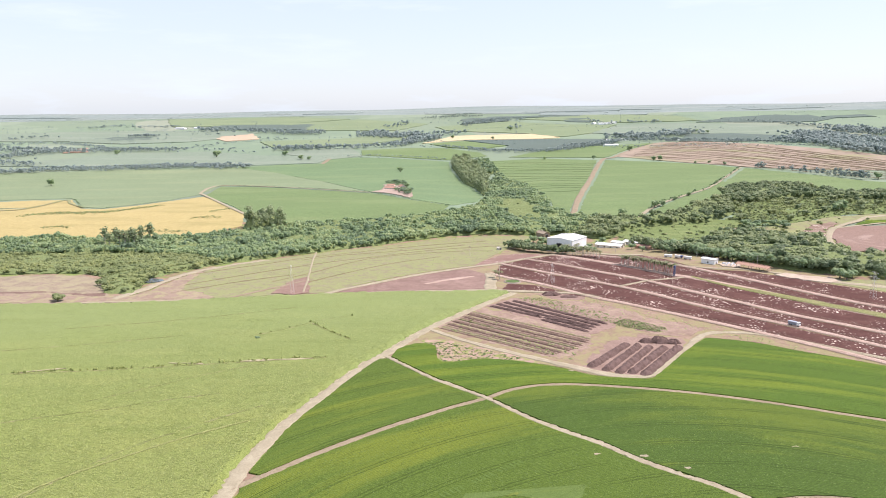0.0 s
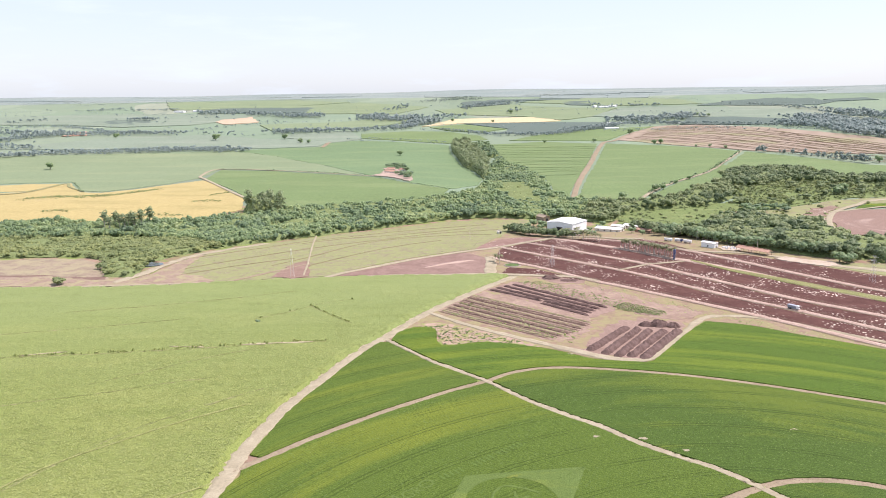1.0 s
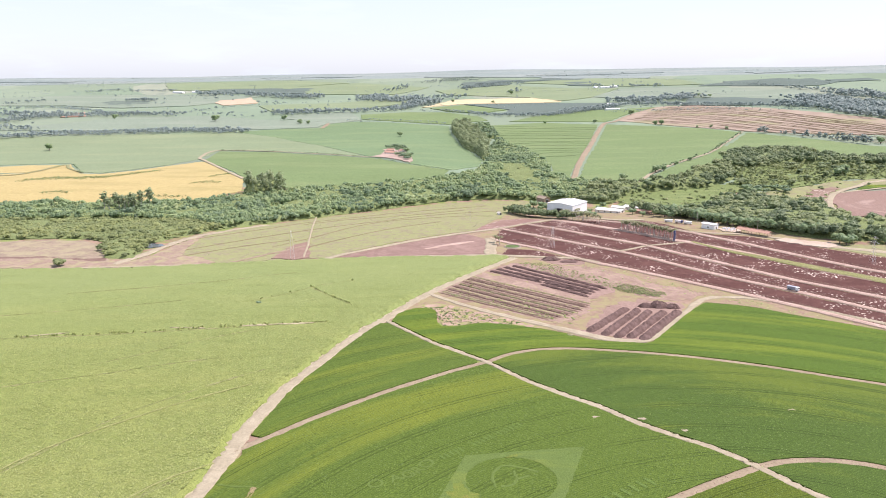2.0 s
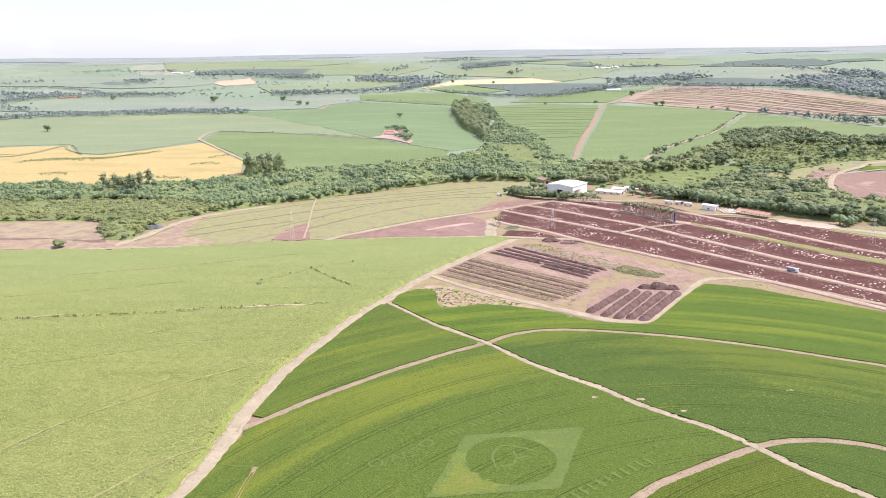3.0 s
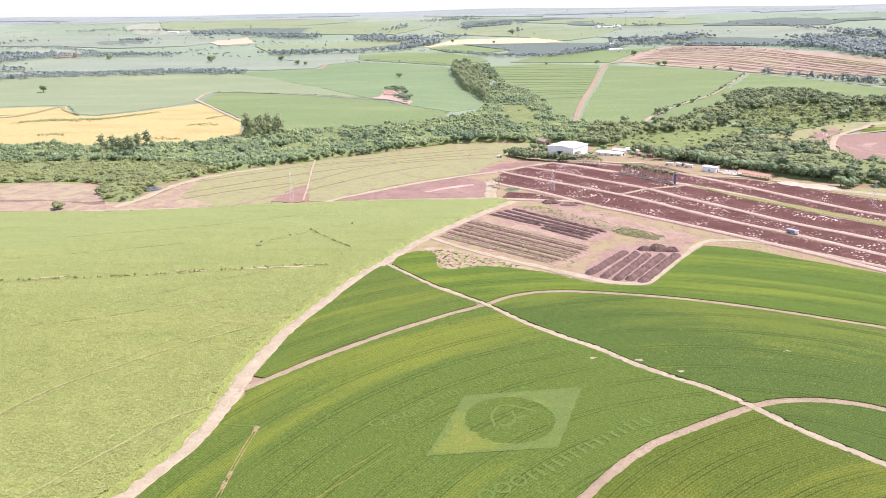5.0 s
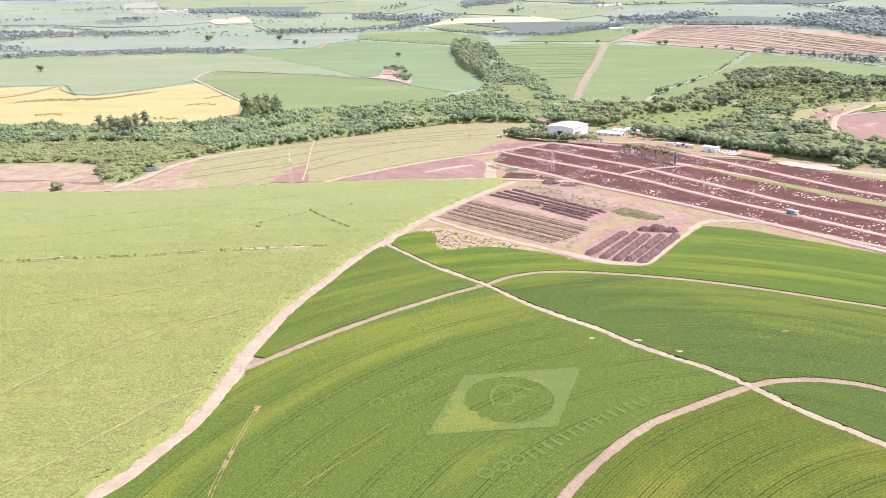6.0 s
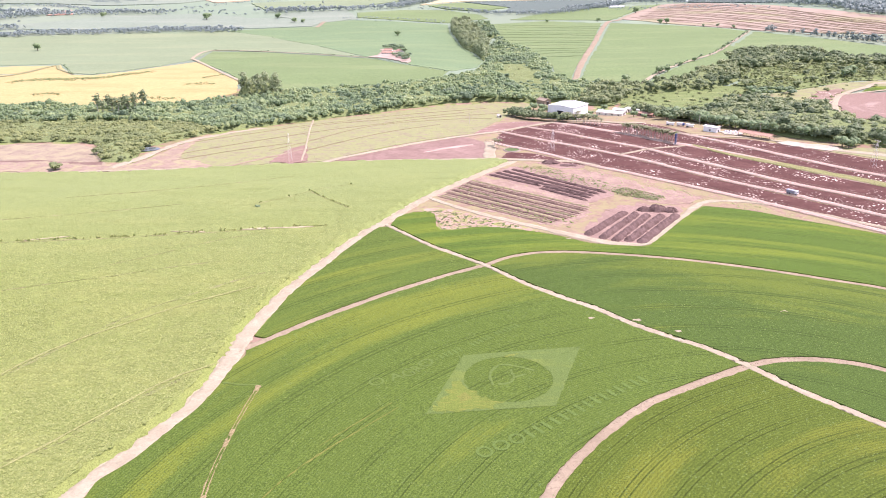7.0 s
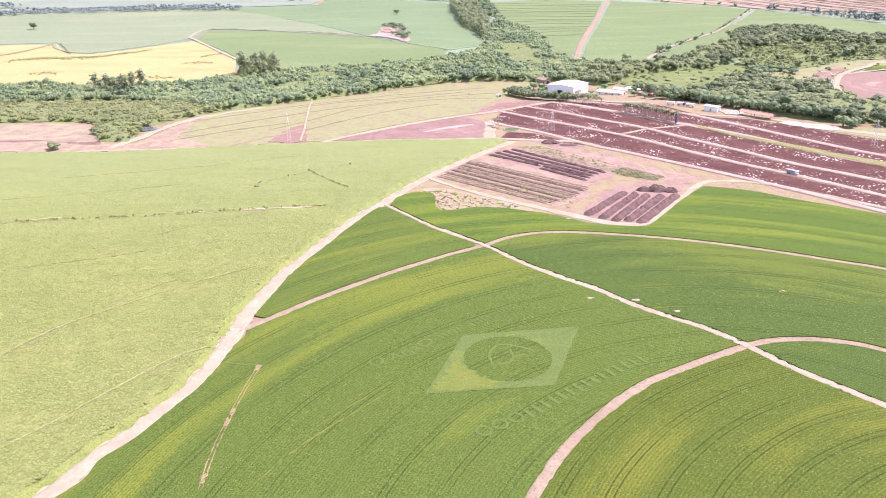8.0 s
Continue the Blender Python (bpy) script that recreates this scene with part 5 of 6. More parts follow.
drape("clearing_grass", CLEARING, 0.7, 6, FAR["meadow"], "bright green rank grass in a clearing", "grass", jag=2, rough=0.4, border=6, seed=306)
wood("scrub", CLEARING, 9, 2.4, 2.2, BUSHY, M_SCRUB, "scattered low bushes in the clearing", 307, 0.4, floor=False, keep=0.6)
BELT = [(17, 1525), (20, 1640), (55, 1655), (66, 1495), (78, 1330), (72, 1200), (58, 1090), (52, 1205), (34, 1300)]
wood("gum_belt", BELT, 5.4, 3.4, 16.0, TALL, M_GUM, "tall pale-green belt of gum trees", 308, 0.85, 0.12)
wood("scrub", [(55, 1650), (95, 1655), (104, 1420), (80, 1400), (70, 1475)], 7, 4.5, 8, BUSHY, M_LEAF, "dark scrub beside the gum belt", 309, 0.3)
wood("gum_stand", [(-216, 792), (-200, 782), (-180, 790), (-170, 806), (-186, 822), (-210, 816)], 5.2, 3.4, 22, TALL, M_GUM, "tall dense stand of gum trees", 310, 0.7, 0.15)


SPREAD = [([(-1500, 2300), (-700, 2700), (0, 2900), (700, 2700), (1400, 2500)], 70, 600), ([(-1200, 3100), (0, 3400), (1300, 3000)], 80, 500), ([(-900, 1900), (-500, 2250), (200, 2250)], 160, 300)]
for i, (line, gap, width) in enumerate(SPREAD):
    rng = np.random.default_rng(500 + i)
    spots = []
    for x, y in spline(line, gap):
        for _ in range(2):
            px, py, k = x + rng.normal(0, width / 3), y + rng.normal(0, width / 3), rng.uniform(0.5, 1.3)
            spots.append((px, py, land(px, py) + 0.3, 4.5 * k, 7.0 * k, rng.uniform(0.1, 0.7)))
    tagged(new("far_trees", leaf_mesh("far_trees", spots, COARSE, M_LEAF_FAR_HAZED, 510 + i)), "scattered trees in distant fields, grey-green with painted haze", "trees", kind="stuff")
rng = np.random.default_rng(530)
for i in range(46):
    d, way = rng.uniform(2050, 4500), rng.uniform(-0.58, 0.58)
    x, y, run, turn = d * math.sin(way), d * math.cos(way), rng.uniform(60, 330), rng.normal(0, 0.35)
    line = [(x - run * math.cos(turn), y - run * math.sin(turn)), (x + rng.normal(0, 20), y + rng.normal(0, 25)), (x + run * math.cos(turn), y + run * math.sin(turn))]
    spots = []
    for px, py in spline(line, rng.uniform(6, 15)):
        k = rng.uniform(0.5, 1.3)
        px, py = px + rng.normal(0, 5), py + rng.normal(0, 9)
        spots.append((px, py, land(px, py) + 0.2, 3.4 * k, 5.2 * k, rng.uniform(0.2, 0.8)))
    tagged(new("far_hedge", leaf_mesh("far_hedge", spots, COARSE, M_LEAF_SKY_HAZED if d > 3300 else M_LEAF_FAR_HAZED, 540 + i)), "thin hedgerow between distant fields, grey-green with painted haze", "hedge", kind="stuff")
for i in range(14):
    d, way = rng.uniform(3000, 4300), rng.uniform(-0.58, 0.58)
    x, y, wide, deep = d * math.sin(way), d * math.cos(way), rng.uniform(90, 320), rng.uniform(50, 150)
    lean = rng.uniform(-0.5, 0.5) * deep
    # beyond 3600 m the strips take the skyline colour with painted haze
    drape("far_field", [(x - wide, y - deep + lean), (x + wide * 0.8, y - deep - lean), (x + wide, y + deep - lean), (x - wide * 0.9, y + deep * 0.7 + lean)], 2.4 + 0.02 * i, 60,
          FAR[("dark", "pale", "dark", "smooth", "dark")[i % 5]] if d < 3600 else M_SKYLINE_HAZED, "strip of distant farmland", "crop field", jag=6, seed=600 + i, border=50)

LINES = [
    ([(-1140, 1450), (-880, 1490), (-790, 1545), (-685, 1570), (-600, 1600), (-520, 1610), (-420, 1600)], 5, 5, 9.5, 38),
    ([(-640, 1620), (-560, 1640), (-470, 1630)], 8, 5, 9, 30),
    ([(-1280, 1600), (-1140, 1500), (-1000, 1490)], 7, 5, 9, 60),
    ([(-1055, 1680), (-1030, 1755), (-1020, 1870), (-960, 1930), (-855, 1960), (-790, 1975), (-695, 1975)], 7, 5.2, 12.4, 60),
    ([(-1160, 1985), (-1085, 1970), (-985, 1940)], 8, 6.6, 15.6, 60),
    ([(-700, 1990), (-670, 2110), (-645, 2215), (-570, 2345), (-505, 2370)], 9, 3.1, 7.4, 25),
    ([(-1060, 2625), (-990, 2625)], 8, 6.4, 15.1, 40),
    ([(-630, 1975), (-565, 1985)], 8, 3.7, 8.9, 25),
    ([(-445, 2000), (-340, 2015)], 8, 6, 14.3, 60),
    ([(-915, 2910), (-840, 2885), (-770, 2890)], 12, 8.8, 19, 60),
    ([(-730, 2870), (-590, 2795), (-460, 2755)], 10, 7.8, 18.5, 70),
    ([(-830, 2700), (-800, 2730)], 12, 4.5, 10.6, 30),
    ([(-595, 2475), (-500, 2420)], 14, 4.5, 10.8, 30),
    ([(-1405, 2445), (-1380, 2500), (-1335, 2550)], 14, 5.8, 13.8, 60),
    ([(-1275, 2355), (-1175, 2325), (-1050, 2220)], 8, 3, 4.2, 8),
    ([(-1280, 2490), (-1250, 2510)], 16, 3.2, 7.5, 20),
    ([(-1215, 2515), (-1135, 2550), (-1090, 2570)], 16, 3, 4.5, 10),
    ([(-1380, 2885), (-1210, 2940), (-1035, 3010)], 16, 3.2, 7.7, 40),
    ([(-1605, 2760), (-1535, 2800), (-1480, 2885)], 18, 3, 6.9, 60),
    ([(-1495, 3110), (-1335, 3375), (-1125, 3810)], 20, 3, 4.9, 60),
    ([(-1245, 3325), (-1025, 3445)], 22, 3, 5.8, 60),
    ([(-850, 3640), (-720, 3665)], 22, 3, 6, 60),
    ([(-425, 2005), (-340, 2015), (-255, 2030), (-180, 2075), (-115, 2125), (-95, 2245)], 7, 5.7, 13.5, 45),
    ([(-260, 2690), (-160, 2550), (-75, 2615)], 9, 9, 19, 110),
    ([(-105, 2245), (-65, 2335), (-35, 2455)], 8, 9, 19, 50),
    ([(-580, 2750), (-515, 2760), (-455, 2785)], 10, 7, 16.6, 60),
    ([(-395, 2485), (-330, 2505), (-270, 2555)], 18, 4, 9.5, 25),
    ([(-485, 2415), (-430, 2435)], 14, 3.3, 8, 25),
    ([(75, 1895), (160, 1860), (245, 1840), (320, 1925), (435, 2135)], 7, 4.4, 10.5, 40),
    ([(-230, 3060), (-190, 3070), (-160, 3230)], 14, 6.3, 15.1, 60),
    ([(-70, 3390), (40, 3465), (145, 3500)], 12, 5.4, 13, 80),
    ([(85, 3075), (170, 3140), (330, 3245)], 13, 5.7, 13.6, 80),
    ([(-20, 2685), (25, 2690), (70, 2735)], 10, 7.9, 18.9, 40),
    ([(245, 2880), (290, 2910)], 11, 7.9, 18.7, 40),
    ([(-195, 1770), (-110, 1735), (0, 1665)], 7, 3, 4.2, 8),
    ([(-60, 2060), (0, 1980), (70, 1925)], 8, 3, 5.3, 12),
    ([(-540, 3050), (-375, 3025), (-220, 3025)], 22, 3, 5.7, 30),
    ([(400, 3810), (515, 3795), (645, 3860)], 18, 3, 7.2, 60),
    ([(-770, 3650), (-485, 3555)], 24, 3, 4.9, 60),
    ([(-285, 3430), (-90, 3465)], 26, 3, 5.6, 60),
    ([(555, 2445), (615, 2420), (695, 2460), (825, 2565)], 8, 9, 19, 80),
    ([(325, 1965), (430, 2100), (525, 2250), (615, 2285), (690, 2265)], 7, 5.5, 13.2, 35),
    ([(690, 2265), (830, 2220), (920, 2125), (945, 2065)], 8, 4.7, 11.3, 45),
    ([(950, 2095), (1015, 2115), (1010, 1965), (970, 1760), (960, 1640), (970, 1565)], 7, 8.1, 19, 90),
    ([(1140, 2350), (1115, 2175), (1115, 2020), (1110, 1875)], 8, 9, 19, 130),
    ([(1320, 2535), (1325, 2445), (1340, 2305)], 9, 9, 19, 120),
    ([(595, 3050), (625, 3005), (655, 2965)], 14, 9, 19, 50),
    ([(725, 2960), (790, 2960), (850, 2975)], 11, 6.2, 14.8, 40),
    ([(850, 2620), (910, 2630), (1000, 2665), (1060, 2705)], 20, 3, 6.8, 6),
    ([(955, 2945), (1065, 2910), (1155, 2880)], 24, 3, 6.7, 8),
    ([(1245, 2755), (1295, 2675)], 13, 6.1, 14.5, 60),
    ([(1300, 2640), (1350, 2605)], 14, 4, 9.5, 30),
    ([(1465, 3210), (1650, 3280), (1820, 3255)], 22, 3, 5.9, 60),
    ([(985, 3705), (1195, 3945)], 26, 3, 6.4, 60),
    ([(980, 3175), (1135, 3445)], 26, 3, 4.7, 40),
    ([(-251, 1805), (-180, 1812), (-115, 1788), (5, 1701)], 6, 3, 6, 6),
    ([(-972, 1654), (-931, 1637), (-883, 1610)], 7, 5, 10, 40),
    ([(-1334, 2282), (-1196, 2345), (-1011, 2172), (-862, 1975)], 7, 4, 8, 25),
    ([(-550, 1940), (-510, 1924), (-474, 1908)], 7, 4, 8, 12),
    ([(-455, 3074), (-344, 3042), (-308, 3062), (-214, 3119)], 22, 4, 6, 15),
    ([(-1, 2070), (82, 1954), (162, 1867), (250, 1869), (414, 2088)], 6, 4, 8, 20),
    ([(0, 3637), (84, 3676), (157, 3726)], 8, 5, 10, 40),
    ([(75, 3082), (201, 3276), (328, 3340)], 8, 5, 9, 40),
    ([(411, 3893), (499, 3947), (581, 3931)], 9, 4, 7, 20),
    ([(871, 2687), (933, 2700), (987, 2694)], 20, 5, 8, 12),
    ([(1178, 2925), (1236, 2858), (1299, 2722), (1369, 2673)], 10, 5, 8, 40),
    ([(1492, 3273), (1619, 3290), (1728, 3261)], 10, 3, 6, 15),
    ([(-1633, 3318), (-1568, 3626), (-1438, 4013), (-1186, 4174)], 12, 3, 6, 20),
    ([(-1342, 2896), (-1278, 2984), (-1151, 2998), (-1064, 3043)], 10, 5, 9, 40),
    ([(-922, 3905), (-865, 3975), (-778, 3910)], 10, 4, 7, 20),
    ([(-761, 3516), (-636, 3595), (-533, 3749)], 12, 4, 6, 20),
]
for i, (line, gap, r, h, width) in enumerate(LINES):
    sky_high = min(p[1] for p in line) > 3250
    tree_line("tree_line", line, gap, r * 0.9, h * 0.85, COARSE, M_LEAF_SKY_HAZED if sky_high else M_LEAF_FAR_HAZED, "line of distant trees, grey-green with painted haze", 320 + i, width, 0.4, 0.85)
tree_line("hedge", [(555, 1410), (460, 1240), (386, 1104), (304, 982), (246, 894)], 11, 2.5, 4.5, BUSHY, M_LEAF, "row of small trees beside the farm road", 360, 3, 0.35, 0.75)
tree_line("hedge", [(-104, 1088), (-42, 992), (6, 946)], 5, 1.6, 2.4, BUSHY, M_LEAF, "dark hedge line on the field edge", 361, 2, 0.3, 0.9)
tree_line("hedge", [(-372, 1262), (-270, 1222), (-160, 1144), (-110, 1108)], 6, 1.6, 2.0, BUSHY, M_LEAF, "dark weedy field edge", 362, 2, 0.3, 0.8)
tree_line("hedge", [(-528, 1066), (-490, 1002), (-458, 948), (-428, 938), (-398, 970), (-372, 1018)], 5, 1.4, 1.8, BUSHY, M_LEAF, "dark weedy edge of the yellow field", 363, 2, 0.3, 0.85)
tree_line("hedge", [(180, 692), (193, 645), (213, 616), (233, 585), (250, 553), (267, 535), (300, 512)], 5, 4.6, 9, BROAD, M_LEAF_DARK, "row of shade trees behind the pens", 364, 10, 0.45, 0.95)
tree_line("hedge", [(64, 702), (76, 668), (90, 655), (106, 640)], 2.2, 3.4, 7.0, BROAD, M_LEAF_DARK, "thick dark hedge of fruit trees before the shed", 365, 9, 0.4, 1.0)
wood("weeds", [(95, 410), (104, 415), (113, 406), (121, 397), (115, 388), (106, 393), (97, 400)], 1.0, 0.7, 0.7, COARSE, M_SCRUB, "rank green weeds on the compost pad", 390, 0.5, 0.4, floor=False, keep=0.75)
STRAW = [(44, 469), (64, 468), (99, 422), (122, 398), (118, 387), (90.5, 405), (52, 456)]
wood("weeds", STRAW, 1.5, 0.8, 0.4, COARSE, M_SCRUB, "rough dry grass between the windrows and the alley", 397, 0.75, 0.5, floor=False, keep=0.5)
wood("weeds", STRAW, 2.0, 0.9, 0.3, COARSE, M_FRINGE, "bleached straw between the windrows and the alley", 398, 0.5, 0.4, floor=False, keep=0.5)
wood("weeds", [(16, 434), (44, 408), (30, 395), (0, 408)], 1.8, 0.6, 0.9, COARSE, M_FRINGE, "bleached weeds on the old windrows", 399, 0.4, 0.4, floor=False, keep=0.35)
wood("weeds", [(30, 395), (56, 372), (70, 362), (50, 352), (20, 382)], 1.6, 0.6, 0.9, COARSE, M_CANELEAF, "green weeds on the old windrows", 400, 0.3, 0.4, floor=False, keep=0.3)
wood("weeds", [(90, 470), (118, 432), (150, 395), (200, 337), (206, 330), (170, 352), (140, 385), (122, 402), (84, 455)], 1.9, 0.7, 0.3, COARSE, M_SCRUB, "thin dry grass beside the feeding alley", 389, 0.85, 0.4, floor=False, keep=0.4)
wood("weeds", [(52, 470), (70, 462), (92, 436), (100, 420), (92, 418), (70, 446), (50, 462)], 3.4, 1.2, 0.5, BUSHY, M_SCRUB, "thin dry weeds on the compost pad", 391, 0.75, floor=False, keep=0.5)
wood("weeds", [(-2, 400), (60, 346), (66, 358), (8, 416)], 3.2, 1.0, 0.5, BUSHY, M_SCRUB, "straggling dry weeds on old windrows", 392, 0.85, floor=False, keep=0.5)
wood("weeds", [(-12, 376), (0, 376), (28, 356), (40, 347), (27, 343), (0, 343), (-3, 355)], 1.1, 0.7, 0.35, COARSE, M_SOYLEAF, "patchy green weeds at the crop edge", 393, 0.1, 0.3, floor=False, keep=0.6)
for i, (d, mat) in enumerate(((-1.5, M_SCRUB), (1.5, M_SCRUB), (-1.3, M_FRINGE), (1.2, M_FRINGE))):
    tree_line("track_weeds", beside(TRACK_B, d)[::8], 1.3, 0.4, 0.25, COARSE, mat, "low weeds along the track edge", 396 + 20 * i, 0.7, 0.5, 0.5, 0.4)
for i, (line, d, mat) in enumerate(((ARC_D, 0.2, M_COMPOST2), (ARC_D, -1.5, M_SCRUB), (ARC_D, 1.6, M_COMPOST2), (ARC_C, 0.0, M_COMPOST3), (ARC_C, 1.5, M_SCRUB), (TRACK_B, 0.3, M_COMPOST3))):
    tree_line("track_clods", beside(line, d)[::8], 0.5, 0.24, 0.12, COARSE, mat, "clods and trash lying on the dirt track" if mat is not M_SCRUB else "low weeds along the track edge", 480 + i, 1.0, 0.5, 0.28, 0.4)


def part(name, me, parent, label=""):
    ob = new(name, me)
    ob.parent = parent
    if label:
        ob["label"] = label
    return ob


def limb(bm, a, b, ra, rb, n=7):
    a, b = Vector(a), Vector(b)
    q = (b - a).to_track_quat("Z", "Y")
    rings = []
    for p, r in ((a, ra), (b, rb)):
        rings.append([bm.verts.new(p + q @ Vector((r * math.cos(2 * math.pi * k / n), r * math.sin(2 * math.pi * k / n), 0))) for k in range(n)])
    for k in range(n):
        bm.faces.new((rings[0][k], rings[0][(k + 1) % n], rings[1][(k + 1) % n], rings[1][k]))
    bm.faces.new(rings[1])
    bm.faces.new(rings[0][::-1])


def bm_mesh(name, bm, mat):
    me = bpy.data.meshes.new(name)
    bmesh.ops.recalc_face_normals(bm, faces=bm.faces)
    bm.to_mesh(me)
    bm.free()
    me.materials.append(mat)
    return me


def make_tree(x, y, h, r, kinds, mat, label, group, seed, bare=0.12, tone=0.35, bark=None):
    rng = np.random.default_rng(seed)
    base = new("tree")
    base.location = (x, y, land(x, y) - 0.1)
    bm = bmesh.new()
    limb(bm, (0, 0, 0), (0.1, 0, h * 0.45), r * 0.10, r * 0.065)
    limb(bm, (0.1, 0, h * 0.42), (0.0, 0.1, h * 0.8), r * 0.065, r * 0.02)
    for k in range(5):
        a = 2 * math.pi * (k + rng.uniform(0, 0.6)) / 5
        limb(bm, (0.1, 0, h * rng.uniform(0.28, 0.45)), (r * 0.6 * math.cos(a), r * 0.6 * math.sin(a), h * rng.uniform(0.55, 0.75)), r * 0.045, r * 0.012, 5)
    part("trunk", bm_mesh("trunk", bm, bark or M_BARK), base, "pale smooth trunk and limbs" if bark else "grey-brown trunk and limbs")
    part("crown", leaf_mesh("crown", [(0, 0, h * bare, r, h * (1 - bare), tone), (r * 0.1, r * 0.1, h * (bare + 0.05), r * 0.85, h * (0.9 - bare), tone + 0.1)], kinds, mat, seed), base, "uneven green crown")
    return tagged(base, label, "tree", group)


def scaled(x, y, turn, s):
    return pose(x, y, land(x, y) - 0.1, 0, 0, turn) @ Matrix.Diagonal((s, s, s, 1))


LONE = [(-680, 1300, 1.7), (-805, 1865, 1.6), (-545, 1815, 2.1), (-385, 1835, 1.7), (-330, 1750, 1.5), (-310, 1740, 1.2), (-85, 1475, 1.3), (250, 2820, 2.2), (450, 1835, 1.8), (450, 1572, 1.5),
        (438, 1575, 1.2), (525, 1495, 0.8), (545, 1462, 0.8), (500, 1500, 0.7), (256, 908, 1.2), (268, 916, 1.0), (298, 966, 0.7), (330, 1010, 0.8), (476, 892, 1.6), (464, 884, 1.4), (274, 509, 1.0), (690, 1195, 1.5),
        (720, 1180, 1.2), (220, 1650, 0.9), (325, 1640, 1.1), (30, 2490, 1.6), (160, 2455, 1.2), (860, 2590, 1.5), (890, 2560, 1.3), (-1020, 1855, 1.4), (205, 860, 1.2), (-40, 2480, 1.5), (430, 1185, 0.7),
        (-58, 1176, 1.0), (-50, 1070, 1.2), (-340, 704, 1.0)]
proto = make_tree(LONE[0][0], LONE[0][1], 8.6, 4.6, ROUND, M_LEAF, "lone rounded dark-green tree in a field", "scattered field trees", 401, tone=0.45)
proto.scale = (1, 1, 1)
other = make_tree(LONE[1][0], LONE[1][1], 8.8, 5.0, ROUND, M_LEAF, "lone spreading dark-green tree in a field", "scattered field trees", 402, tone=0.5)
for i, (x, y, s) in enumerate(LONE[2:]):
    copy_thing(proto if i % 2 else other, scaled(x, y, 47 * i, s))
proto.matrix_basis, other.matrix_basis = scaled(*LONE[0][:2], 0, LONE[0][2]), scaled(*LONE[1][:2], 0, LONE[1][2])
shade = make_tree(169, 667, 6.5, 3.6, ROUND, M_LEAF, "rounded green shade tree in the cattle yard", "yard shade trees", 409, 0.14, 0.4)
for i, (x, y, s) in enumerate(((190, 639, 1.2), (193, 630, 1.0), (135, 690, 0.7), (187, 684, 1.1), (196, 690, 1.3), (148, 712, 0.8), (103, 648, 0.9), (210, 612, 1.2), (216, 604, 1.1), (174, 650, 0.8), (276, 504, 1.2), (283, 510, 1.1), (304, 506, 1.0), (81, 721, 1.0), (88, 735, 1.2), (96, 732, 1.1), (99, 719, 1.0), (92, 712, 0.9), (120, 655, 0.9), (126, 652, 1.0), (133, 660, 0.7), (155, 726, 1.0))):
    copy_thing(shade, scaled(x, y, 71 * i, s))
for i, (x, y) in enumerate(spline([(197, 668), (207, 632), (217, 600), (232, 574), (250, 554), (266, 536)], 7.0)):
    copy_thing(shade, scaled(x + 1.5 * math.sin(3.1 * i), y + 1.5 * math.cos(4.7 * i), 83 * i, 1.35 + 0.12 * (i * 5 % 4)))
tree_line("cane_clumps", [(x, y + 1.6) for x, y in ROW_GAP], 0.9, 0.6, 2.7, BUSHY, M_CANELEAF, "taller cane clumps along a row gap", 410, 1.0, 0.8, 0.85)
tree_line("cane_clumps", [(-76, 409), (-63, 392), (-49, 376)], 0.9, 0.55, 2.6, BUSHY, M_CANELEAF, "taller cane clumps along a row gap", 411, 0.7, 0.6, 0.85)
tree_line("cane_clumps", [(-104, 384), (-88, 395.7), (-72, 412), (-54, 422)], 1.6, 0.5, 2.5, BUSHY, M_CANELEAF, "taller cane clumps along a row gap", 412, 0.9, 0.4, 0.7)
tree_line("cane_trash", [p for p in beside(TRACK_A, -2.9) if 100 < p[1] < 478][::3], 0.8, 0.32, 0.16, COARSE, M_LITTER, "dry fallen cane trash on the verge", 414, 1.3, 0.6, 0.6, 0.3)
make_tree(-248, 467, 5.5, 4.6, ROUND, M_SCRUB, "round light-green tree on the worn pasture", "pasture trees", 403, 0.12, 0.3)
make_tree(-99.3, 380.6, 3.6, 2.0, BUSHY, M_LEAF, "small dark bush standing in the cane", "pasture trees", 404, 0.05, 0.2)
make_tree(-268, 556, 5.0, 3.5, BUSHY, M_SCRUB, "pale bush by the stream scrub", "pasture trees", 405, 0.12, 0.5)
gum = make_tree(-332, 724, 25, 4.6, TALL, M_GUM, "tall slender gum tree with a high crown", "gum trees", 406, 0.28, 0.75, M_PALEBARK)
for i, (x, y) in enumerate(((-324, 716), (-317, 722), (-309, 716), (-303, 724), (-297, 728), (-292, 736), (-312, 732), (-326, 734), (-300, 716))):
    copy_thing(gum, scaled(x, y, 53 * i, 0.82 + 0.05 * (i * 7 % 6)))
tree_line("gum_row", [(575, 1396), (605, 1345), (640, 1270), (660, 1215), (672, 1190)], 7, 3.6, 11, TALL, M_LEAF_FAR_HAZED, "broken row of tall trees below the terraces", 407, 7, 0.35, 0.8)
tree_line("gum_row", [(652, 1262), (664, 1218), (670, 1196)], 4, 3.4, 13, TALL, M_LEAF_FAR_HAZED, "dense row of tall trees below the terraces", 408, 6, 0.25, 0.95)


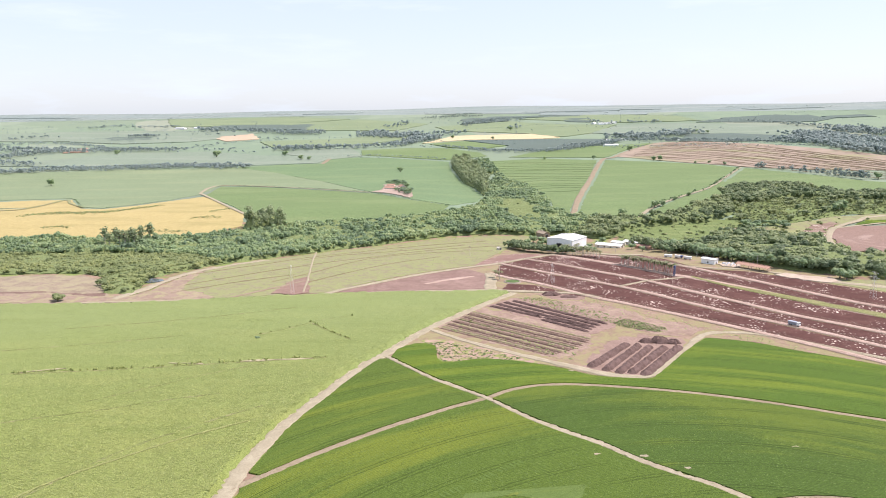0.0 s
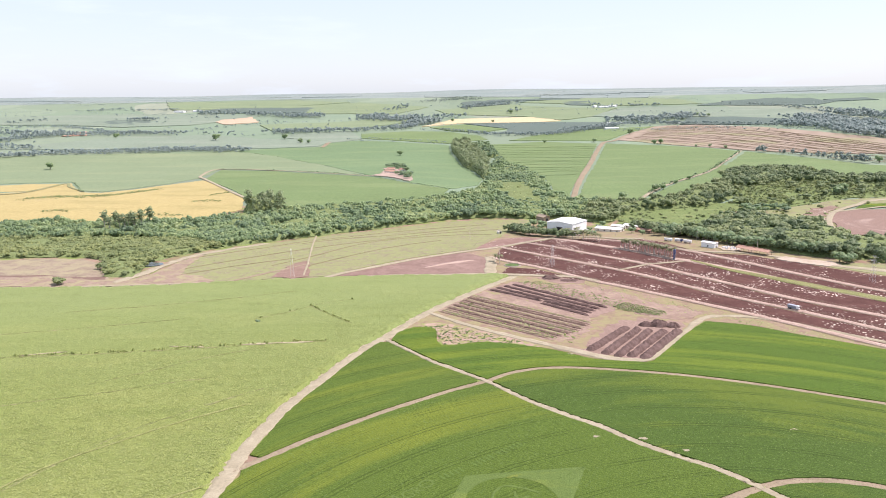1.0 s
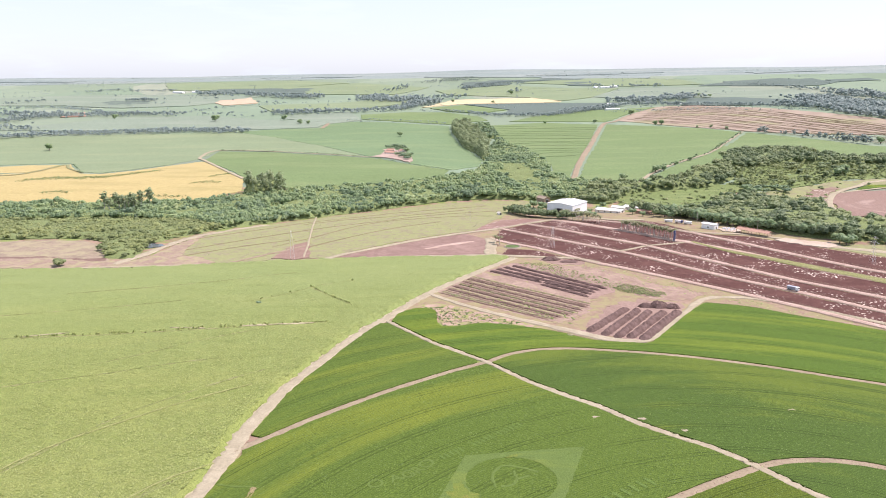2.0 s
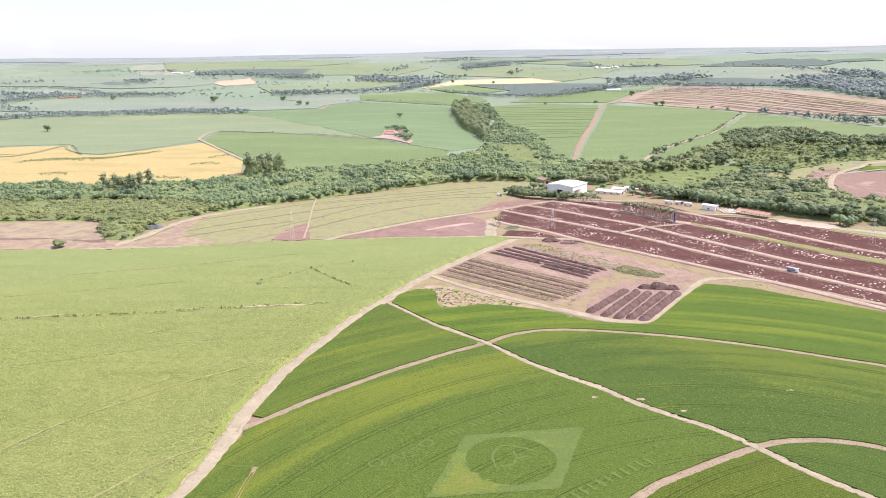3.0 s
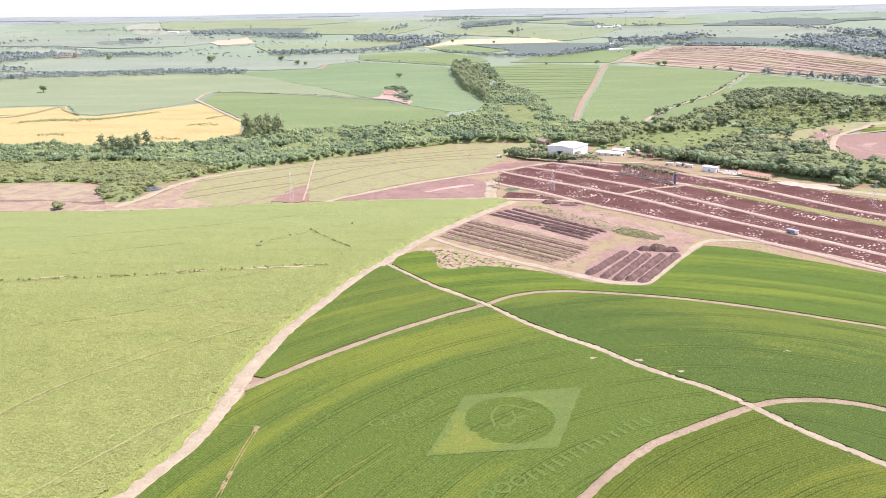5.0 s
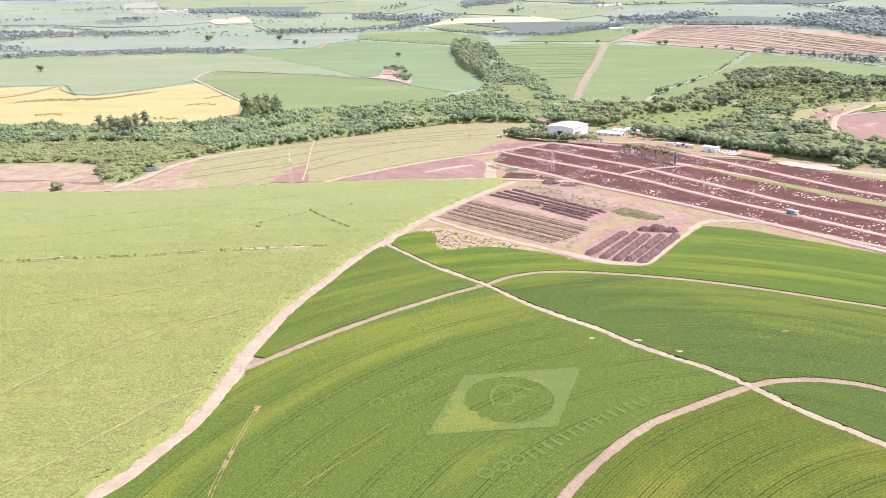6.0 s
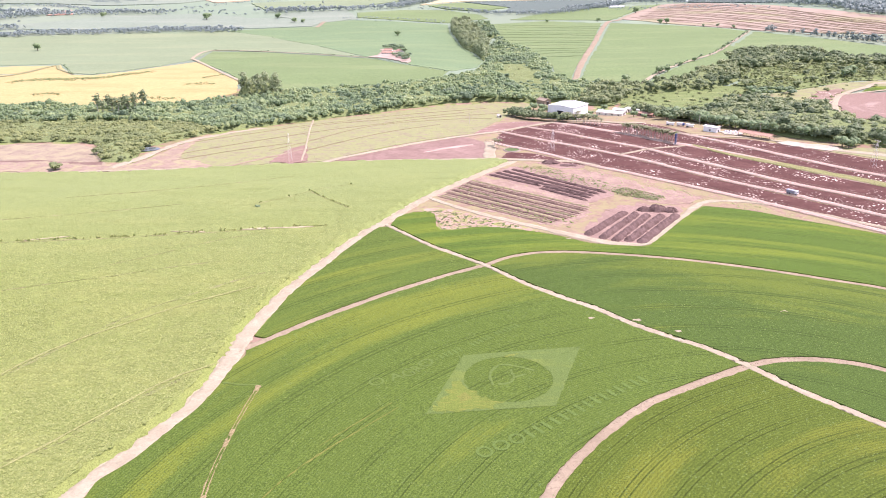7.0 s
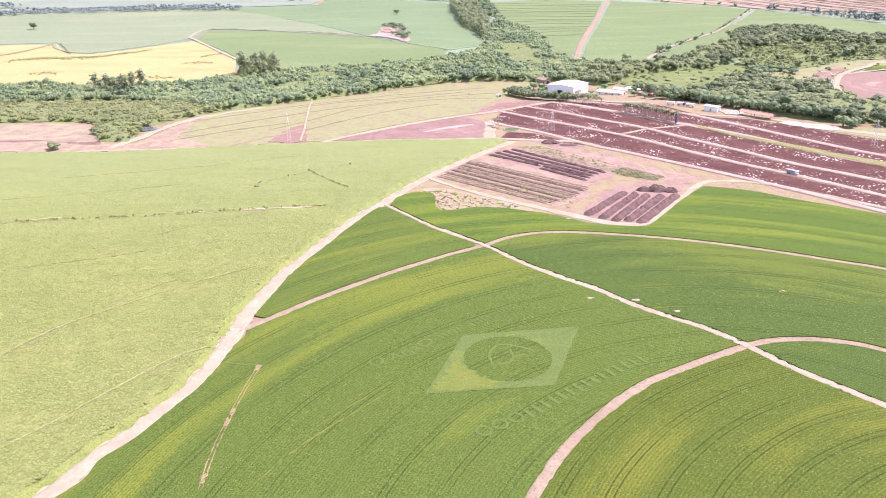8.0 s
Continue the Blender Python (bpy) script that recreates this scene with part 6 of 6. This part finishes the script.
def make_palm(x, y):
    base = new("palm_tree")
    base.location = (x, y, land(x, y))
    bm = bmesh.new()
    limb(bm, (0, 0, -0.1), (0.1, 0.05, 2.4), 0.18, 0.14, 8)
    limb(bm, (0.1, 0.05, 2.4), (0.15, 0.0, 5.0), 0.14, 0.11, 8)
    part("trunk", bm_mesh("trunk", bm, M_PALEBARK), base, "slim pale trunk")
    rng = np.random.default_rng(9)
    leaves = []
    for k in range(16):
        a, up = 2 * math.pi * k / 16 + rng.uniform(-0.1, 0.1), rng.uniform(0.1, 1.1)
        d, side = np.array((math.cos(a), math.sin(a), 0)), np.array((-math.sin(a), math.cos(a), 0))
        p = np.array((0.15, 0, 5.0))
        for s in range(3):
            q = p + d * 1.0 + np.array((0, 0, 0.75 * up - 0.55 * s))
            w0, w1 = (0.25, 0.42, 0.34)[s], (0.42, 0.34, 0.06)[s]
            leaves.append([p - side * w0, p + side * w0, q + side * w1, q - side * w1])
            p = q
    part("crown", leaf_mesh("crown", [(0, 0, 0, 1, 1, 0.3)], [(np.zeros((0, 4, 3)), np.array(leaves))], M_PALM, 9), base, "drooping dull green fronds")
    return tagged(base, "slim palm tree with drooping fronds in the yard", "palm tree", "palms in the yard")


palm = make_palm(36, 528)
rngp = np.random.default_rng(5)
for i in range(10):
    copy_thing(palm, scaled(110 + 2.0 * i + rngp.normal(0, 0.6), 634 - 2.6 * i + rngp.normal(0, 0.6), 40 * i, rngp.uniform(1.1, 1.5)))
for i in range(24):
    copy_thing(palm, scaled(139 + 1.2 * i + rngp.normal(0, 0.8), 576 - 1.85 * i + rngp.normal(0, 1.0), 40 * i, rngp.uniform(1.05, 1.5)))
for i, (x, y) in enumerate(((113, 662), (116, 660), (119, 664), (39, 522), (104, 652), (108, 650))):
    copy_thing(palm, scaled(x, y, 61 * i, 1.1 + 0.1 * (i % 3)))

# cane tufts over the nearer cane
def cane_tufts():
    rng = np.random.default_rng(77)
    poly = [(-380, 462), (-240, 455), (-180, 458), (-100, 472), (-10, 480), (28, 480)] + [p for p in beside(TRACK_A, -4.4) if 40 < p[1] < 470] + [(-380, 40)]
    r = np.sqrt(rng.uniform(105 ** 2, 470 ** 2, 160000)) * rng.uniform(0.4, 1.0, 160000)
    a = rng.uniform(-0.66, 0.12, 160000)
    g = np.c_[r * np.sin(a), r * np.cos(a)]
    g = g[inside_many(poly, g)]
    kinds = []
    for k in range(5):
        leaves = []
        for b in range(4):
            a = 2 * math.pi * b / 4 + rng.uniform(-0.6, 0.6)
            d, side = np.array((math.cos(a), math.sin(a), 0)), np.array((-math.sin(a), math.cos(a), 0)) * rng.uniform(0.16, 0.28)
            lean = rng.uniform(0.6, 1.2)
            leaves.append([-side, side, d * lean + side * 0.4 + np.array((0, 0, 0.32)), d * lean - side * 0.4 + np.array((0, 0, 0.28))])
        kinds.append((np.zeros((0, 4, 3)), np.array(leaves)))
    spots = [(x, y, land(x, y) + 1.97, rng.uniform(0.30, 0.56), rng.uniform(0.6, 1.0), rng.uniform(0.15, 0.85)) for x, y in g]
    tagged(new("cane_leaves", leaf_mesh("cane_leaves", spots, kinds, M_CANELEAF, 3)), "arching light-green cane leaves", "crop", kind="stuff")


cane_tufts()


def soy_tufts():
    """Leaf clumps over the nearer soybean, one object for each field."""
    rng = np.random.default_rng(88)
    kinds = []
    for k in range(6):
        leaves = []
        for b in range(4):
            c = rng.normal(0, 0.5, 3) * (1, 1, 0.08)
            nrm = np.array((0, 0, 1.0)) + rng.normal(0, 0.2, 3)
            nrm /= np.linalg.norm(nrm)
            u = np.cross(nrm, rng.normal(0, 1, 3))
            u /= np.linalg.norm(u)
            v = np.cross(nrm, u)
            s, w = rng.uniform(0.28, 0.5), rng.uniform(0.2, 0.35)
            leaves.append([c - u * s, c - v * w, c + u * s, c + v * w])
        kinds.append((np.zeros((0, 4, 3)), np.array(leaves)))
    for i, (nm, poly, mat) in enumerate(soy_sets):
        count = (7000, 26000, 15000, 9000, 14000, 4000)[i]
        r = rng.uniform(120, 340, count)
        a = rng.uniform(-0.62, 0.62, count)
        g = np.c_[r * np.sin(a), r * np.cos(a)]
        g = g[inside_many(inset(poly, 3.0), g)]
        spots = [(x, y, land(x, y) + 0.64, 0.36, 0.36, rng.uniform(0.0, 1.0)) for x, y in g]
        if spots:
            tagged(new("soybean_leaves", leaf_mesh("soybean_leaves", spots, kinds, M_SOYLEAF, 60 + i)), "loose upper leaves of the soybean crop", "crop", kind="stuff")


soy_tufts()


# ---- buildings and yard things ----
def box_mesh(name, x0, y0, z0, x1, y1, z1, mat, bevel=0.0):
    bm = bmesh.new()
    bmesh.ops.create_cube(bm, size=1)
    for v in bm.verts:
        v.co = (x0 + (v.co.x + 0.5) * (x1 - x0), y0 + (v.co.y + 0.5) * (y1 - y0), z0 + (v.co.z + 0.5) * (z1 - z0))
    if bevel:
        bmesh.ops.bevel(bm, geom=bm.edges[:], offset=bevel, segments=1, affect="EDGES")
    return bm_mesh(name, bm, mat)


def slab_mesh(name, pts, thick, mat):
    """A flat slab over four corner points."""
    bm = bmesh.new()
    a = [Vector(p) for p in pts]
    n = (a[1] - a[0]).cross(a[3] - a[0]).normalized() * thick
    top, bot = [bm.verts.new(p + n) for p in a], [bm.verts.new(p) for p in a]
    bm.faces.new(top)
    bm.faces.new(bot[::-1])
    for i in range(4):
        bm.faces.new((top[i], bot[i], bot[(i + 1) % 4], top[(i + 1) % 4]))
    return bm_mesh(name, bm, mat)


def gable_mesh(name, w, h, rise, y, t, mat):
    bm = bmesh.new()
    prof = [(-w / 2, 0), (w / 2, 0), (w / 2, h), (0, h + rise), (-w / 2, h)]
    f, b = [bm.verts.new((x, y, z)) for x, z in prof], [bm.verts.new((x, y + t, z)) for x, z in prof]
    bm.faces.new(f)
    bm.faces.new(b[::-1])
    for i in range(5):
        bm.faces.new((f[i], f[(i + 1) % 5], b[(i + 1) % 5], b[i]))
    return bm_mesh(name, bm, mat)


def building(name, x, y, turn, w, l, h, rise, wall, roof, label, category, door=None, windows=0, open_sides=False, group="", ribs=0, level=None):
    """A gabled building, w wide and l long, ridge along its own y."""
    base = new(name)
    base.matrix_basis = pose(x, y, (min(land(x, y), land(x + w / 3, y), land(x - w / 3, y)) - 0.05) if level is None else level, 0, 0, turn)
    if level is not None:
        part("plinth", box_mesh("plinth", -w / 2 - 1.5, -l / 2 - 1.5, -7.0, w / 2 + 1.5, l / 2 + 1.5, -0.02, M_CONC), base)
    t = 0.22
    if open_sides:
        n = max(3, int(l / 5))
        for i in range(n):
            for s in (-1, 1):
                yy = -l / 2 + 0.3 + (l - 0.6) * i / (n - 1)
                part("post", box_mesh("post", s * w / 2 - 0.12, yy - 0.12, 0, s * w / 2 + 0.12, yy + 0.12, h, M_WOOD), base)
    else:
        for s in (-1, 1):
            part("wall", box_mesh("wall", s * w / 2 - (t if s > 0 else 0), -l / 2 + t, 0, s * w / 2 + (0 if s > 0 else t), l / 2 - t, h, wall), base)
        part("gable", gable_mesh("gable", w, h, rise, -l / 2, t, wall), base)
        part("gable", gable_mesh("gable", w, h, rise, l / 2 - t, t, wall), base)
    over = 0.5
    for s in (-1, 1):
        e = rise * over / (w / 2)
        pts = [(0, -l / 2 - over, h + rise + 0.02), (s * (w / 2 + over), -l / 2 - over, h - e + 0.02), (s * (w / 2 + over), l / 2 + over, h - e + 0.02), (0, l / 2 + over, h + rise + 0.02)]
        r = part("roof", slab_mesh("roof", pts if s < 0 else [pts[0], pts[3], pts[2], pts[1]], 0.12, roof), base)
        for k in range(ribs):
            yy = -l / 2 + (k + 0.5) * l / ribs
            part("rib", slab_mesh("rib", [(p[0] * 0.99, yy + d, p[2] + 0.15) for p, d in ((pts[0], -0.05), (pts[1], -0.05), (pts[1], 0.05), (pts[0], 0.05))] if s < 0 else
                                  [(p[0] * 0.99, yy + d, p[2] + 0.15) for p, d in ((pts[0], -0.05), (pts[0], 0.05), (pts[1], 0.05), (pts[1], -0.05))], 0.05, roof), r)
    part("ridge_cap", box_mesh("ridge_cap", -0.3, -l / 2 - over, h + rise + 0.10, 0.3, l / 2 + over, h + rise + 0.2, roof), base)
    if door:
        dw, dh = door
        # solid near-black panel; the shade of an open doorway is painted, not cut
        part("door", box_mesh("door", -dw / 2, -l / 2 - 0.06, 0, dw / 2, -l / 2 - 0.004, dh, M_DOOR_SHADE), base, "near-black panel painted as a shaded doorway")
        part("door_frame", box_mesh("door_frame", -dw / 2 - 0.2, -l / 2 - 0.1, dh, dw / 2 + 0.2, -l / 2 - 0.004, dh + 0.25, M_GREYSHEET), base)
    for i in range(windows):
        yy = -l / 2 + l * (i + 0.5) / windows
        for s in (-1, 1):
            wdw = part("window", box_mesh("window", s * w / 2 - 0.05, yy - 0.6, 1.0, s * w / 2 + 0.05, yy + 0.6, 2.1, M_GLASS), base)
            part("sill", box_mesh("sill", s * w / 2 - 0.08, yy - 0.7, 0.88, s * w / 2 + 0.08, yy + 0.7, 1.0, M_CONC), wdw)
    return tagged(base, label, category, group)


building("warehouse", 111.4, 674.3, -38, 25.6, 27, 8.9, 1.3, M_WHITE, M_WHITE, "large white steel feed warehouse with a low gable roof", "warehouse", (6, 5), ribs=12, level=-6.0)
building("barn", 102, 768, 30, 8, 13, 4.2, 1.8, M_WOOD, M_WOOD, "old brown barn with a weathered roof", "barn", (3, 3))
building("shed", 154, 690, 58, 12, 24, 3.2, 0.9, M_WALL, M_WHITE, "low white-roofed workshop shed", "shed", (3, 2.6), 4, group="yard sheds")
building("shed", 166, 706, 58, 8, 12, 3.6, 0.8, M_WALL, M_WHITE, "small white-roofed shed by the workshop", "shed", (2.4, 2.4), 2, group="yard sheds")
building("shed", 182, 708, 52, 8, 20, 3.2, 0.8, M_WALL, M_WHITE, "long low white-roofed shed among trees", "shed", (2.4, 2.4), 3, group="yard sheds")
building("shed", 181, 672, 52, 6, 14, 2.8, 0.9, M_TILE, M_TILE, "small red-brown shed among trees", "shed", (2.4, 2.2), 2, group="yard sheds")
building("hut", 51, 688, 20, 3.0, 4.6, 2.2, 0.6, M_WALL, M_CONC, "tiny pale hut on the pasture edge", "hut", (1.0, 2.0), 1)
building("office", 206, 573, 42, 5.5, 11, 4.2, 0.35, M_WHITE, M_WHITE, "white box-like office building", "office", (1.2, 2.1), 1)
building("cattle_barn", 229, 545, 38, 6.5, 25, 3.4, 1.2, M_WOOD, M_TILE, "open-sided barn with a red roof", "barn", open_sides=True)
building("farmhouse", -81, 1150, 60, 10, 18, 3.2, 2.2, M_WALL, M_TILE, "red-roofed farmhouse among trees", "house", (1.2, 2.1), 4, group="farmstead")
building("farmhouse", -66, 1182, 20, 8, 14, 3.0, 2.0, M_WALL, M_TILE, "small red-roofed house among trees", "house", (1.2, 2.1), 3, group="farmstead")
building("farmhouse", -84, 1196, 80, 8, 12, 3.0, 2.0, M_WALL, M_TILE, "red-roofed outbuilding of the farmstead", "house", (1.2, 2.1), 2, group="farmstead")
drape("farmyard", [(-106, 1101), (-95, 1134), (-94, 1180), (-97, 1232), (-80, 1214), (-64, 1196), (-51, 1120), (-43, 1048), (-49, 1018), (-62, 1050), (-79, 1084)], 1.3, 9, earth_mat("farmyard_earth", (0.33, 0.245, 0.200), (0.45, 0.355, 0.300), 0.06), "bare pale pinkish farmyard earth", "yard", "structure", border=8, jag=1.5, seed=420)
for i, (x, y, s) in enumerate(((-1020, 2960, 1.3), (-960, 2990, 1.0), (620, 2960, 1.2), (660, 2985, 1.2), (590, 2985, 0.9))):
    building("farm_shed", x, y, 70 + 20 * i, 12 * s, 34 * s, 5, 2, M_WHITE, M_WHITE, "distant white farm shed", "shed", group="distant sheds")
for i, (x, y) in enumerate(((520, 2330), (560, 2345), (690, 2290), (455, 2060))):
    building("farm_shed", x, y, 80 + 9 * i, 12, 40, 4, 1.5, M_WHITE, M_WHITE, "long distant white poultry shed", "shed", group="distant sheds")


def make_truck(x, y, turn, cab, body, label):
    base = new("truck")
    base.matrix_basis = pose(x, y, land(x, y) + 0.52, 0, 0, turn) @ Matrix.Diagonal((0.85, 0.85, 0.85, 1))
    part("chassis", box_mesh("chassis", -1.0, -3.6, 0.6, 1.0, 3.4, 0.85, M_STEEL), base)
    c = part("cab", box_mesh("cab", -1.2, 1.9, 0.8, 1.2, 3.7, 2.9, cab, 0.15), base, "boxy driver's cab")
    part("windscreen", box_mesh("windscreen", -1.0, 3.69, 1.8, 1.0, 3.73, 2.6, M_GLASS), c)
    bm = bmesh.new()
    lo = [bm.verts.new(p) for p in ((-0.8, -3.6, 0.9), (0.8, -3.6, 0.9), (0.8, 1.7, 0.9), (-0.8, 1.7, 0.9))]
    hi = [bm.verts.new(p) for p in ((-1.3, -3.7, 2.8), (1.3, -3.7, 2.8), (1.3, 1.8, 2.8), (-1.3, 1.8, 2.8))]
    bm.faces.new(lo[::-1])
    bm.faces.new(hi)
    for i in range(4):
        bm.faces.new((lo[i], lo[(i + 1) % 4], hi[(i + 1) % 4], hi[i]))
    part("hopper", bm_mesh("hopper", bm, body), base, "tapered feed hopper")
    for s in (-1, 1):
        for yy in (-2.7, -1.5, 2.7):
            bm = bmesh.new()
            bmesh.ops.create_cone(bm, cap_ends=True, segments=14, radius1=0.5, radius2=0.5, depth=0.34, matrix=Matrix.Translation((s * 1.0, yy, 0.5)) @ Matrix.Rotation(math.pi / 2, 4, "Y"))
            wh = part("wheel", bm_mesh("tyre", bm, M_TYRE), base)
            bm = bmesh.new()
            bmesh.ops.create_cone(bm, cap_ends=True, segments=10, radius1=0.26, radius2=0.22, depth=0.37, matrix=Matrix.Translation((s * 1.0, yy, 0.5)) @ Matrix.Rotation(math.pi / 2, 4, "Y"))
            part("rim", bm_mesh("rim", bm, M_STEEL), wh)
    return tagged(base, label, "truck", "yard trucks")


make_truck(191, 397, 218, M_WHITE, plain("dusty_blue_paint", (0.34, 0.37, 0.43), 0.5), "blue and white feed truck on a pen alley")
make_truck(183, 604, 240, M_WHITE, M_WHITE, "white truck parked by the yard")
make_truck(190, 599, 235, M_BLUE, M_WHITE, "blue and white truck parked by the yard")
make_truck(195, 592, 230, M_WHITE, M_WHITE, "white truck parked beside trees")


def make_tank(x, y):
    base = new("water_tower")
    base.location = (x, y, land(x, y))
    for nm, z0, z1, r in (("plinth", 0.1, 0.6, 1.5), ("column", 0.6, 5.2, 0.72), ("tank", 5.2, 7.6, 0.86), ("cap", 7.6, 7.9, 0.7)):
        bm = bmesh.new()
        bmesh.ops.create_cone(bm, cap_ends=True, segments=24, radius1=r, radius2=r * (0.5 if nm == "cap" else 1), depth=z1 - z0, matrix=Matrix.Translation((0, 0, (z0 + z1) / 2)))
        part(nm, bm_mesh(nm, bm, M_CONC if nm == "plinth" else M_BLUE), base)
    bm = bmesh.new()
    for s in (-0.25, 0.25):
        limb(bm, (s, -0.98, 0.6), (s, -0.98, 7.6), 0.05, 0.05, 5)
    for k in range(14):
        limb(bm, (-0.25, -0.98, 0.9 + 0.48 * k), (0.25, -0.98, 0.9 + 0.48 * k), 0.03, 0.03, 4)
    part("ladder", bm_mesh("ladder", bm, M_STEEL), base)
    return tagged(base, "blue steel water tower on a concrete plinth", "water tower")


make_tank(165, 528)


def make_pylon(x, y, h, turn):
    base = new("pylon")
    base.matrix_basis = pose(x, y, land(x, y), 0, 0, turn)
    corner = lambda k, z: ((1 if k in (0, 3) else -1) * (1.3 - 1.0 * z / h), (1 if k < 2 else -1) * (1.3 - 1.0 * z / h), z)
    for k in range(4):
        bm = bmesh.new()
        limb(bm, corner(k, -0.1), corner(k, h), 0.055, 0.04, 4)
        part("leg", bm_mesh("leg", bm, M_PALESTEEL), base)
    bm = bmesh.new()
    n = 8
    for i in range(n):
        z0, z1 = h * i / n, h * (i + 1) / n
        for k in range(4):
            limb(bm, corner(k, z0), corner((k + 1) % 4, z1), 0.025, 0.025, 4)
    part("bracing", bm_mesh("bracing", bm, M_PALESTEEL), base)
    for z, w in ((h * 0.8, 4.2), (h * 0.97, 3.0)):
        bm = bmesh.new()
        limb(bm, (-w, 0, z), (w, 0, z), 0.06, 0.06, 4)
        limb(bm, (-w, 0, z), (0, 0, z + 0.9), 0.03, 0.03, 4)
        limb(bm, (w, 0, z), (0, 0, z + 0.9), 0.03, 0.03, 4)
        part("crossarm", bm_mesh("crossarm", bm, M_PALESTEEL), base)
    return tagged(base, "slim lattice steel power pylon on the pasture", "pylon", "pylons")


pylons = [(-101, 483, 19, 100), (75, 512, 15, 105), (266, 454, 17, 100)]
for p in pylons:
    make_pylon(*p)


def make_pole(x, y, h):
    base = new("utility_pole")
    base.location = (x, y, land(x, y))
    bm = bmesh.new()
    limb(bm, (0, 0, -0.1), (0, 0, h), 0.16, 0.11, 8)
    part("mast", bm_mesh("mast", bm, M_CONC), base)
    part("crossarm", box_mesh("crossarm", -1.1, -0.07, h - 0.7, 1.1, 0.07, h - 0.55, M_WOOD), base)
    return tagged(base, "plain concrete utility pole in the yard", "pole", "utility poles")


for x, y in ((39.5, 530), (118, 664), (128, 640), (150, 648), (181, 642), (205, 600), (236, 556), (22, 640)):
    make_pole(x, y, 9)


M_RIM = plain("stained_concrete", (0.27, 0.22, 0.18), 0.9, 0, 0.25, 0.8)


def pond(x, y, r, mat, label, rim):
    base = new("pond")
    base.location = (x, y, land(x, y) + 0.1)
    bm = bmesh.new()
    bmesh.ops.create_circle(bm, cap_ends=True, segments=48, radius=r, matrix=Matrix.Translation((0, 0, 0.45)))
    part("water", bm_mesh("water", bm, mat), base)
    if rim:
        bm = bmesh.new()
        a, b, c, d = ([bm.verts.new((rr * math.cos(2 * math.pi * k / 48), rr * math.sin(2 * math.pi * k / 48), z)) for k in range(48)] for rr, z in ((r - 0.3, 0.3), (r, 0.75), (r + 0.3, 0.75), (r + 1.2, -0.1)))
        for p, q in ((a, b), (b, c), (c, d)):
            for k in range(48):
                bm.faces.new((p[k], p[(k + 1) % 48], q[(k + 1) % 48], q[k]))
        part("rim", bm_mesh("rim", bm, M_RIM), base)
    return tagged(base, label, "pond")


pond(47.3, 515, 5.2, M_ALGAE, "round water basin green with algae", True)
drape("pond_water", [(-219, 521), (-218.6, 528), (-214, 532), (-204, 529), (-200, 523), (-209, 516.5)], 0.62, 4, M_WATER, "small still stream pool at the scrub edge", "water", "structure", border=3, seed=430)


bm = bmesh.new()
limb(bm, (0, 0, -0.1), (0, 0, 1.5), 0.07, 0.06, 5)
POST = bm_mesh("post", bm, M_WOOD)


def pen_fence(line, side, seed):
    """Posts and three rails along an alley."""
    base = new("pen_fence")
    pts = beside(line, side)
    for x, y in pts:
        part("post", POST, base).location = (x, y, land(x, y))
    for hgt in (0.6, 1.0, 1.4):
        bm = bmesh.new()
        for (ax, ay), (bx, by) in zip(pts, pts[1:]):
            limb(bm, (ax, ay, land(ax, ay) + hgt), (bx, by, land(bx, by) + hgt), 0.04, 0.04, 4)
        part("rail", bm_mesh("rail", bm, M_WOOD), base)
    return tagged(base, "grey wooden pen fence along a feeding alley", "fence", "pen fences")


for i, a in enumerate(ALLEYS[:5]):
    for s in (-1, 1):
        pen_fence(a, s * (WIDE[i] / 2 + 0.5), i)
drape("sandy_ground", [(236, 523), (245, 528), (255, 518), (268, 511), (270, 500), (260, 496), (252, 502), (242, 513)], 0.75, 3, M_SAND, "pale dry sand behind the pens", "bare ground", "structure", jag=0.8, border=3, seed=440)
drape("sandy_ground", [(211, 570), (220, 573), (226, 563), (222, 553), (211, 558)], 0.72, 2, M_SAND, "pale spilled feed on the yard", "bare ground", "structure", jag=0.6, border=2, seed=441)


def feed_bag(x, y, turn, seed):
    """A bulging white bulk bag with lifting straps."""
    rng = np.random.default_rng(seed)
    base = new("feed_bag")
    base.matrix_basis = pose(x, y, land(x, y) + 0.72, 0, 0, turn)
    bm = bmesh.new()
    bmesh.ops.create_cube(bm, size=1.1)
    bmesh.ops.subdivide_edges(bm, edges=bm.edges[:], cuts=2, use_grid_fill=True)
    for v in bm.verts:
        k = 1 + 0.14 * math.cos(v.co.z * 2.2) + rng.normal(0, 0.015)
        v.co = (v.co.x * k, v.co.y * k, v.co.z + 0.55)
    part("sack", bm_mesh("sack", bm, M_WHITE), base)
    for sx in (-0.45, 0.45):
        bm = bmesh.new()
        limb(bm, (sx, -0.4, 1.08), (sx, 0.0, 1.32), 0.05, 0.05, 5)
        limb(bm, (sx, 0.0, 1.32), (sx, 0.4, 1.08), 0.05, 0.05, 5)
        part("strap", bm_mesh("strap", bm, M_BLUE), base)
    return tagged(base, "bulging white bulk bag with lifting straps", "bag", "bulk bags by the office")


bag = feed_bag(214, 566, 10, 1)
for i, (x, y) in enumerate(((215.6, 566.8), (217, 565), (216, 563), (218.4, 566.4), (219.6, 563.4), (214.4, 560.6), (220.8, 560.4), (221.4, 564.6), (217.8, 559.6))):
    copy_thing(bag, pose(x, y, land(x, y) + 0.72, 0, 0, 37 * i))
